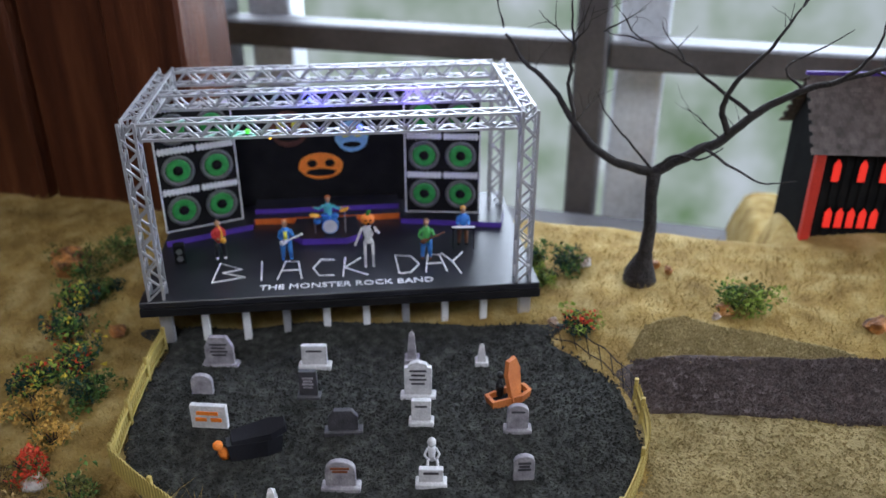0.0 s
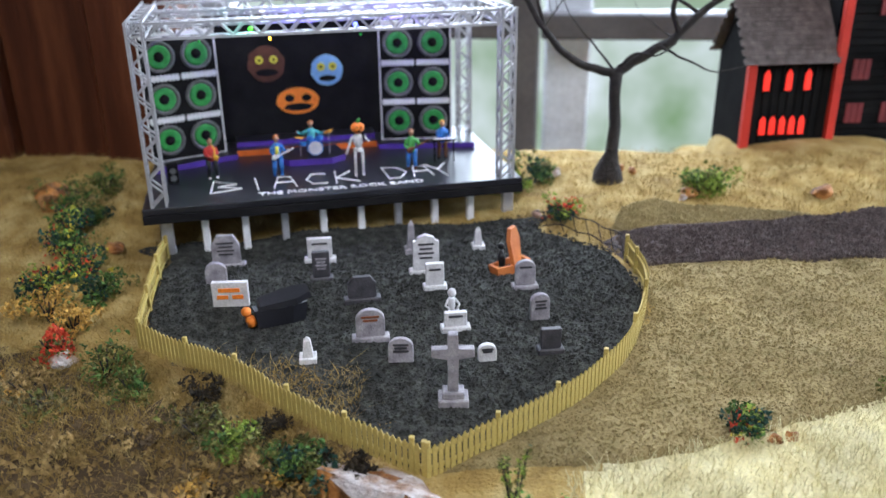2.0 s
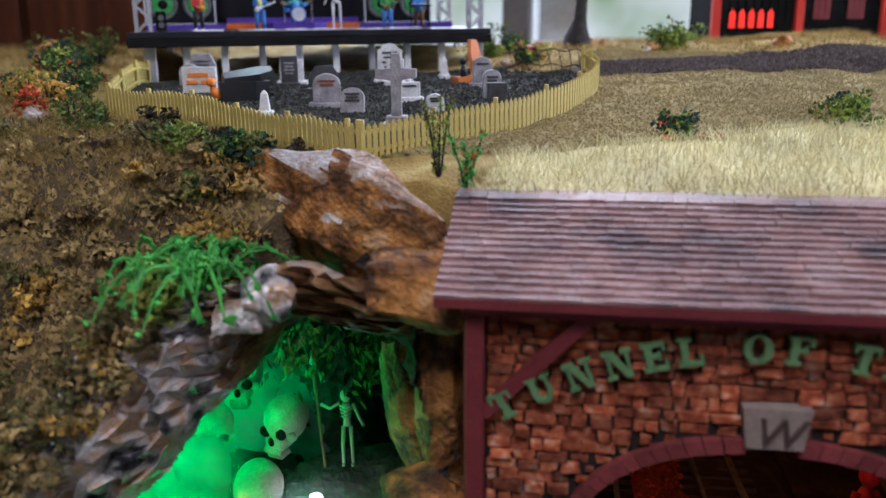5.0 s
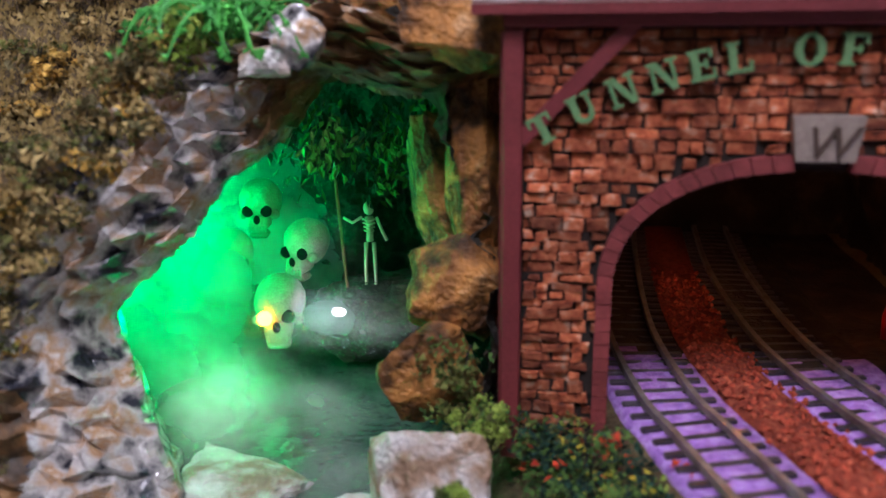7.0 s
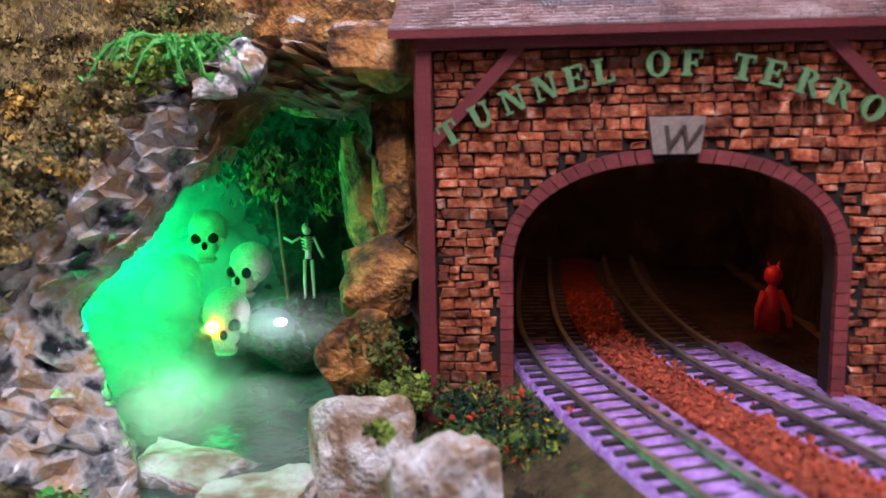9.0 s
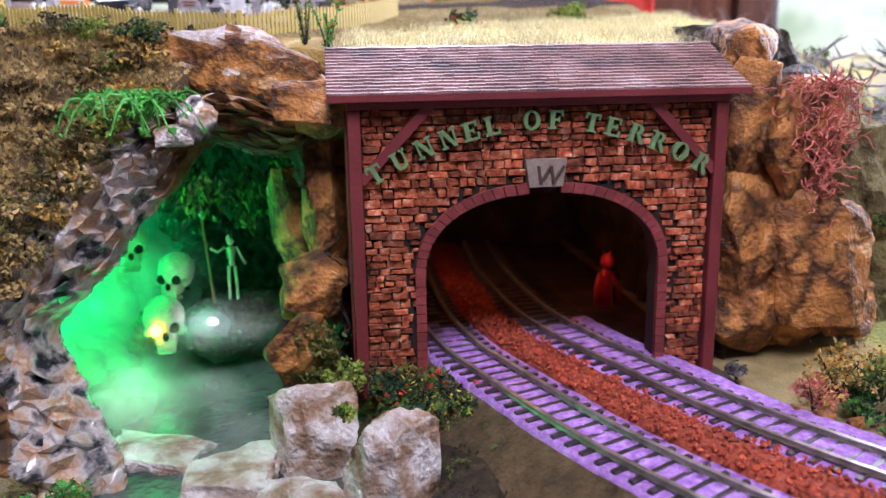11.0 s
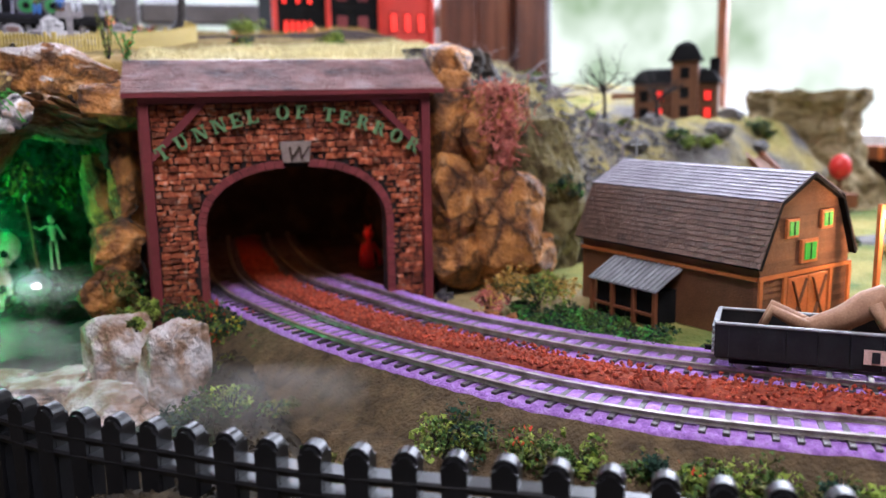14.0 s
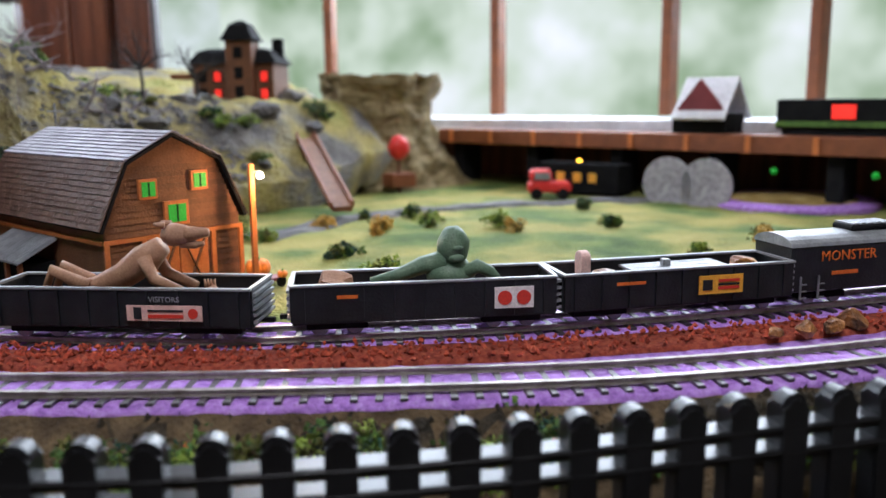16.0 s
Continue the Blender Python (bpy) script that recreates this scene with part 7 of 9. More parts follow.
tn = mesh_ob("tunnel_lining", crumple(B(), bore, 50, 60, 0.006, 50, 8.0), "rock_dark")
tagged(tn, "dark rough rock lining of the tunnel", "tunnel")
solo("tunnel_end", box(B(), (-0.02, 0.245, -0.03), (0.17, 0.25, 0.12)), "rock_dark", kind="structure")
bm = B()
tube(bm, [mm(0, 0, 0), mm(0, 0.5, 8), mm(0, 0, 15), mm(0, -0.5, 20)], [0.0045, 0.0040, 0.0034, 0.0016], 9)
ball(bm, mm(0, -1, 24), 0.0040, 2, (0.9, 1, 1.1))
for s in (-1, 1):
    tube(bm, [mm(s * 3.2, 0, 17), mm(s * 6.5, -2, 10), mm(s * 7, -3.5, 2)], [0.0016, 0.0013, 0.0012], 7)
    tube(bm, [mm(s * 1.2, -0.5, 26.5), mm(s * 2.6, -1, 30)], [0.0010, 0.0002], 6)
dv = tagged(mesh_ob("devil_figurine", bm, "red_plastic", True), "glossy red horned figurine inside the tunnel", "figurine")
dv.matrix_world = pose(0.1290, 0.082, -0.006, 0, 0, 10) @ Matrix.Scale(0.95, 4)
# small unseen lamp added to bring out the red figurine
bulb("tunnel_led_red", (0.1230, 0.062, 0.030), 0.0022, (1.0, 0.25, 0.15))

# ---- rock face right of the portal ----


def cliff_fn(u, v):
    x = 0.146 + 0.130 * u
    top = 0.130 - 0.115 * smooth(0.35, 1.0, u)
    z = -0.014 + (top + 0.014) * v
    y = 0.037 - 0.020 * math.sin(math.pi * v) * (1 - 0.4 * u) + 0.020 * v + 0.012 * u
    return Vector((x, y, z)), Vector((0.15, -1, 0.25)).normalized()


# near-black colour stands in for the shade in the gaps between stones
tagged(mesh_ob("cliff", foil(B(), cliff_fn, 150, 120, 0.0060, 42, 21.0), "rock_dark"), "fissured cliff backing beside the portal, blackened for shade between the stones", "cliff")
for i, (x, y, z, sx, sy, sz, m, lab) in enumerate([
        (0.1720, 0.030, 0.118, 0.0120, 0.014, 0.0150, "rock_warm", "peaked brown rock above the portal corner"), (0.1640, 0.014, 0.085, 0.0130, 0.012, 0.026, "rock_warm", "orange rock beside the portal"), (0.1900, 0.012, 0.080, 0.0190, 0.014, 0.024, "rock_warm", "orange-brown cliff rock under red moss"), (0.1680, 0.008, 0.040, 0.0150, 0.012, 0.027, "rock_warm", "cracked orange-brown cliff rock slab"), (0.1980, 0.006, 0.036, 0.0230, 0.014, 0.025, "rock_warm", "broad orange-brown cliff rock"),
        (0.1720, 0.010, 0.010, 0.0150, 0.012, 0.0160, "rock_warm", "brown rock at the cliff foot"), (0.2150, 0.008, 0.008, 0.0130, 0.011, 0.0110, "rock_warm", "golden-brown rock at the cliff foot"), (0.2200, 0.026, 0.060, 0.0190, 0.016, 0.026, "mossy_rock", "brown mossy rock on the cliff shoulder"), (0.2350, 0.030, 0.030, 0.0190, 0.015, 0.026, "mossy_rock", "brown lichen-covered cliff rock"), (0.1950, 0.010, 0.006, 0.0120, 0.010, 0.0100, "rock_warm", "brown rock at the cliff foot"), (0.2050, 0.040, 0.090, 0.0180, 0.016, 0.018, "rock_grey", "grey rock on the hill shoulder"), (0.2400, 0.036, 0.004, 0.0150, 0.012, 0.016, "mossy_rock", "brown mossy rock behind the barn")]):
    crag((x - 0.004, y + 0.002, z), (sx * 1.16, sy * 1.08, sz * 1.10), 120 + i, m, lab, -14 + 9 * (i % 4))
t = thing("red_moss", pose(0.190, 0.002, 0.088), "tangled pinkish-red moss on the cliff", "moss")
rnd = random.Random(77)
bm = B()
for k in range(420):
    p = Vector((rnd.gauss(-0.002, 0.0085), rnd.gauss(-0.003, 0.004), min(0.018, rnd.gauss(-0.002, 0.015))))
    p.x *= 1 if p.z > -0.008 else 0.55
    pts = [p]
    d = Vector((rnd.gauss(0, 1), rnd.gauss(0, 1), rnd.gauss(0, 1))).normalized()
    for q in range(4):
        d = (d + Vector((rnd.gauss(0, 0.6), rnd.gauss(0, 0.6), rnd.gauss(0, 0.6)))).normalized()
        pts.append(pts[-1] + d * 0.0022)
    tube(bm, pts, 0.00032, 4, False)
part("tangle", bm, "pink_moss", t)
for i, (x, y, z, r, mix, lab) in enumerate([(0.1600, -0.056, -0.004, 0.0085, [("pink_moss", 1.0), ("leaf_gold", 0.4)], "pink lichen clump by the track"), (0.1740, -0.048, -0.002, 0.0125, GOLD, "golden lichen clump by the track"), (0.1880, -0.054, -0.003, 0.0105, LIME, "lime moss clump by the track"), (0.2000, -0.046, -0.003, 0.0105, GOLD, "golden lichen clump by the track"),
                                          (0.2300, 0.012, 0.045, 0.0070, GREENS, "dark moss on the cliff"), (0.2420, 0.018, 0.042, 0.0060, [("leaf_dark", 1), ("leaf_fern", 0.3)], "dark moss on the cliff"), (0.1480, -0.022, -0.005, 0.0040, [("rock_grey", 0.8)], "grey gravel heap by the portal post")]):
    bush(x, y, z, r, mix, lab, 300 + i)
for i, (x, y, s) in enumerate([(0.1580, -0.066, 0.0050), (0.1660, -0.072, 0.0045), (0.1520, -0.058, 0.0040)]):
    boulder("rock", (x, y, -0.004), (s, s * 0.8, s * 0.7), 140 + i, "rock_warm", "pinkish round stone by the track", i * 50, 0, 3)
rnd = random.Random(88)
placed = 0
while placed < 34:
    x, y = rnd.uniform(0.172, 0.262), rnd.uniform(-0.165, -0.045)
    near = min((q - Vector((x, y, 0))).length for q in LINE2)
    if near < 0.021 or near > 0.062 or y > -0.040 - 0.15 * (x - 0.17) or (x > 0.222 and y > -0.140 + 0.27 * (x - 0.24)):
        continue
    bush(x, y, -0.011, rnd.uniform(0.007, 0.010), [("leaf_green", 0.9), ("leaf_fern", 0.3), ("leaf_dark", 0.5)], "low green ground moss before the barn", 330 + placed, 0.0008, 0.32, 340)
    placed += 1


# ---- dry-ice mist over the pool, loose soil beside the track ----
mm_ = bpy.data.materials.new("mist")
mm_.use_nodes = True
nt = mm_.node_tree
nt.nodes.remove(nt.nodes["Principled BSDF"])
tr, df, tl, mx, mx2 = (nt.nodes.new("ShaderNodeBsdfTransparent"), nt.nodes.new("ShaderNodeBsdfDiffuse"), nt.nodes.new("ShaderNodeBsdfTranslucent"), nt.nodes.new("ShaderNodeMixShader"), nt.nodes.new("ShaderNodeMixShader"))
df.inputs["Color"].default_value = (0.85, 0.85, 0.85, 1)
tl.inputs["Color"].default_value = (0.85, 0.85, 0.85, 1)
tcm, nm, rm = nt.nodes.new("ShaderNodeTexCoord"), nt.nodes.new("ShaderNodeTexNoise"), nt.nodes.new("ShaderNodeMapRange")
nm.inputs["Scale"].default_value, nm.inputs["Detail"].default_value = 26.0, 4.0
rm.inputs["From Min"].default_value, rm.inputs["From Max"].default_value = 0.30, 0.75
rm.inputs["To Min"].default_value, rm.inputs["To Max"].default_value = 0.0, 0.34
nt.links.new(tcm.outputs["Object"], nm.inputs["Vector"])
nt.links.new(nm.outputs["Fac"], rm.inputs["Value"])
mx.inputs[0].default_value = 0.5
nt.links.new(df.outputs[0], mx.inputs[1])
nt.links.new(tl.outputs[0], mx.inputs[2])
nt.links.new(rm.outputs["Result"], mx2.inputs[0])
nt.links.new(tr.outputs[0], mx2.inputs[1])
nt.links.new(mx.outputs[0], mx2.inputs[2])
nt.links.new(mx2.outputs[0], nt.nodes["Material Output"].inputs["Surface"])
M["mist"] = mm_
at_ = nt.nodes.new("ShaderNodeAttribute")
at_.attribute_name = "veil_depth"
mu_ = nt.nodes.new("ShaderNodeMath")
mu_.operation = "MULTIPLY"
nt.links.new(rm.outputs["Result"], mu_.inputs[0])
nt.links.new(at_.outputs["Fac"], mu_.inputs[1])
nt.links.new(mu_.outputs[0], mx2.inputs[0])
verts, faces, dens = [], [], []


def veil(c, w, h, lean, d):
    """One veil of mist, bellied, thinning out to its edge."""
    n0, n = len(verts), 16
    for i in range(n + 1):
        for j in range(n + 1):
            a, b = 2 * i / n - 1, 2 * j / n - 1
            r = math.hypot(a, b)
            y = -0.010 * max(0, 1 - r * r) + 0.003 * noise.noise(Vector((a * 2, b * 2, c[0] * 90)))
            verts.append((c[0] + w * a, c[1] + y * math.cos(lean) + h * b * math.sin(lean), c[2] + h * b * math.cos(lean) - y * math.sin(lean)))
            dens.append(d * max(0, 1 - r * r) ** 2.0)
    for i in range(n):
        for j in range(n):
            q = n0 + i * (n + 1) + j
            faces.append((q, q + n + 1, q + n + 2, q + 1))


for x, y, z, w, h_, lean, d in ((-0.140, 0.128, 0.012, 0.075, 0.066, 0.05, 9.0), (-0.118, 0.118, 0.000, 0.060, 0.046, 0.1, 8.0), (-0.150, 0.085, 0.006, 0.045, 0.055, 0.0, 8.0), (-0.128, 0.078, 0.002, 0.038, 0.036, 0.1, 5.0), (-0.108, 0.052, -0.012, 0.034, 0.028, 0.2, 4.0), (-0.118, 0.040, -0.008, 0.030, 0.034, 0.1, 5.0), (-0.098, 0.040, -0.018, 0.036, 0.020, 0.5, 3.4), (-0.086, 0.030, -0.021, 0.036, 0.018, 0.7, 2.4), (-0.090, 0.012, -0.023, 0.030, 0.018, 0.9, 1.6), (-0.108, 0.070, 0.012, 0.024, 0.024, 0.1, 2.2), (-0.098, 0.026, -0.018, 0.026, 0.018, 0.4, 3.0),
                                (-0.060, 0.056, 0.004, 0.022, 0.013, 0.2, 3.0), (-0.046, 0.050, 0.001, 0.022, 0.010, 0.3, 1.8), (-0.068, 0.050, 0.000, 0.018, 0.011, 0.3, 1.6), (-0.066, 0.026, -0.020, 0.030, 0.016, 0.8, 1.6), (-0.070, 0.000, -0.025, 0.034, 0.022, 1.1, 1.2), (-0.045, -0.010, -0.024, 0.030, 0.020, 1.1, 0.9), (-0.060, -0.040, -0.024, 0.036, 0.022, 1.2, 0.7), (-0.020, -0.080, -0.014, 0.040, 0.022, 1.1, 0.7), (-0.060, -0.090, -0.012, 0.040, 0.022, 1.1, 0.8), (0.045, -0.130, -0.012, 0.050, 0.022, 1.1, 1.3), (0.0, -0.112, -0.012, 0.050, 0.022, 1.1, 1.2)):
    veil((x, y, z), w, h_, lean, d)
me = bpy.data.meshes.new("mist")
me.from_pydata(verts, [], faces)
me.materials.append(mm_)
me.attributes.new("veil_depth", "FLOAT", "POINT").data.foreach_set("value", dens)
me.polygons.foreach_set("use_smooth", [True] * len(me.polygons))
tagged(new("mist", me), "thin white dry-ice mist drifting over the pool", "mist", kind="stuff")
verts, faces = [], []
rnd = random.Random(45)
for _ in range(15000):
    x, y = rnd.uniform(-0.03, 0.50), rnd.uniform(-0.42, -0.03)
    if x > 0.12 and y > front_line(x) - 0.012:
        continue
    z = lower_z(x, y)
    r = rnd.uniform(0.0005, 0.0018)
    n0 = len(verts)
    for k in range(3):
        a = 2.1 * k + rnd.uniform(-0.5, 0.5)
        verts.append((x + math.cos(a) * r, y + math.sin(a) * r, z - 0.3 * r))
    verts.append((x, y, z + r))
    faces += [(n0, n0 + 1, n0 + 3), (n0 + 1, n0 + 2, n0 + 3), (n0 + 2, n0, n0 + 3)]
me = bpy.data.meshes.new("soil_crumbs")
me.from_pydata(verts, [], faces)
me.materials.append(M["dark_soil"])
tagged(new("soil_crumbs", me), "loose brown soil crumbs beside the track", "ground cover", kind="stuff")
verts, faces = [], []
for _ in range(16000):
    x, y = rnd.uniform(-0.26, -0.055), rnd.uniform(-0.09, 0.085)
    if y < front_y(x) + 0.001 or y > 0.085 + 0.25 * min(0, x + 0.09):
        continue
    z, r = upper_z(x, y), rnd.uniform(0.0006, 0.0017)
    n0 = len(verts)
    for k in range(3):
        a = 2.1 * k + rnd.uniform(-0.5, 0.5)
        verts.append((x + math.cos(a) * r, y + math.sin(a) * r, z - 0.4 * r))
    verts.append((x + rnd.uniform(-0.5, 0.5) * r, y - 0.4 * r, z + r))
    faces += [(n0, n0 + 1, n0 + 3), (n0 + 1, n0 + 2, n0 + 3), (n0 + 2, n0, n0 + 3)]
me = bpy.data.meshes.new("bank_soil")
me.from_pydata(verts, [], faces)
me.materials.append(M["bank_crumb"])
tagged(new("bank_soil", me), "crumbly brown soil and peat on the bank", "ground cover", kind="stuff")

# ---- gambrel barn ----
barn = thing("barn", pose(0.2775, -0.1400, -0.0045, 0, 0, 15.5), "brown wooden gambrel barn with orange trim and green windows", "barn")
BL = 0.108
part("wall_front", prism(B(), [(-0.032, 0), (0.032, 0), (0.032, 0.032), (0.0205, 0.0585), (0, 0.0692), (-0.0205, 0.0585), (-0.032, 0.032)], 0.0, 0.002), "barn_wood", barn)
part("wall_back", prism(B(), [(-0.032, 0), (0.032, 0), (0.032, 0.032), (0.0205, 0.0585), (0, 0.0692), (-0.0205, 0.0585), (-0.032, 0.032)], BL - 0.002, BL), "barn_wood", barn)
for x in (-0.032, 0.030):
    part("wall_side", box(B(), (x, 0.002, 0), (x + 0.002, BL - 0.002, 0.036)), "barn_wood", barn)
# lap siding on the gable
for k in range(26):
    z = 0.0005 + k * 0.0026
    w = 0.0318 if z < 0.032 else 0.0318 - (z - 0.032) * 0.43 if z < 0.0585 else 0.0203 - (z - 0.0585) * 1.66
    if w < 0.002:
        break
    bm = B()
    box(bm, (-w, -0.0007, z), (w, 0.0, z + 0.0023))
    for v in bm.verts:
        if v.co.z > z + 0.001 and v.co.y < -0.0002:
            v.co.y = -0.0002
    part("siding_board", bm, "barn_wood", barn)


def slope(p0, p1, name, mat_name, rows, y0, y1, tile):
    """A roof slope from p0 (low) to p1 (high) in x, z with overlapping shingle rows."""
    bm = B()
    r = random.Random(int(abs(p0[0]) * 1e5))
    a, b = Vector((p0[0], 0, p0[1])), Vector((p1[0], 0, p1[1]))
    d = (b - a)
    n = Vector((-d.z, 0, d.x)).normalized()
    if n.z < 0:
        n = -n
    for i in range(rows):
        q0, q1 = a + d * (i / rows), a + d * ((i + 1.1) / rows)
        y = y0 + (0 if i % 2 else -tile / 2)
        while y < y1:
            ya, yb = max(y, y0) + 0.00006, min(y + tile, y1) - 0.00006
            if yb > ya:
                th = 0.0007 + r.uniform(-0.0001, 0.0001)
                vs = [bm.verts.new(v) for v in ((q0.x, ya, q0.z), (q0.x, yb, q0.z), (q1.x, yb, q1.z), (q1.x, ya, q1.z))]
                up = [bm.verts.new(v.co + n * (th if k < 2 else 0.0002)) for k, v in enumerate(vs)]
                bm.faces.new(up)
                for k in range(4):
                    bm.faces.new((vs[k], vs[(k + 1) % 4], up[(k + 1) % 4], up[k]))
            y += tile
    return tagged(part(name, bm, mat_name, barn), kind="stuff")


for s in (-1, 1):
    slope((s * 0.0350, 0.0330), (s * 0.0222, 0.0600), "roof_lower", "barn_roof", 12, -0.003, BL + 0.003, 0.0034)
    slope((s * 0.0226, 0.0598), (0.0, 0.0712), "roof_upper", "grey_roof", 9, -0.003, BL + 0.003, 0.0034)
    part("roof_deck", prism(B(), [(s * 0.0346, 0.0325), (s * 0.0220, 0.0592), (0, 0.0704), (0, 0.0692), (s * 0.0212, 0.0584), (s * 0.0336, 0.0320)], -0.003, BL + 0.003), "black_matt", barn)
part("trim_band", box(B(), (-0.0330, -0.0016, 0.0270), (0.0330, -0.0007, 0.0288)), "orange_wood", barn)
part("trim_band", box(B(), (-0.0336, 0.0, 0.0270), (-0.0321, BL, 0.0286)), "orange_wood", barn)
for x in (-0.0328, -0.0165, 0.0165, 0.0310):
    part("corner_board", box(B(), (x, -0.0018, 0), (x + 0.0020, -0.0007, 0.0270)), "orange_wood", barn)


def barn_window(x, z, w, h):
    wn_ = part("window", box(B(), (x - w, -0.0022, z - h), (x + w, -0.0007, z + h), bevel=0.0002), "orange_wood", barn, "orange framed window")
    part("pane", box(B(), (x - w * 0.72, -0.0026, z - h * 0.72), (x + w * 0.72, -0.0023, z + h * 0.72)), "glow_green", wn_, "pane lit green from inside")
    part("glazing_bar", box(B(), (x - 0.0003, -0.0029, z - h * 0.7), (x + 0.0003, -0.0027, z + h * 0.7)), "black_matt", wn_)


barn_window(-0.0125, 0.0480, 0.0042, 0.0042)
barn_window(0.0118, 0.0500, 0.0042, 0.0042)
barn_window(0.0000, 0.0370, 0.0058, 0.0052)
for x0 in (-0.0140, 0.0003):
    d = part("door", box(B(), (x0, -0.0022, 0.0), (x0 + 0.0138, -0.0008, 0.0262), bevel=0.0003), "orange_wood", barn, "orange boarded door")
    part("door_brace", bar(B(), (x0 + 0.0015, -0.0026, 0.001), (x0 + 0.0122, -0.0026, 0.0250), 0.0012, 0.0008), "barn_wood", d)
    part("door_brace", bar(B(), (x0 + 0.0122, -0.0032, 0.001), (x0 + 0.0015, -0.0032, 0.0250), 0.0012, 0.0004), "barn_wood", d)
# lean-to on the long side
part("porch_roof", prism(B(), [(-0.0325, 0.0262), (-0.0500, 0.0175), (-0.0500, 0.0168), (-0.0325, 0.0254)], 0.040, 0.084), "steel_grey", barn, "grey corrugated lean-to roof")
for k in range(14):
    y = 0.0415 + k * 0.0031
    part("porch_rib", bar(B(), (-0.0330, y, 0.0266), (-0.0502, y, 0.0180), 0.0008), "steel_grey", barn)
for y in (0.041, 0.054, 0.068, 0.082):
    part("porch_post", box(B(), (-0.0492, y, 0.0), (-0.0474, y + 0.0018, 0.0172)), "brown_trim", barn)
part("porch_wall", box(B(), (-0.0470, 0.043, 0.0), (-0.0330, 0.081, 0.0160)), "house_black", barn)
part("porch_rail", box(B(), (-0.0490, 0.042, 0.0050), (-0.0478, 0.082, 0.0062)), "brown_trim", barn)
# weather cross on the ridge
vane = part("vane", box(B(), (-0.0004, BL - 0.006, 0.0728), (0.0004, BL - 0.0052, 0.0830)), "steel_grey", barn, "small grey weather vane")
part("vane_arm", box(B(), (-0.0040, BL - 0.0059, 0.0788), (0.0040, BL - 0.0053, 0.0795)), "steel_grey", vane)


def pumpkin(x, y, z, r, seed):
    t = thing("pumpkin", pose(x, y, z, 0, 0, seed * 40), "ribbed orange pumpkin with a green stalk", "pumpkin", "pumpkins by the barn door")
    bm = B()
    for k in range(7):
        a = 2 * math.pi * k / 7
        ball(bm, (0.5 * r * math.cos(a), 0.5 * r * math.sin(a), 0.75 * r), r * 0.62, 2, (0.9, 0.9, 1.15))
    part("flesh", bm, "bright_orange", t, smooth=True)
    part("stalk", tube(B(), [(0, 0, 1.3 * r), (0.1 * r, 0, 1.6 * r), (0.4 * r, 0, 1.8 * r)], [0.22 * r, 0.16 * r, 0.12 * r], 6), "leaf_fern", t)
    return t


for i, (x, y, r) in enumerate([(0.2690, -0.1640, 0.0060), (0.2600, -0.1720, 0.0024), (0.2665, -0.1745, 0.0026), (0.2735, -0.1735, 0.0028), (0.2790, -0.1690, 0.0030), (0.2835, -0.1660, 0.0028), (0.3180, -0.1420, 0.0056), (0.3265, -0.1500, 0.0022)]):
    pumpkin(x - 0.004, y + 0.004, -0.0055 if i < 6 else -0.0005, r, i)
cart = thing("cart", pose(0.3150, -0.1410, -0.0055, 0, 0, 15), "small dark red farm cart carrying pumpkins", "cart")
part("bed", box(B(), (-0.010, -0.004, 0.0030), (0.010, 0.004, 0.0046), bevel=0.0003), "red_paint", cart)
for x in (-0.0065, 0.0070):
    for y in (-0.0050, 0.0042):
        bm = lathe(B(), [(0.0024, 0), (0.0026, 0.0002), (0.0026, 0.0008), (0.0024, 0.001)], n=12)
        bm.transform(pose(x, y + 0.001, 0.0026, 90, 0, 0))
        part("wheel", bm, "black_matt", cart)
# timber lamp post
lp = thing("lamp_post", pose(0.3090, -0.1485, -0.0060), "orange-lit timber lamp post with a bright bulb", "lamp post")
part("pole", box(B(), (-0.0012, -0.0012, 0), (0.0012, 0.0012, 0.0580), bevel=0.0003), "orange_wood", lp)
part("arm", bar(B(), (0, 0, 0.0545), (0.0035, -0.001, 0.0545), 0.0008), "steel_grey", lp)
part("bulb", ball(B(), (0.0036, -0.001, 0.0528), 0.0017, 2), "glow_white", lp, "glowing white bulb")
bulb("lamp_post_bulb", (0.3140, -0.1570, 0.0440), 0.090, (1.0, 0.58, 0.26), 0.002)

# ---- haunted mansion on the hill ----
MZ = 0.077
man = thing("mansion", pose(0.448, 0.225, MZ, 0, 0, -38) @ Matrix.Diagonal((1.10, 1.10, 0.92, 1)), "brown timber mansion with dark mansard roofs and red-lit windows", "mansion")
part("body", box(B(), (-0.034, -0.020, -0.01), (0.030, 0.026, 0.036), bevel=0.0004), "barn_wood", man)
part("tower", box(B(), (-0.004, -0.030, -0.01), (0.016, -0.008, 0.056), bevel=0.0004), "barn_wood", man)


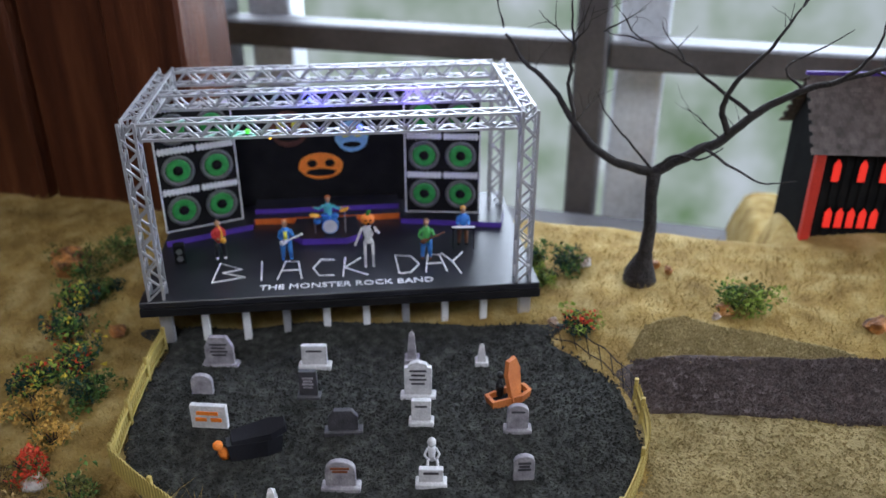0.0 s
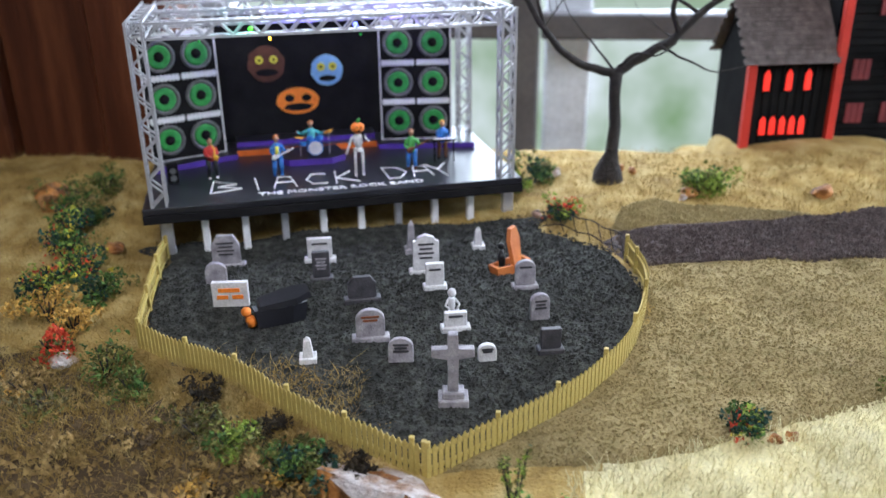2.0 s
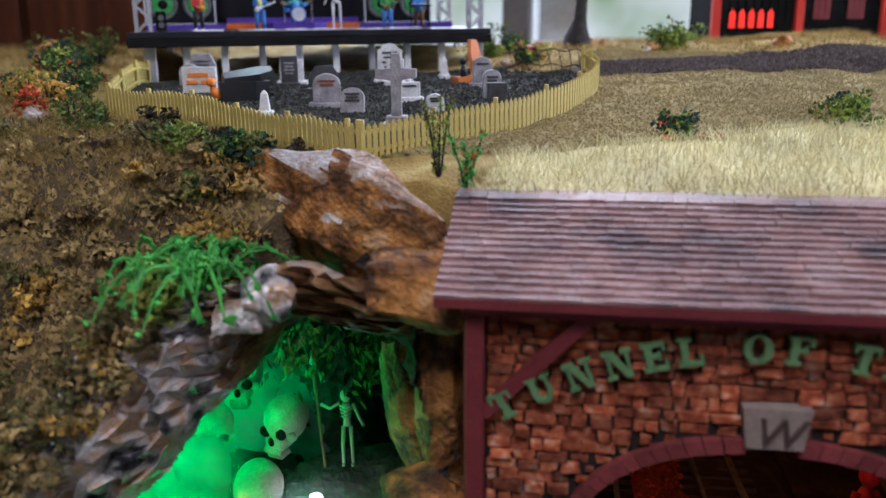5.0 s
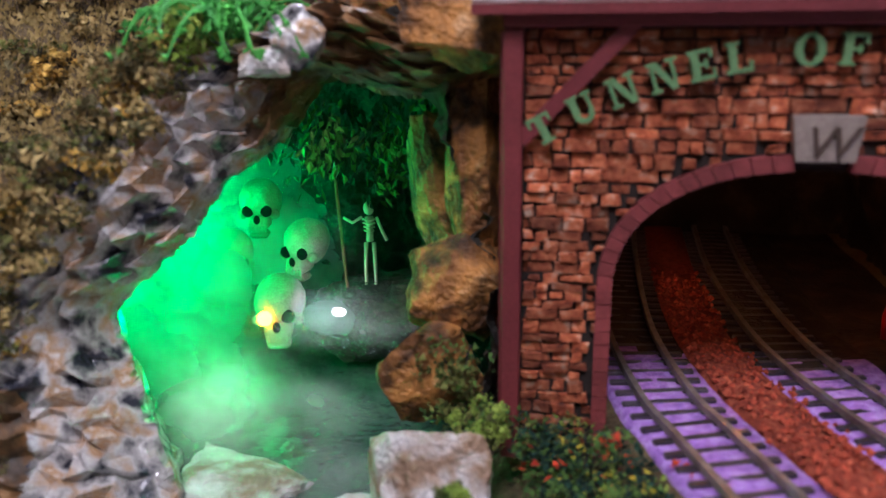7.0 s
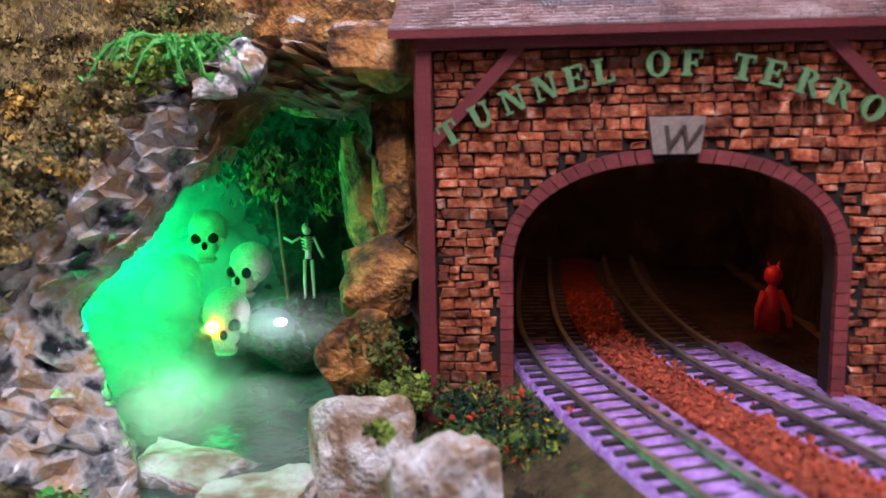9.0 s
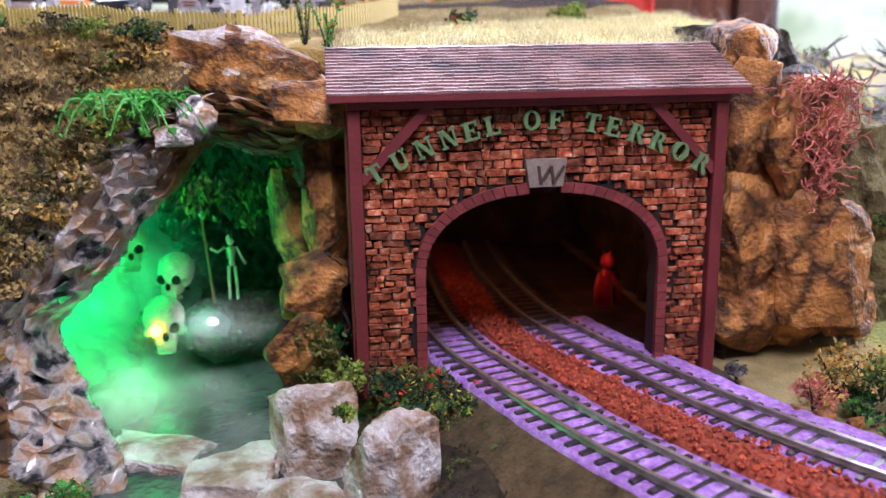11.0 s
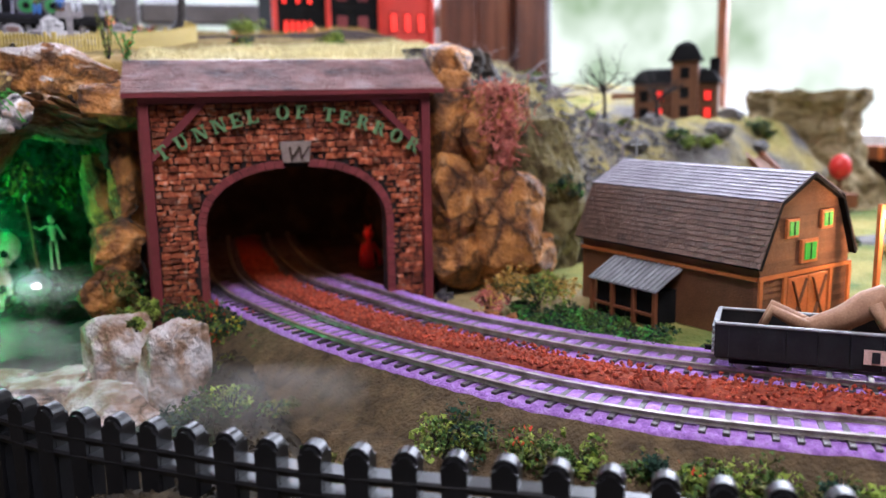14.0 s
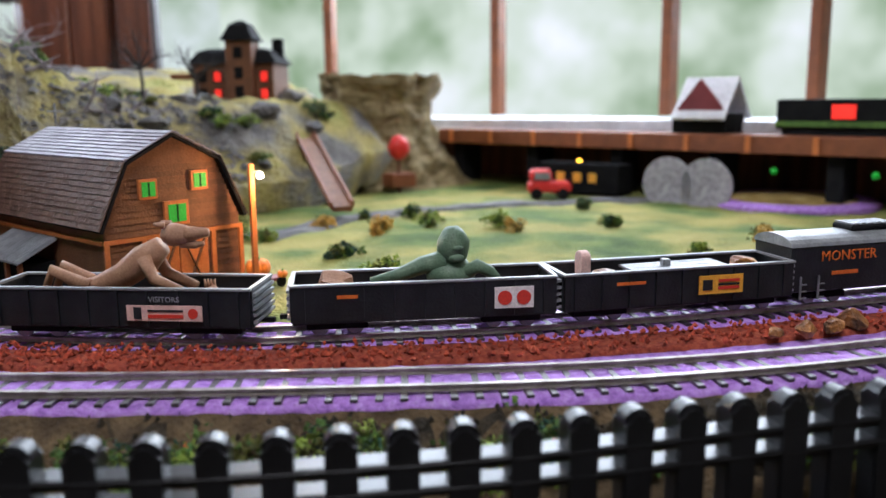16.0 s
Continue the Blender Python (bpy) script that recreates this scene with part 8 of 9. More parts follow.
def mansard(x0, y0, x1, y1, z0, z1, inset):
    bm = B()
    ov = 0.003
    a = [bm.verts.new(v) for v in ((x0 - ov, y0 - ov, z0), (x1 + ov, y0 - ov, z0), (x1 + ov, y1 + ov, z0), (x0 - ov, y1 + ov, z0))]
    i2 = inset * 0.6
    b = [bm.verts.new(v) for v in ((x0 + i2, y0 + i2, z0 + (z1 - z0) * 0.8), (x1 - i2, y0 + i2, z0 + (z1 - z0) * 0.8), (x1 - i2, y1 - i2, z0 + (z1 - z0) * 0.8), (x0 + i2, y1 - i2, z0 + (z1 - z0) * 0.8))]
    c = [bm.verts.new(v) for v in ((x0 + inset * 1.6, y0 + inset * 1.6, z1), (x1 - inset * 1.6, y0 + inset * 1.6, z1), (x1 - inset * 1.6, y1 - inset * 1.6, z1), (x0 + inset * 1.6, y1 - inset * 1.6, z1))]
    bm.faces.new(a[::-1])
    bm.faces.new(c)
    for r0, r1 in ((a, b), (b, c)):
        for k in range(4):
            bm.faces.new((r0[k], r0[(k + 1) % 4], r1[(k + 1) % 4], r1[k]))
    return bm


part("roof", mansard(-0.034, -0.020, 0.030, 0.026, 0.036, 0.050, 0.006), "house_black", man)
part("roof", mansard(-0.004, -0.030, 0.016, -0.008, 0.056, 0.074, 0.005), "house_black", man)
part("chimney", box(B(), (0.022, 0.008, 0.036), (0.030, 0.016, 0.060), bevel=0.0004), "house_black", man)
part("porch", box(B(), (-0.052, -0.020, 0.022), (-0.034, 0.006, 0.027), bevel=0.0004), "barn_wood", man)
for x, z in ((-0.026, 0.008), (-0.026, 0.024), (-0.014, 0.008), (-0.014, 0.024), (0.023, 0.008), (0.023, 0.024), (0.006, 0.010), (0.006, 0.027), (0.006, 0.045)):
    y = -0.0305 if x == 0.006 else -0.0205
    w = part("window", box(B(), (x - 0.0034, y - 0.0006, z - 0.0052), (x + 0.0034, y, z + 0.0052), bevel=0.0002), "house_black", man)
    part("pane", box(B(), (x - 0.0024, y - 0.0010, z - 0.0042), (x + 0.0024, y - 0.0007, z + 0.0042)), "glow_red" if x in (-0.014, 0.023) else "house_black", w, "pane")
for z in range(8):
    part("siding", box(B(), (-0.0346, -0.0206, 0.002 + z * 0.0042), (0.0306, -0.0202, 0.0026 + z * 0.0042)), "barn_wood", man)
# timber stair below it
st = thing("timber_slide", None, "weathered timber mine chute down the hillside", "chute")
ca, cb = Vector((0.484, 0.205, 0.067)), Vector((0.438, 0.021, 0.004))
part("chute", bar(B(), ca, cb, 0.014, 0.004), "barn_wood", st)
for dx in (-0.008, 0.008):
    part("side", bar(B(), ca + Vector((dx, 0, 0.003)), cb + Vector((dx, 0, 0.003)), 0.002, 0.005), "brown_trim", st)


# ---- bare trees ----
def branch(bm, p, d, L, r, depth, rnd, droop=0.0):
    pts, rad = [p.copy()], [r]
    n = 6
    for k in range(n):
        d = (d + Vector((rnd.gauss(0, 0.20), rnd.gauss(0, 0.20), rnd.gauss(0.02, 0.16) - droop))).normalized()
        pts.append(pts[-1] + d * L / n)
        rad.append(r * (1 - 0.72 * (k + 1) / n) * rnd.uniform(0.85, 1.2))
    tube(bm, pts, rad, 7 if depth > 1 else 5)
    if depth:
        for k in range(rnd.choice((2, 3))):
            i = rnd.randint(2, n - 1)
            e = (d + Vector((rnd.gauss(0, 0.75), rnd.gauss(0, 0.75), rnd.gauss(0.1, 0.55)))).normalized()
            branch(bm, pts[i], e, L * rnd.uniform(0.45, 0.75), rad[i] * 0.7, depth - 1, rnd, droop)


# the large bare tree beside the stage
TX, TY = 0.0245, 0.2830
tz = gnd(TX, TY)
tree = thing("bare_tree", pose(TX, TY, tz), "bare black twisted tree with a bulbous foot", "tree")
bm = B()
tube(bm, [(0.0005, 0, -0.003), (0, 0, 0.001), (0, 0, 0.006), (0.0005, 0, 0.011), (0.001, 0, 0.016), (0.0015, 0, 0.030), (0.0010, 0, 0.045), (0.0006, 0, 0.058)], [0.0085, 0.0080, 0.0074, 0.0052, 0.0034, 0.0030, 0.0028, 0.0034], 12)
for v in bm.verts:
    v.co += Vector((noise.noise(v.co * 300), noise.noise(v.co * 300 + Vector((5, 0, 0))), 0)) * 0.0008
part("trunk", bm, "bark", tree, smooth=True)
limbs = [
    ([(0, 0, 0.057), (-0.014, -0.003, 0.061), (-0.026, -0.006, 0.068), (-0.036, -0.008, 0.080), (-0.047, -0.010, 0.096), (-0.060, -0.012, 0.108), (-0.069, -0.012, 0.121)], 0.0024),
    ([(-0.036, -0.008, 0.080), (-0.040, -0.006, 0.096), (-0.0395, -0.006, 0.115), (-0.042, -0.006, 0.140)], 0.0011),
    ([(0.001, 0, 0.057), (0.014, 0.002, 0.066), (0.028, 0.004, 0.074), (0.042, 0.005, 0.088), (0.058, 0.006, 0.098), (0.080, 0.006, 0.106), (0.098, 0.006, 0.114)], 0.0028),
    ([(0.030, 0.004, 0.076), (0.026, 0.000, 0.090), (0.031, -0.003, 0.104), (0.040, -0.004, 0.116), (0.050, -0.004, 0.134)], 0.0016),
    ([(0.040, 0.005, 0.086), (0.026, 0.008, 0.094), (0.008, 0.010, 0.106), (-0.010, 0.010, 0.114), (-0.028, 0.010, 0.117)], 0.0010),
    ([(0.020, 0.002, 0.070), (0.032, -0.006, 0.066), (0.046, -0.009, 0.060), (0.060, -0.010, 0.063)], 0.0008),
    ([(0.072, 0.006, 0.103), (0.082, 0.004, 0.116), (0.084, 0.004, 0.134)], 0.0010),
    ([(0.058, 0.006, 0.098), (0.050, 0.010, 0.106), (0.064, 0.010, 0.116), (0.074, 0.010, 0.124)], 0.0007),
    ([(0, 0, 0.058), (-0.010, -0.004, 0.070), (-0.022, -0.006, 0.084), (-0.030, -0.006, 0.098)], 0.0007),
    ([(0.002, 0, 0.060), (0.010, -0.004, 0.068), (0.020, -0.005, 0.067), (0.030, -0.005, 0.074)], 0.0009),
    ([(0.084, 0.006, 0.108), (0.094, 0.008, 0.104), (0.100, 0.008, 0.099)], 0.0006),
]
for pts, r in limbs:
    line = spline(pts, 0.003)
    n = len(line)
    part("limb", tube(B(), [p + Vector((noise.noise(p * 200), 0, noise.noise(p * 200 + Vector((3, 3, 3))))) * 0.0009 for p in line], [r * (1 - 0.78 * i / n) for i in range(n)], 7), "bark", tree, smooth=True)
rnd = random.Random(5)
for pts, r in limbs[:5]:
    for k in range(3):
        p = Vector(pts[rnd.randint(2, len(pts) - 1)])
        bm = B()
        branch(bm, p, Vector((rnd.gauss(0, 0.7), rnd.gauss(0, 0.4), 0.6)).normalized(), 0.022, 0.0005, 1, rnd)
        part("twig", bm, "bark", tree)
for i, (x, y, h, m, lab) in enumerate([(0.3490, 0.1810, 0.058, "bark", "small bare dark tree on the grey hill"), (0.2850, 0.2700, 0.062, "grey_twig", "small frosted bare tree on the hill"), (0.385, 0.160, 0.046, "bark", "small bare dark tree by the mansion")]):
    rnd = random.Random(60 + i)
    t = thing("bare_tree", pose(x, y, gnd(x, y) - 0.002), lab, "tree", "small bare trees")
    part("trunk", tube(B(), [(0, 0, 0), (0.001, 0, h * 0.25), (0, 0.001, h * 0.5)], [0.0018, 0.0014, 0.0012], 7), m, t)
    bm = B()
    for k in range(7):
        branch(bm, Vector((0, 0, h * rnd.uniform(0.42, 0.5))), Vector((rnd.gauss(0, 1), rnd.gauss(0, 1), rnd.uniform(0.2, 1.2))).normalized(), h * 0.5, 0.0010, 2, rnd)
    part("crown", bm, m, t)

# ---- black house with red posts ----
hz = 0.1545
house = thing("black_house", pose(0.1050, 0.3490, hz, 0, 0, 11) @ Matrix.Scale(1.06, 4), "black timber house with red corner posts and red-lit windows", "house")
part("wall", box(B(), (0.0, 0.0, -0.02), (0.0480, 0.041, 0.0470)), "house_black", house)
part("gable", prism(B(), [(0.0, 0.0470), (0.041, 0.0470), (0.0205, 0.0770)], 0.0, 0.048, Matrix.Rotation(radians(90), 4, "Z") @ Matrix.Translation((0, -0.048, 0))), "house_black", house)
for s in (0, 1):
    bm = B()
    for i in range(14):
        y0, z0 = -0.005 + i * 0.00181, 0.0465 + i * 0.00224
        n = 20
        for k in range(n):
            x0 = -0.005 + 0.0530 * k / n + (0.0013 if i % 2 else 0)
            x1 = x0 + 0.0530 / n - 0.0001
            q = [(x0, y0, z0), (x1, y0, z0), (x1, y0 + 0.0022, z0 + 0.0026), (x0, y0 + 0.0022, z0 + 0.0026)]
            if s:
                q = [(x, 0.041 - y, z) for x, y, z in q]
            lo = [bm.verts.new(v) for v in q]
            hi = [bm.verts.new(Vector(v) + Vector((0, (-0.0006 if not s else 0.0006) * (1 if j < 2 else 0.3), 0.0003))) for j, v in enumerate(q)]
            bm.faces.new(hi)
            for j in range(4):
                bm.faces.new((lo[j], lo[(j + 1) % 4], hi[(j + 1) % 4], hi[j]))
    tagged(part("roof", bm, "house_roof", house), "scaled shingle roof", kind="stuff")
part("ridge", bar(B(), (-0.005, 0.0205, 0.0790), (0.048, 0.0205, 0.0790), 0.0016), "purple_paint", house)
for x in (-0.0012, 0.0470):
    part("corner_post", box(B(), (x, -0.0034, -0.01), (x + 0.0046, 0.0004, 0.047 if x < 0 else 0.170), bevel=0.0003), "bright_red", house, "bright red corner post")
for k in range(9):
    part("plank", box(B(), (0.0050 + k * 0.0046, -0.0009, 0.0), (0.0052 + k * 0.0046 + 0.003, -0.0001, 0.0465)), "house_black", house)


def lit(x, z, w, h, y, arch=True):
    o = [(x - w, z), (x + w, z), (x + w, z + h * 0.75)] + ([(x, z + h)] if arch else [(x + w, z + h), (x - w, z + h)]) + [(x - w, z + h * 0.75)]
    win = part("window", prism(B(), [(x + (a - x) * 1.3, z + h / 2 + (b - z - h / 2) * 1.15) for a, b in o], y - 0.0006, y), "house_black", house)
    part("pane", prism(B(), o, y - 0.0010, y - 0.0007), "glow_red", win, "pane lit red from inside")


for x in (0.0100, 0.0223, 0.0328):
    lit(x, 0.0320, 0.0017, 0.0115, -0.0010)
for k in range(5):
    lit(0.0107 + k * 0.0055, 0.0076, 0.0017, 0.0105, -0.0010)
# taller tower block and red wing
part("tower_wall", box(B(), (0.0482, 0.004, -0.02), (0.1000, 0.060, 0.200)), "house_black", house)
for k in range(40):
    part("clapboard", box(B(), (0.0505, 0.0026, k * 0.0042), (0.0998, 0.0038, k * 0.0042 + 0.0036)), "house_black", house)
for x, z in ((0.064, 0.012), (0.084, 0.012), (0.064, 0.036), (0.084, 0.036), (0.074, 0.07)):
    for dx in (-0.0034, 0, 0.0034):
        w = part("window", box(B(), (x + dx - 0.0014, 0.0018, z), (x + dx + 0.0014, 0.0026, z + 0.011)), "red_paint", house, "dim red window")
part("corner_post", box(B(), (0.0985, 0.000, -0.01), (0.1020, 0.0036, 0.170), bevel=0.0003), "bright_red", house)
part("wing_wall", box(B(), (0.1022, 0.000, -0.02), (0.1500, 0.050, 0.060)), "bright_red", house, "red boarded wing")
for k in range(11):
    part("plank", box(B(), (0.1030 + k * 0.0042, -0.0012, -0.01), (0.1030 + k * 0.0042 + 0.0034, -0.0001, 0.056)), "bright_red", house)
for k in range(3):
    lit(0.112 + k * 0.014, 0.010, 0.0028, 0.016, -0.0014, False)
part("wing_roof", prism(B(), [(-0.010, 0.052), (0.025, 0.085), (0.060, 0.052), (0.060, 0.049), (0.025, 0.081), (-0.010, 0.049)], 0.0980, 0.1540, Matrix.Rotation(radians(90), 4, "Z") @ Matrix.Diagonal((1, -1, 1, 1))), "grey_roof", house, "pale grey wing roof")
part("corner_post", box(B(), (0.1500, -0.003, -0.01), (0.1535, 0.0006, 0.052), bevel=0.0003), "bright_red", house)

# ---- far right of the layout ----
bm = B()


def mesa_fn(u, v):
    a = 2 * math.pi * u
    r = 0.054 + 0.008 * smooth(0.80, 0.93, v) + 0.085 * max(0, 0.70 - v) ** 1.7 * (1 + 0.5 * math.cos(a))
    r *= 1 + 0.08 * math.sin(a * 3 + 1) + 0.05 * math.sin(a * 7)
    return Vector((0.582 + r * math.cos(a), 0.215 + 0.62 * r * math.sin(a), -0.02 + 0.122 * v)), Vector((math.cos(a), math.sin(a), 0))


crumple(bm, mesa_fn, 110, 50, 0.0075, 34, 12.0)
bmesh.ops.create_circle(bm, cap_ends=True, radius=0.060, segments=40, matrix=Matrix.Translation((0.582, 0.215, 0.099)) @ Matrix.Diagonal((1, 0.62, 1, 1)))
tagged(mesh_ob("mesa", bm, "mesa"), "tall brown layered mesa with an overhanging rim", "rock formation")
sg2 = thing("red_sign", pose(0.561, 0.150, -0.017), "red round-topped signal box on a post", "signal")
part("post", tube(B(), [(0, 0, 0), (0, 0, 0.045)], 0.0015, 7), "barn_wood", sg2)
part("head", ball(B(), (0, 0, 0.053), 0.0105, 2, (1, 0.8, 1.1)), "red_plastic", sg2, "glossy red head", True)
part("platform", box(B(), (-0.012, -0.010, 0.018), (0.012, 0.010, 0.030), bevel=0.0005), "brown_trim", sg2)


def vehicle(m, label):
    t = thing("toy_car", m, label, "car")
    bm = box(B(), (-0.018, -0.010, 0.005), (0.018, 0.010, 0.014), bevel=0.002)
    part("body", bm, "red_plastic", t)
    part("cabin", box(B(), (-0.016, -0.009, 0.0142), (0.002, 0.009, 0.024), bevel=0.002), "red_plastic", t)
    part("window", box(B(), (-0.013, -0.0094, 0.0160), (0.000, 0.0094, 0.0220)), "steel_grey", t)
    for x in (-0.011, 0.011):
        for y in (-0.0106, 0.0090):
            bm = lathe(B(), [(0.0042, 0), (0.0046, 0.0004), (0.0046, 0.0014), (0.0042, 0.0018)], n=14)
            bm.transform(pose(x, y + 0.0018, 0.0046, 90, 0, 0))
            part("wheel", bm, "black_matt", t)
    return t


vehicle(pose(0.6410, 0.0380, lower_z(0.641, 0.038), 0, 0, -35), "small glossy red toy truck on the grass")
# viaduct with a station and carriages
VM = pose(0.668, 0.220, -0.029, 0, 0, 14.5) @ Matrix.Translation((-0.7225, -0.14, 0))
vi = thing("viaduct", VM, "long red-brown girder bridge carrying a track", "bridge")
part("girder", box(B(), (0.700, -0.60, 0.064), (0.745, 0.14, 0.078), bevel=0.0008), "brown_trim", vi)
for y in (0.120, 0.03, -0.06, -0.15, -0.24, -0.33, -0.42):
    part("pier", box(B(), (0.708, y - 0.006, -0.02), (0.738, y + 0.006, 0.0638), bevel=0.0006), "house_black", vi)
for y in range(14):
    part("rib", box(B(), (0.6985, 0.12 - y * 0.05, 0.0645), (0.6998, 0.124 - y * 0.05, 0.0775)), "orange_wood", vi)
sh = thing("station_house", VM @ pose(0.722, -0.138, 0.0785) @ Matrix.Scale(0.85, 4), "small dark station house with a pale lilac roof", "house")
part("wall", box(B(), (-0.020, -0.024, 0), (0.020, 0.030, 0.018), bevel=0.0004), "house_black", sh)
part("gable", prism(B(), [(-0.026, 0.018), (0.026, 0.018), (0, 0.050)], -0.026, -0.022, Matrix.Rotation(radians(90), 4, "Z") @ Matrix.Diagonal((1, -1, 1, 1)) @ Matrix.Identity(4)), "red_paint", sh)
part("roof", prism(B(), [(-0.032, 0.014), (0.0, 0.052), (0.032, 0.014), (0.030, 0.012), (0.0, 0.048), (-0.030, 0.012)], -0.026, 0.026, Matrix.Rotation(radians(0), 4, "Z")), "tomb_white", sh, "pale lilac roof")
for y in (-0.245, -0.355, -0.465):
    ca = thing("carriage", VM @ pose(0.722, y, 0.0785), "dark green railway carriage with red-lit window", "carriage", "carriages on the bridge")
    part("body", box(B(), (-0.014, -0.050, 0.004), (0.014, 0.050, 0.026), bevel=0.001), "house_black", ca)
    part("band", box(B(), (-0.0146, -0.050, 0.006), (-0.0141, 0.050, 0.010)), "leaf_green", ca)
    part("window", box(B(), (-0.0150, -0.006, 0.012), (-0.0141, 0.010, 0.022)), "glow_red", ca, "red-lit window")
    part("frame", box(B(), (-0.012, -0.046, 0.0), (0.012, 0.046, 0.0039)), "black_matt", ca)
for y, c in ((-0.20, "glow_green"), (-0.27, "glow_green"), (-0.03, "glow_amber")):
    gl = thing("signal_lamp", VM @ pose(0.697, y, 0.052), "small coloured lamp under the bridge", "lamp", "bridge lamps")
    part("lens", ball(B(), (0, 0, 0), 0.0028 if c == "glow_green" else 0.002, 2), c, gl)
# standing coach and big wheels under the bridge
co = thing("coach", VM @ pose(0.690, -0.035, 0.022, 0, 0, 0), "dark coach with amber windows under the bridge", "carriage")
part("body", box(B(), (-0.012, -0.045, 0.004), (0.012, 0.035, 0.030), bevel=0.001), "house_black", co)
for y in (-0.02, -0.005, 0.012):
    part("window", box(B(), (-0.0127, y - 0.004, 0.014), (-0.0121, y + 0.004, 0.022)), "label_yellow", co, "amber window")
for k, y in enumerate((-0.125, -0.157)):
    wh = thing("wagon_wheel", VM @ pose(0.676, y, 0.040), "large pale spoked wheel leaning on the bridge", "wheel", "spoked wheels")
    bm = lathe(B(), [(0.019, -0.001), (0.021, -0.001), (0.021, 0.001), (0.019, 0.001)], n=24)
    bm.transform(pose(0, 0, 0, 0, 90, 0))
    part("rim", bm, "tomb_grey", wh)
    for a in range(6):
        part("spoke", bar(B(), (0, 0, 0), (0, 0.0195 * math.cos(a * 1.047), 0.0195 * math.sin(a * 1.047)), 0.0012), "tomb_grey", wh)
# road, purple round platform, patches and shrubs on the plain
bm = sweep(B(), spline([(0.36, -0.02, 0), (0.46, 0.03, 0), (0.58, 0.02, 0), (0.70, -0.03, 0), (0.85, -0.14, 0)], 0.01), [(0.014, -0.004), (0.011, 0.0012), (-0.011, 0.0012), (-0.014, -0.004)])
for v in bm.verts:
    v.co.z += lower_z(v.co.x, v.co.y) + 0.0006
solo("road", bm, "rock_grey", kind="structure", smooth=True)
pp = thing("round_platform", pose(0.760, -0.110, -0.006), "round platform with a purple rim and yellow turf", "platform")
part("rim", lathe(B(), [(0.060, -0.02), (0.064, -0.01), (0.064, 0.004), (0.060, 0.006), (0.048, 0.006)], n=40), "purple_ballast", pp)
part("turf", lathe(B(), [(0.0478, 0.0), (0.0478, 0.0065), (0.02, 0.0085), (0.002, 0.009)], n=32), "dry_grass", pp)
rnd = random.Random(12)
for i in range(20):
    x, y = rnd.uniform(0.34, 0.62), rnd.uniform(-0.22, 0.06)
    mix, lab = [(LIME, "small light green shrub on the plain"), (GREENS, "small dark green shrub on the plain"), (GOLD, "small golden shrub on the plain")][i % 3]
    bush(x, y, lower_z(x, y), rnd.uniform(0.004, 0.010), mix, lab, 400 + i, 0.0011, 0.8, 260)
for i in range(16):
    x, y = rnd.uniform(0.26, 0.50), rnd.uniform(0.10, 0.24)
    if y < front_y(x) + 0.01:
        continue
    mix, lab = [(LIME, "lime shrub on the hillside"), (GREENS, "dark shrub on the hillside"), (OLIVE, "olive shrub on the hillside")][i % 3]
    bush(x, y, gnd(x, y), rnd.uniform(0.005, 0.011), mix, lab, 440 + i, 0.0012, 0.7, 240)
for i in range(22):
    x, y = rnd.uniform(0.25, 0.50), rnd.uniform(0.06, 0.20)
    if y < front_y(x) - 0.02:
        continue
    s = rnd.uniform(0.007, 0.018)
    boulder("rock", (x, y, gnd(x, y) + s * 0.1), (s, s * 0.8, s * 0.6), 160 + i, "rock_grey", "grey jagged rock on the hillside", rnd.uniform(0, 360), 0, 3)

# ---- black picket fence along the front edge ----
front = spline([(-0.20, -0.085, 0), (-0.12, -0.103, 0), (-0.073, -0.122, 0), (-0.045, -0.145, 0), (-0.025, -0.166, 0), (0.009, -0.193, 0), (0.032, -0.211, 0), (0.055, -0.227, 0), (0.079, -0.241, 0), (0.104, -0.256, 0), (0.126, -0.271, 0), (0.151, -0.287, 0), (0.194, -0.312, 0), (0.221, -0.328, 0), (0.246, -0.341, 0), (0.271, -0.353, 0), (0.295, -0.364, 0), (0.338, -0.380, 0), (0.361, -0.389, 0), (0.50, -0.438, 0), (0.62, -0.475, 0)], 0.0132)
bf = thing("black_fence", None, "glossy black plastic picket fence along the layout's edge", "fence")
TOP = 0.0105
for h in (TOP - 0.0088, TOP - 0.0146):
    part("rail", sweep(B(), [p + Vector((0, 0, h)) for p in front], [(0.0030, -0.0012), (0.0036, 0.0004), (0.0030, 0.0012), (-0.0030, 0.0012), (-0.0036, 0.0004), (-0.0030, -0.0012), (0.0030, -0.0012)]), "fence_black", bf)
base = None
for i, p in enumerate(front[:-1]):
    d = front[i + 1] - p
    if base is None:
        arch = [(0.0035 * math.cos(k * math.pi / 10), TOP - 0.0035 + 0.0035 * math.sin(k * math.pi / 10)) for k in range(11)]
        bm = prism(B(), [(-0.0035, -0.045), (0.0035, -0.045)] + arch, -0.0034, 0.0034)
        bmesh.ops.bevel(bm, geom=[e for e in bm.edges if abs(e.verts[0].co.y - e.verts[1].co.y) < 1e-6 and max(v.co.z for v in e.verts) > -0.04], offset=0.0012, segments=2, affect="EDGES")
        base = mesh_ob("picket", bm, "fence_black")
        ob = base
    else:
        ob = new("picket", base.data)
    ob.parent = bf
    ob.matrix_basis = Matrix.Translation(p) @ pose(0, 0, 0, 0, 0, math.degrees(math.atan2(d.y, d.x)))
rnd = random.Random(91)
edge = [p for p in offset(LINE1, 0.031) if 0.10 < p.x < 0.62]
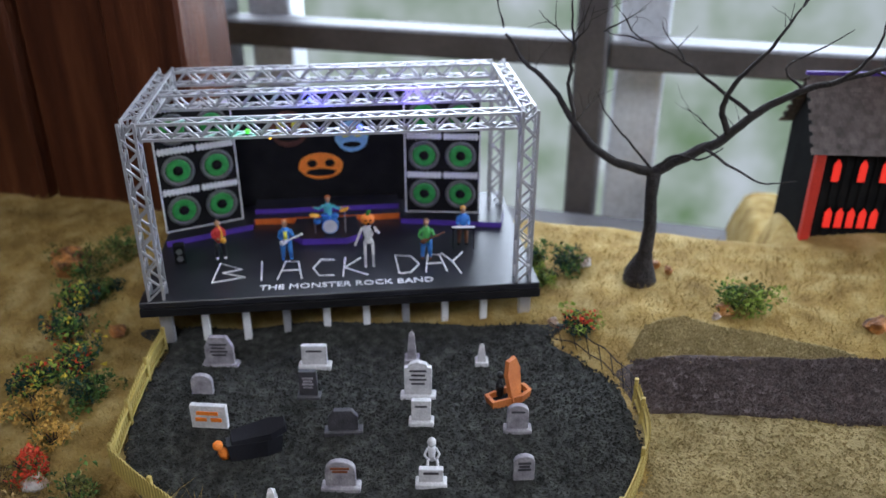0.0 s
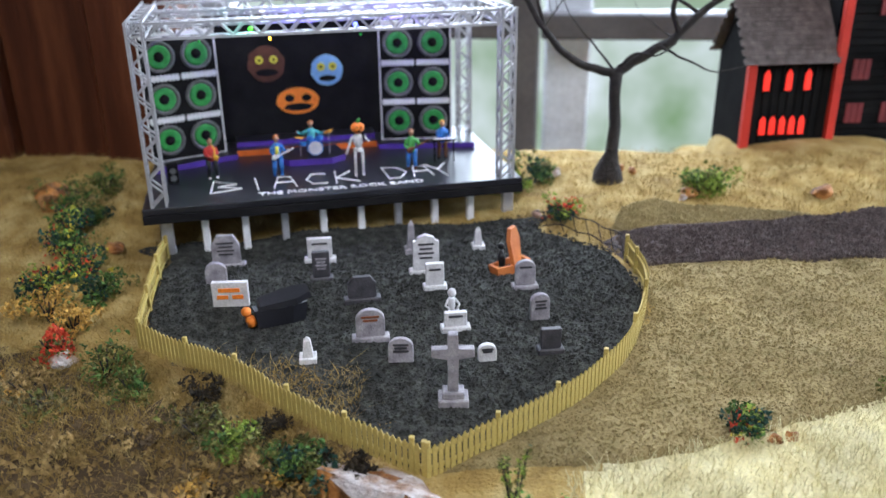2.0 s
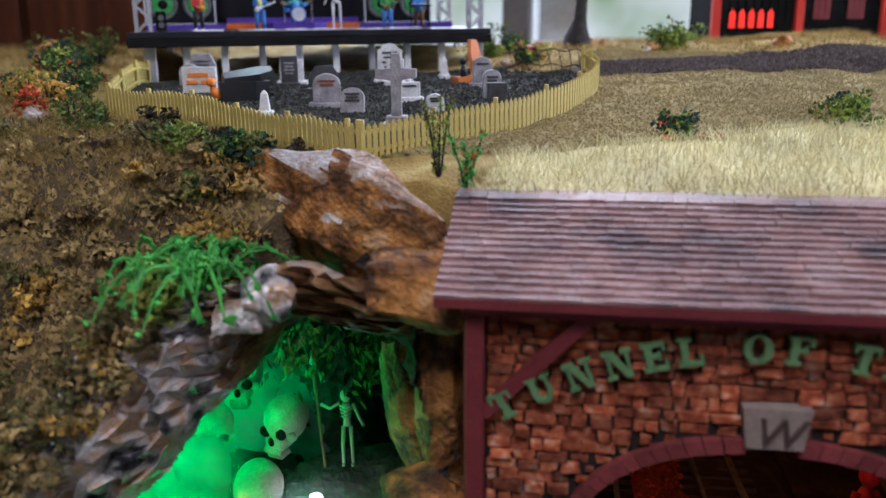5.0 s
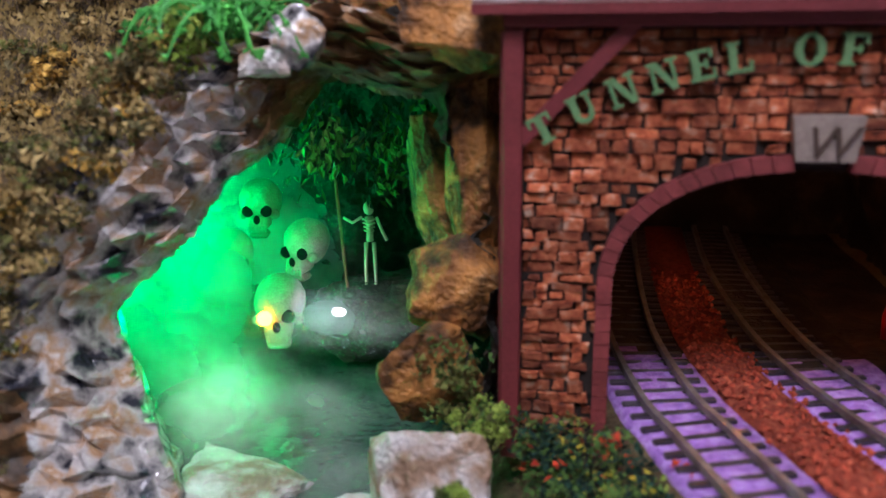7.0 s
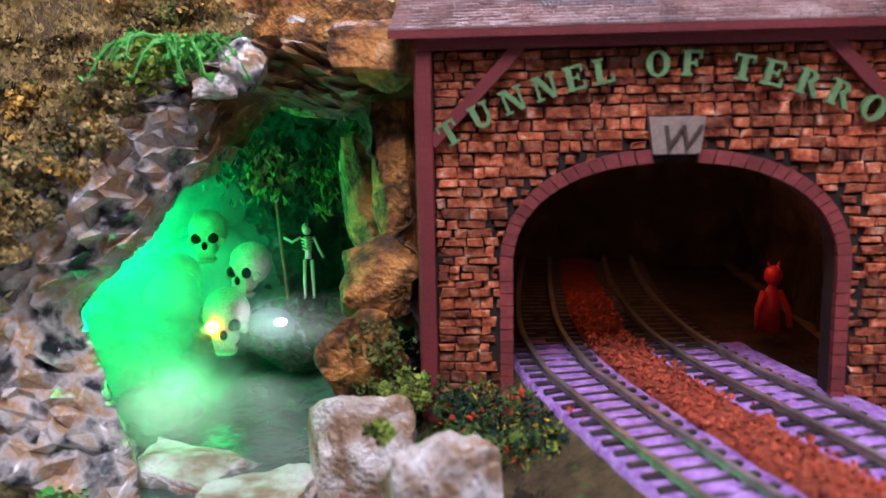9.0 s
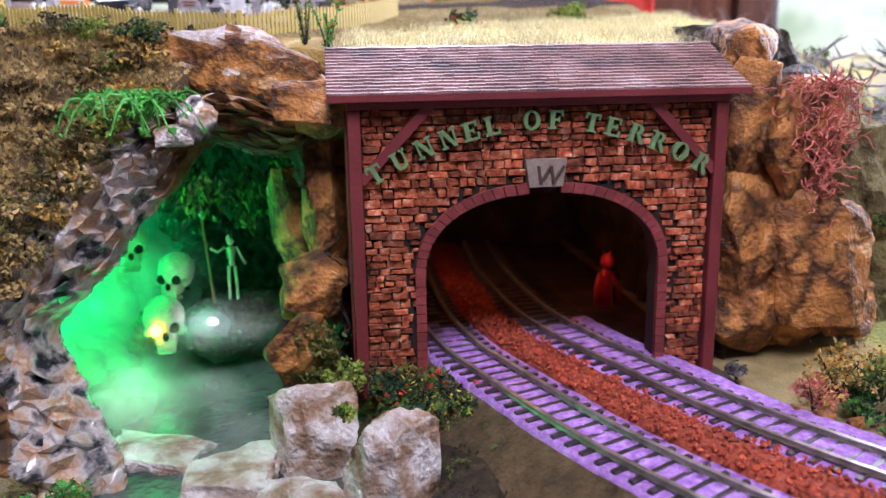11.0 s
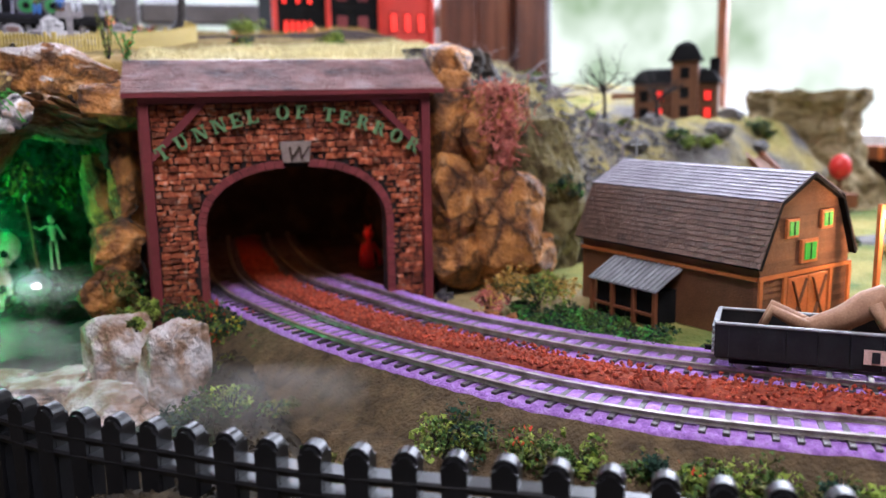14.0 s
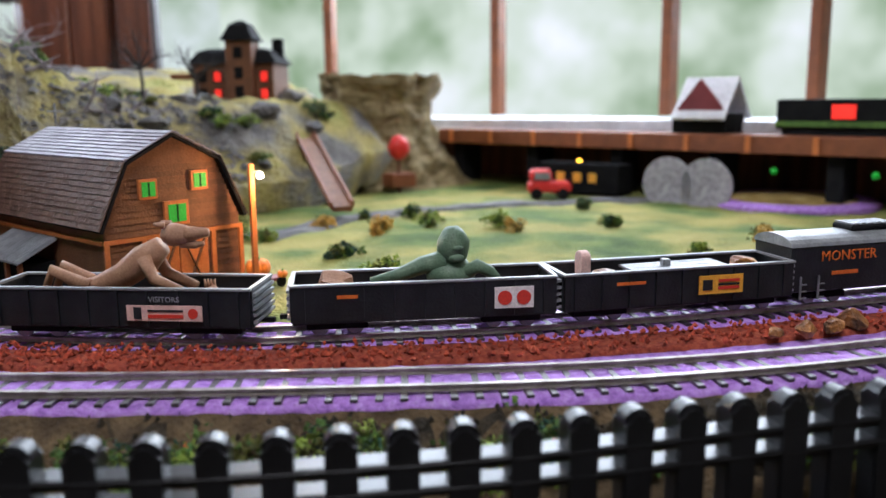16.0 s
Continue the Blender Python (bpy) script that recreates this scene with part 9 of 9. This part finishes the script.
for i, p in enumerate(edge[::3]):
    x, y = p.x + rnd.uniform(-0.006, 0.006), p.y + rnd.uniform(-0.008, 0.007)
    mix = [LIME, GREENS, LIME, OLIVE][i % 4]
    lab = ["low lime green shrub between fence and track", "low dark green shrub between fence and track", "low lime green shrub with red berries behind the fence", "low olive shrub between fence and track"][i % 4]
    bush(x, y, -0.0170, rnd.uniform(0.0070, 0.0105), mix + ([("flower_red", 0.08)] if i % 4 == 2 else []), lab, 500 + i, 0.0010, 0.75, 300)
for i, (x, y) in enumerate(((0.045, -0.125), (0.060, -0.150), (0.030, -0.115), (0.020, -0.140), (0.078, -0.190), (0.055, -0.185), (0.0, -0.115), (-0.03, -0.125), (-0.06, -0.10))):
    bush(x, y, lower_z(x, y) - 0.002, 0.0075 + 0.001 * (i % 3), [OLIVE, GREENS, LIME][i % 3], ["olive ground moss beside the track", "dark green ground moss beside the track", "lime ground moss beside the track"][i % 3], 560 + i, 0.0009, 0.5, 320)
# broken stone and driftwood strewn over the grey hill
verts, faces = [], []
for _ in range(1500):
    x, y = rnd.uniform(0.205, 0.40), rnd.uniform(0.04, 0.17)
    if y < front_y(x) + 0.004:
        continue
    z, q = gnd(x, y), rnd.uniform(0.0012, 0.0045)
    n0 = len(verts)
    for k in range(6):
        a = 1.05 * k + rnd.uniform(-0.3, 0.3)
        d = q * rnd.uniform(0.7, 1.2)
        verts.append((x + math.cos(a) * d, y + math.sin(a) * d * 0.7, z + rnd.uniform(-0.4, 0.3) * q))
    verts.append((x + rnd.uniform(-0.4, 0.4) * q, y + rnd.uniform(-0.3, 0.3) * q, z + q * rnd.uniform(0.5, 0.9)))
    faces += [(n0 + k, n0 + (k + 1) % 6, n0 + 6) for k in range(6)]
me = bpy.data.meshes.new("rubble")
me.from_pydata(verts, [], faces)
me.materials.append(M["rock_grey"])
tagged(new("rubble", me), "broken grey slate rubble on the hillside", "rubble", kind="stuff")
for i in range(14):
    x, y = rnd.uniform(0.24, 0.34), rnd.uniform(0.065, 0.12)
    if y < front_y(x) + 0.006:
        continue
    bm, p, d = B(), Vector((0, 0, 0)), Vector((rnd.gauss(0, 1), rnd.gauss(0, 0.5), rnd.uniform(0.05, 0.7))).normalized()
    pts = [p]
    for k in range(4):
        d = (d + Vector((rnd.gauss(0, 0.3), rnd.gauss(0, 0.3), rnd.gauss(0, 0.15)))).normalized()
        pts.append(pts[-1] + d * 0.006)
    tube(bm, pts, [0.0011, 0.0010, 0.0008, 0.0006, 0.0003], 6)
    tube(bm, [pts[2], pts[2] + Vector((rnd.gauss(0, 0.004), rnd.gauss(0, 0.004), 0.007))], [0.0007, 0.0002], 5)
    ob = tagged(mesh_ob("dead_branch", bm, "grey_twig"), "pale grey dead branch lying on the rubble", "branch", "dead branches")
    ob.location = (x, y, gnd(x, y) + 0.0015)

# ---- monster train on the inner track ----
def on_line(line, x):
    i = min(range(len(line)), key=lambda k: abs(line[k].x - x) + (10 if line[k].y > 0 else 0))
    d = line[min(i + 8, len(line) - 1)] - line[max(i - 8, 0)]
    return Matrix.Translation(line[i]) @ pose(0, 0, 0, 0, 0, math.degrees(math.atan2(d.y, d.x)))


CL, CW = 0.0900, 0.0230


def bogie(parent, x):
    b = part("bogie", box(B(), (x - 0.0105, -0.0085, 0.0022), (x + 0.0105, 0.0085, 0.0048), bevel=0.0005), "black_matt", parent)
    for dx in (-0.006, 0.006):
        for y in (-GAUGE / 2 - 0.0004, GAUGE / 2 - 0.0010):
            bm = lathe(B(), [(0.0030, 0), (0.0033, 0.0002), (0.0030, 0.0004), (0.0028, 0.0014)], n=14)
            bm.transform(pose(x + dx, y + 0.0014, 0.0031, 90, 0, 0))
            part("wheel", bm, "steel_grey", b, "dull metal wheel")


def gondola(m, label):
    g = thing("gondola_wagon", m, label, "railway wagon", "wagons of the monster train")
    L, W, z0, z1 = CL / 2, CW / 2, 0.0056, 0.0178
    for s in (-1, 1):
        part("side", box(B(), (-L, s * W - 0.0005, z0), (L, s * W + 0.0005, z1), bevel=0.0001), "car_black", g)
        part("rim", box(B(), (-L - 0.0006, s * W - 0.0010, z1), (L + 0.0006, s * W + 0.0010, z1 + 0.0009), bevel=0.0002), "steel_grey", g, "worn grey top rim")
        for k in range(9):
            x = -L + 0.004 + k * (CL - 0.008) / 8
            part("stake", box(B(), (x - 0.0005, s * W + (0.0006 if s > 0 else -0.0013), z0), (x + 0.0005, s * W + (0.0013 if s > 0 else -0.0006), z1)), "car_black", g)
    for s in (-1, 1):
        part("end", box(B(), (s * L - 0.0005, -W + 0.0006, z0), (s * L + 0.0005, W - 0.0006, z1)), "car_black", g)
        part("rim", box(B(), (s * L - 0.0008, -W + 0.0012, z1), (s * L + 0.0008, W - 0.0012, z1 + 0.0009)), "steel_grey", g)
        for k in range(5):
            part("end_rib", box(B(), (s * L + (0.0006 if s > 0 else -0.0016), -W + 0.001, z0 + 0.001 + k * 0.0023), (s * L + (0.0016 if s > 0 else -0.0006), W - 0.001, z0 + 0.002 + k * 0.0023)), "steel_grey", g)
        part("coupler", box(B(), (s * L + (0.0 if s > 0 else -0.0046), -0.001, 0.0046), (s * L + (0.0046 if s > 0 else 0), 0.001, 0.0062)), "black_matt", g)
        bogie(g, s * 0.030)
    part("floor", box(B(), (-L, -W + 0.0006, z0 - 0.0008), (L, W - 0.0006, z0 + 0.0006)), "car_black", g)
    part("load_bed", box(B(), (-L + 0.001, -W + 0.0008, z0 + 0.0007), (L - 0.001, W - 0.0008, 0.0120)), "barn_wood", g, "brown load bed")
    return g


def placard(g, x, z, w, h, mat_name, bars, lab):
    p = part("placard", box(B(), (x - w, -CW / 2 - 0.0018, z - h), (x + w, -CW / 2 - 0.0014, z + h)), mat_name, g, lab)
    for bx, bz, bw, bh, bm_ in bars:
        part("print", box(B(), (x + bx - bw, -CW / 2 - 0.0021, z + bz - bh), (x + bx + bw, -CW / 2 - 0.0019, z + bz + bh)), bm_, p)
    return p


def stop_disc(p, x, z, r):
    bm = lathe(B(), [(r, 0), (r, 0.0002)], n=20)
    bm.transform(pose(x, -CW / 2 - 0.0019, z, 90, 0, 0))
    part("disc", bm, "bright_red", p, "red round mark")


mC, mB, mA, mL = on_line(LINE2, 0.2430), on_line(LINE2, 0.3290), on_line(LINE2, 0.4130), on_line(LINE2, 0.5030)
gC = gondola(mC, "black gondola wagon with a werewolf load and pink placard")
pl = placard(gC, 0.0165, 0.0105, 0.0128, 0.0026, "label_pink", [(-0.0090, 0, 0.0013, 0.0020, "car_black"), (0.0005, 0.0009, 0.0060, 0.0003, "car_black"), (0.0005, -0.0010, 0.0060, 0.0006, "bright_red")], "pink warning placard")
stop_disc(pl, 0.0165 + 0.0098, 0.0105, 0.0017)
words = text_bm("VISITORS", 0.0026, 0.0002, Matrix.Translation((0.0165, -CW / 2 - 0.0016, 0.0142)))
part("words", words, "steel_grey", gC)
gB = gondola(mB, "black gondola wagon with a green swamp creature inside")
pl = placard(gB, 0.0300, 0.0120, 0.0068, 0.0037, "label_white", [], "white placard with two red marks")
stop_disc(pl, 0.0300 - 0.0033, 0.0120, 0.0025)
stop_disc(pl, 0.0300 + 0.0033, 0.0120, 0.0025)
part("print", box(B(), (-0.0300, -CW / 2 - 0.0016, 0.0138), (-0.0230, -CW / 2 - 0.0014, 0.0150)), "orange_paint", gB)
gA = gondola(mA, "black gondola wagon with a tombstone and yellow placard")
placard(gA, 0.0145, 0.0120, 0.0088, 0.0034, "label_yellow", [(-0.0055, 0, 0.0019, 0.0019, "car_black"), (0.0030, 0.0014, 0.0042, 0.0005, "bright_red"), (0.0030, 0.0000, 0.0042, 0.0004, "car_black"), (0.0030, -0.0013, 0.0042, 0.0005, "bright_red")], "yellow warning placard")
part("print", box(B(), (-0.0260, -CW / 2 - 0.0016, 0.0138), (-0.0150, -CW / 2 - 0.0014, 0.0149)), "orange_paint", gA)


def load(name, m, off, bm, mat_name, label, cat, smooth=True):
    ob = mesh_ob(name, bm, mat_name, smooth)
    ob.matrix_world = m @ pose(*off)
    return tagged(ob, label, cat)


# werewolf reaching out of the last wagon
bm = B()
tube(bm, [mm(-18, 0, 3), mm(-12, 0, 4), mm(-4, 0, 7), mm(3, 0, 12), mm(8, 0, 16)], [0.0022, 0.0030, 0.0040, 0.0046, 0.0030], 10)
ball(bm, mm(12.5, 0, 19), 0.0038, 2, (1.3, 0.9, 0.9), 0.2, 3, 3)
tube(bm, [mm(13, 0, 18.6), mm(18, 0, 19.5), mm(22, 0, 19.8)], [0.0030, 0.0020, 0.0012], 8)
tube(bm, [mm(14, 0, 17), mm(18, 0, 16.2), mm(20.5, 0, 16.6)], [0.0018, 0.0012, 0.0007], 7)
for s in (-1, 1):
    tube(bm, [mm(10, s * 2, 22), mm(7, s * 2.6, 22.5)], [0.0012, 0.0003], 6)
    tube(bm, [mm(4, s * 3.6, 13), mm(7, s * 4.6, 7), mm(16, s * 4.6, 3)], [0.0022, 0.0018, 0.0014], 8)
    tube(bm, [mm(-14, s * 2.4, 4), mm(-24, s * 3.2, 9), mm(-27, s * 3.2, 2)], [0.0024, 0.0018, 0.0012], 8)
bm.transform(Matrix.Scale(1.18, 4))
load("werewolf_figurine", mC, (0.002, 0, 0.0120), bm, "flesh", "tan plastic werewolf crawling along the wagon", "figurine")
bm = B()
tube(bm, [mm(0, 0, 0), mm(1, 0, 3), mm(0, 0, 5)], [0.0030, 0.0026, 0.0020], 8)
for k in range(4):
    tube(bm, [mm(-1.5 + k, 0, 4.5), mm(-1.8 + 1.2 * k, 0, 7.5)], [0.0006, 0.0004], 6)
load("hand_figurine", mC, (0.0270, 0.001, 0.0115), bm, "flesh", "tan plastic hand reaching up from the wagon", "figurine")
# swamp creature
bm = B()
ball(bm, mm(5, 0, 14.5), 0.0060, 3, (0.95, 0.95, 1.2), 0.10, 4, 3)
ball(bm, mm(5.6, -4.6, 14.6), 0.0022, 2, (1.1, 0.8, 0.6))
ball(bm, mm(5.4, -4.4, 11.2), 0.0026, 2, (1.1, 0.9, 0.6))
ball(bm, mm(4, 0, 4.5), 0.0070, 2, (1.3, 1.0, 0.8))
tube(bm, [mm(-24, -1, 3), mm(-14, 0, 5), mm(-6, 0, 8), mm(2, 0, 9)], [0.0016, 0.0024, 0.0032, 0.0044], 9)
tube(bm, [mm(6, 0, 5), mm(5, 0, 9)], [0.0060, 0.0046], 10)
tube(bm, [mm(8, -3, 5), mm(13, -4, 8), mm(17, -4, 6), mm(21, -4, 2)], [0.0026, 0.0026, 0.0022, 0.0014], 8)
load("creature_figurine", mB, (0.006, 0, 0.0135), bm, "monster_green", "dark green plastic creature rising from the wagon", "figurine")
for m, x, s, mat_name, lab in ((mB, -0.031, (0.0085, 0.006, 0.0062), "flesh", "pinkish round stone in the wagon"), (mA, 0.033, (0.0085, 0.0065, 0.0058), "rock_warm", "tan stone in the wagon"), (mA, -0.026, (0.005, 0.005, 0.003), "rock_white", "pale stone in the wagon")):
    ob = mesh_ob("rock", rock(B(), (0, 0, 0), s, int(abs(x) * 1e4), 3, 0.25), mat_name)
    ob.matrix_world = m @ pose(x, 0, 0.0155)
    tagged(ob, lab, "rock", "stones in the wagons")
tt = thing("tombstone", mA @ pose(-0.0335, 0, 0.0121, 0, 0, 90), "pink-tan tombstone standing in the wagon", "tombstone")
bm = prism(B(), slab_outline(0.0034, 0.0125, "round"), -0.0018, 0.0018)
bmesh.ops.bevel(bm, geom=list(bm.edges), offset=0.0004, segments=1, affect="EDGES")
part("slab", bm, "label_pink", tt)
bm = B()
for k in range(16):
    y = -0.008 + 0.001 * k
    bar(bm, (-0.016, y, 0.0001 * (k % 3)), (0.022, y + 0.0006 * math.sin(k), 0.0004), 0.0009)
box(bm, (-0.002, -0.001, 0.0), (0.001, 0.002, 0.0032), bevel=0.0003)
load("scrap_pile", mA, (0.0, 0, 0.0165), bm, "steel_grey", "grey heap of rods lying in the wagon", "scrap", False)

# ---- the covered engine with a giant face ----
eng = thing("locomotive", mL, "black boxcar engine with grey roof and a giant face", "locomotive")
LL = 0.0470
part("body", box(B(), (-LL, -0.0110, 0.0056), (LL, 0.0110, 0.0230), bevel=0.0005), "car_black", eng)
o = [(-0.0113, 0.0230)] + [(0.0113 * -math.cos(math.pi * k / 10), 0.0230 + 0.0042 * math.sin(math.pi * k / 10)) for k in range(1, 10)] + [(0.0113, 0.0230)]
part("roof", prism(B(), o, -LL - 0.0004, LL + 0.0004, Matrix.Rotation(radians(90), 4, "Z")), "steel_grey", eng, "curved grey roof")
part("roof_hatch", box(B(), (-0.016, -0.0055, 0.0268), (0.006, 0.0055, 0.0290), bevel=0.0006), "black_matt", eng)
for k in range(6):
    part("hatch_slat", box(B(), (-0.0150 + k * 0.0035, -0.0050, 0.0291), (-0.0130 + k * 0.0035, 0.0050, 0.0297)), "steel_grey", eng)
for x in (-0.030, 0.030):
    bogie(eng, x)
for x in (-0.0430, -0.0350, 0.0330, 0.0410):
    ld = part("ladder", bar(B(), (x, -0.0116, 0.0030), (x, -0.0116, 0.0120), 0.0006), "steel_grey", eng)
    for k in range(3):
        part("rung", bar(B(), (x, -0.0116, 0.0036 + k * 0.0026), (x + 0.0028, -0.0116, 0.0036 + k * 0.0026), 0.0005), "steel_grey", ld)
part("words", text_bm("MONSTER", 0.0056, 0.0003, Matrix.Translation((-0.0215, -0.01125, 0.0172))), "orange_paint", eng, "orange lettering")
for k in range(7):
    part("print_bar", box(B(), (-0.0040 + k * 0.0034, -0.0114, 0.0172), (-0.0040 + k * 0.0034 + 0.0027, -0.01125, 0.0210)), "orange_paint", eng)
part("print", box(B(), (-0.0290, -0.0114, 0.0118), (-0.0170, -0.01125, 0.0132)), "orange_paint", eng)
bm = B()
ball(bm, (0.0560, 0, 0.0150), 0.0130, 3, (0.75, 1.0, 1.12), 0.10, 6, 2)
ball(bm, (0.0655, 0, 0.0140), 0.0034, 2, (1.1, 0.9, 1.2))
ball(bm, (0.0600, 0, 0.0050), 0.0060, 2, (0.9, 1.0, 0.8))
ball(bm, (0.0615, 0, 0.0205), 0.0060, 2, (0.7, 1.3, 0.4))
fc = part("face", bm, "flesh", eng, "giant tan face on the front", True)
for s in (-1, 1):
    part("eye", ball(B(), (0.0648, s * 0.0045, 0.0178), 0.0012, 2), "glow_green", fc, "green lit eye")
for i, (x, dy, s) in enumerate([(0.428, 0.020, 0.0050), (0.440, 0.022, 0.0060), (0.452, 0.026, 0.0070), (0.416, 0.020, 0.0036)]):
    j = min(range(len(LINE1)), key=lambda k: abs(LINE1[k].x - x))
    boulder("rock", (x, LINE1[j].y + dy, 0.0015), (s, s * 0.8, s * 0.7), 180 + i, "rock_warm", "tan stone between the tracks", i * 60, 0, 3)

# ---- stone courses of the portal, last: each stone on its own ----
rnd = random.Random(9)
shapes = []
z = -0.010
stones, extra_v, extra_f = 0, [], []
proto = {}
while z < 0.1000:
    h = rnd.choice((0.0024, 0.0028, 0.0034, 0.0040))
    x = 0.0052 + rnd.uniform(-0.003, 0)
    while x < PW - 0.0052:
        w = rnd.choice((0.0034, 0.0048, 0.0062, 0.0080)) * rnd.uniform(0.9, 1.1)
        x0, x1, z0, z1 = max(x, 0.0050), min(x + w, PW - 0.0050), z, min(z + h, 0.1003)
        x += w
        if x1 - x0 < 0.0014 or z1 - z0 < 0.001:
            continue
        cx, cz = (x0 + x1) / 2, (z0 + z1) / 2
        if in_arch(cx, cz, 0.0042) or (abs(cx - kx) < 0.008 and kz0 < cz < kz1):
            continue
        # trim at the arch
        pts = [(x0, z0), (x1, z0), (x1, z1), (x0, z1)]
        if any(in_arch(a, b, 0.0040) for a, b in pts):
            pts = [(cx + (a - cx) * 0.55, cz + (b - cz) * 0.7) for a, b in pts]
        g = 0.00022
        d = -0.0003 - rnd.uniform(0.0, 0.0016)
        q = []
        for a, b in pts:
            q.append((a + (g if a < cx else -g) + rnd.uniform(-0.0004, 0.0004), b + (g if b < cz else -g) + rnd.uniform(-0.0004, 0.0004)))
        f = [(cx + (a - cx) * 0.86, cz + (b - cz) * 0.84) for a, b in q]
        vv = [(a, 0.0, b) for a, b in q] + [(a, d * 0.6, b) for a, b in q] + [(a, d * rnd.uniform(0.8, 1.25), b) for a, b in f]
        ff = [(0, 1, 5, 4), (1, 2, 6, 5), (2, 3, 7, 6), (3, 0, 4, 7), (4, 5, 9, 8), (5, 6, 10, 9), (6, 7, 11, 10), (7, 4, 8, 11), (8, 9, 10, 11)]
        if cx < 0.085 and stones < 300:
            stones += 1
            me = bpy.data.meshes.new("stone")
            me.from_pydata(vv, [], ff)
            me.materials.append(M["stone_brick"])
            ob = new("stone", me)
            ob.parent = portal
        else:
            n0 = len(extra_v)
            extra_v += vv
            extra_f += [tuple(n0 + i for i in t) for t in ff]
    z += h
me = bpy.data.meshes.new("masonry")
me.from_pydata(extra_v, [], extra_f)
me.materials.append(M["stone_brick"])
ob = new("masonry", me)
ob.parent = portal
tagged(ob, "rough reddish stone courses", kind="stuff")
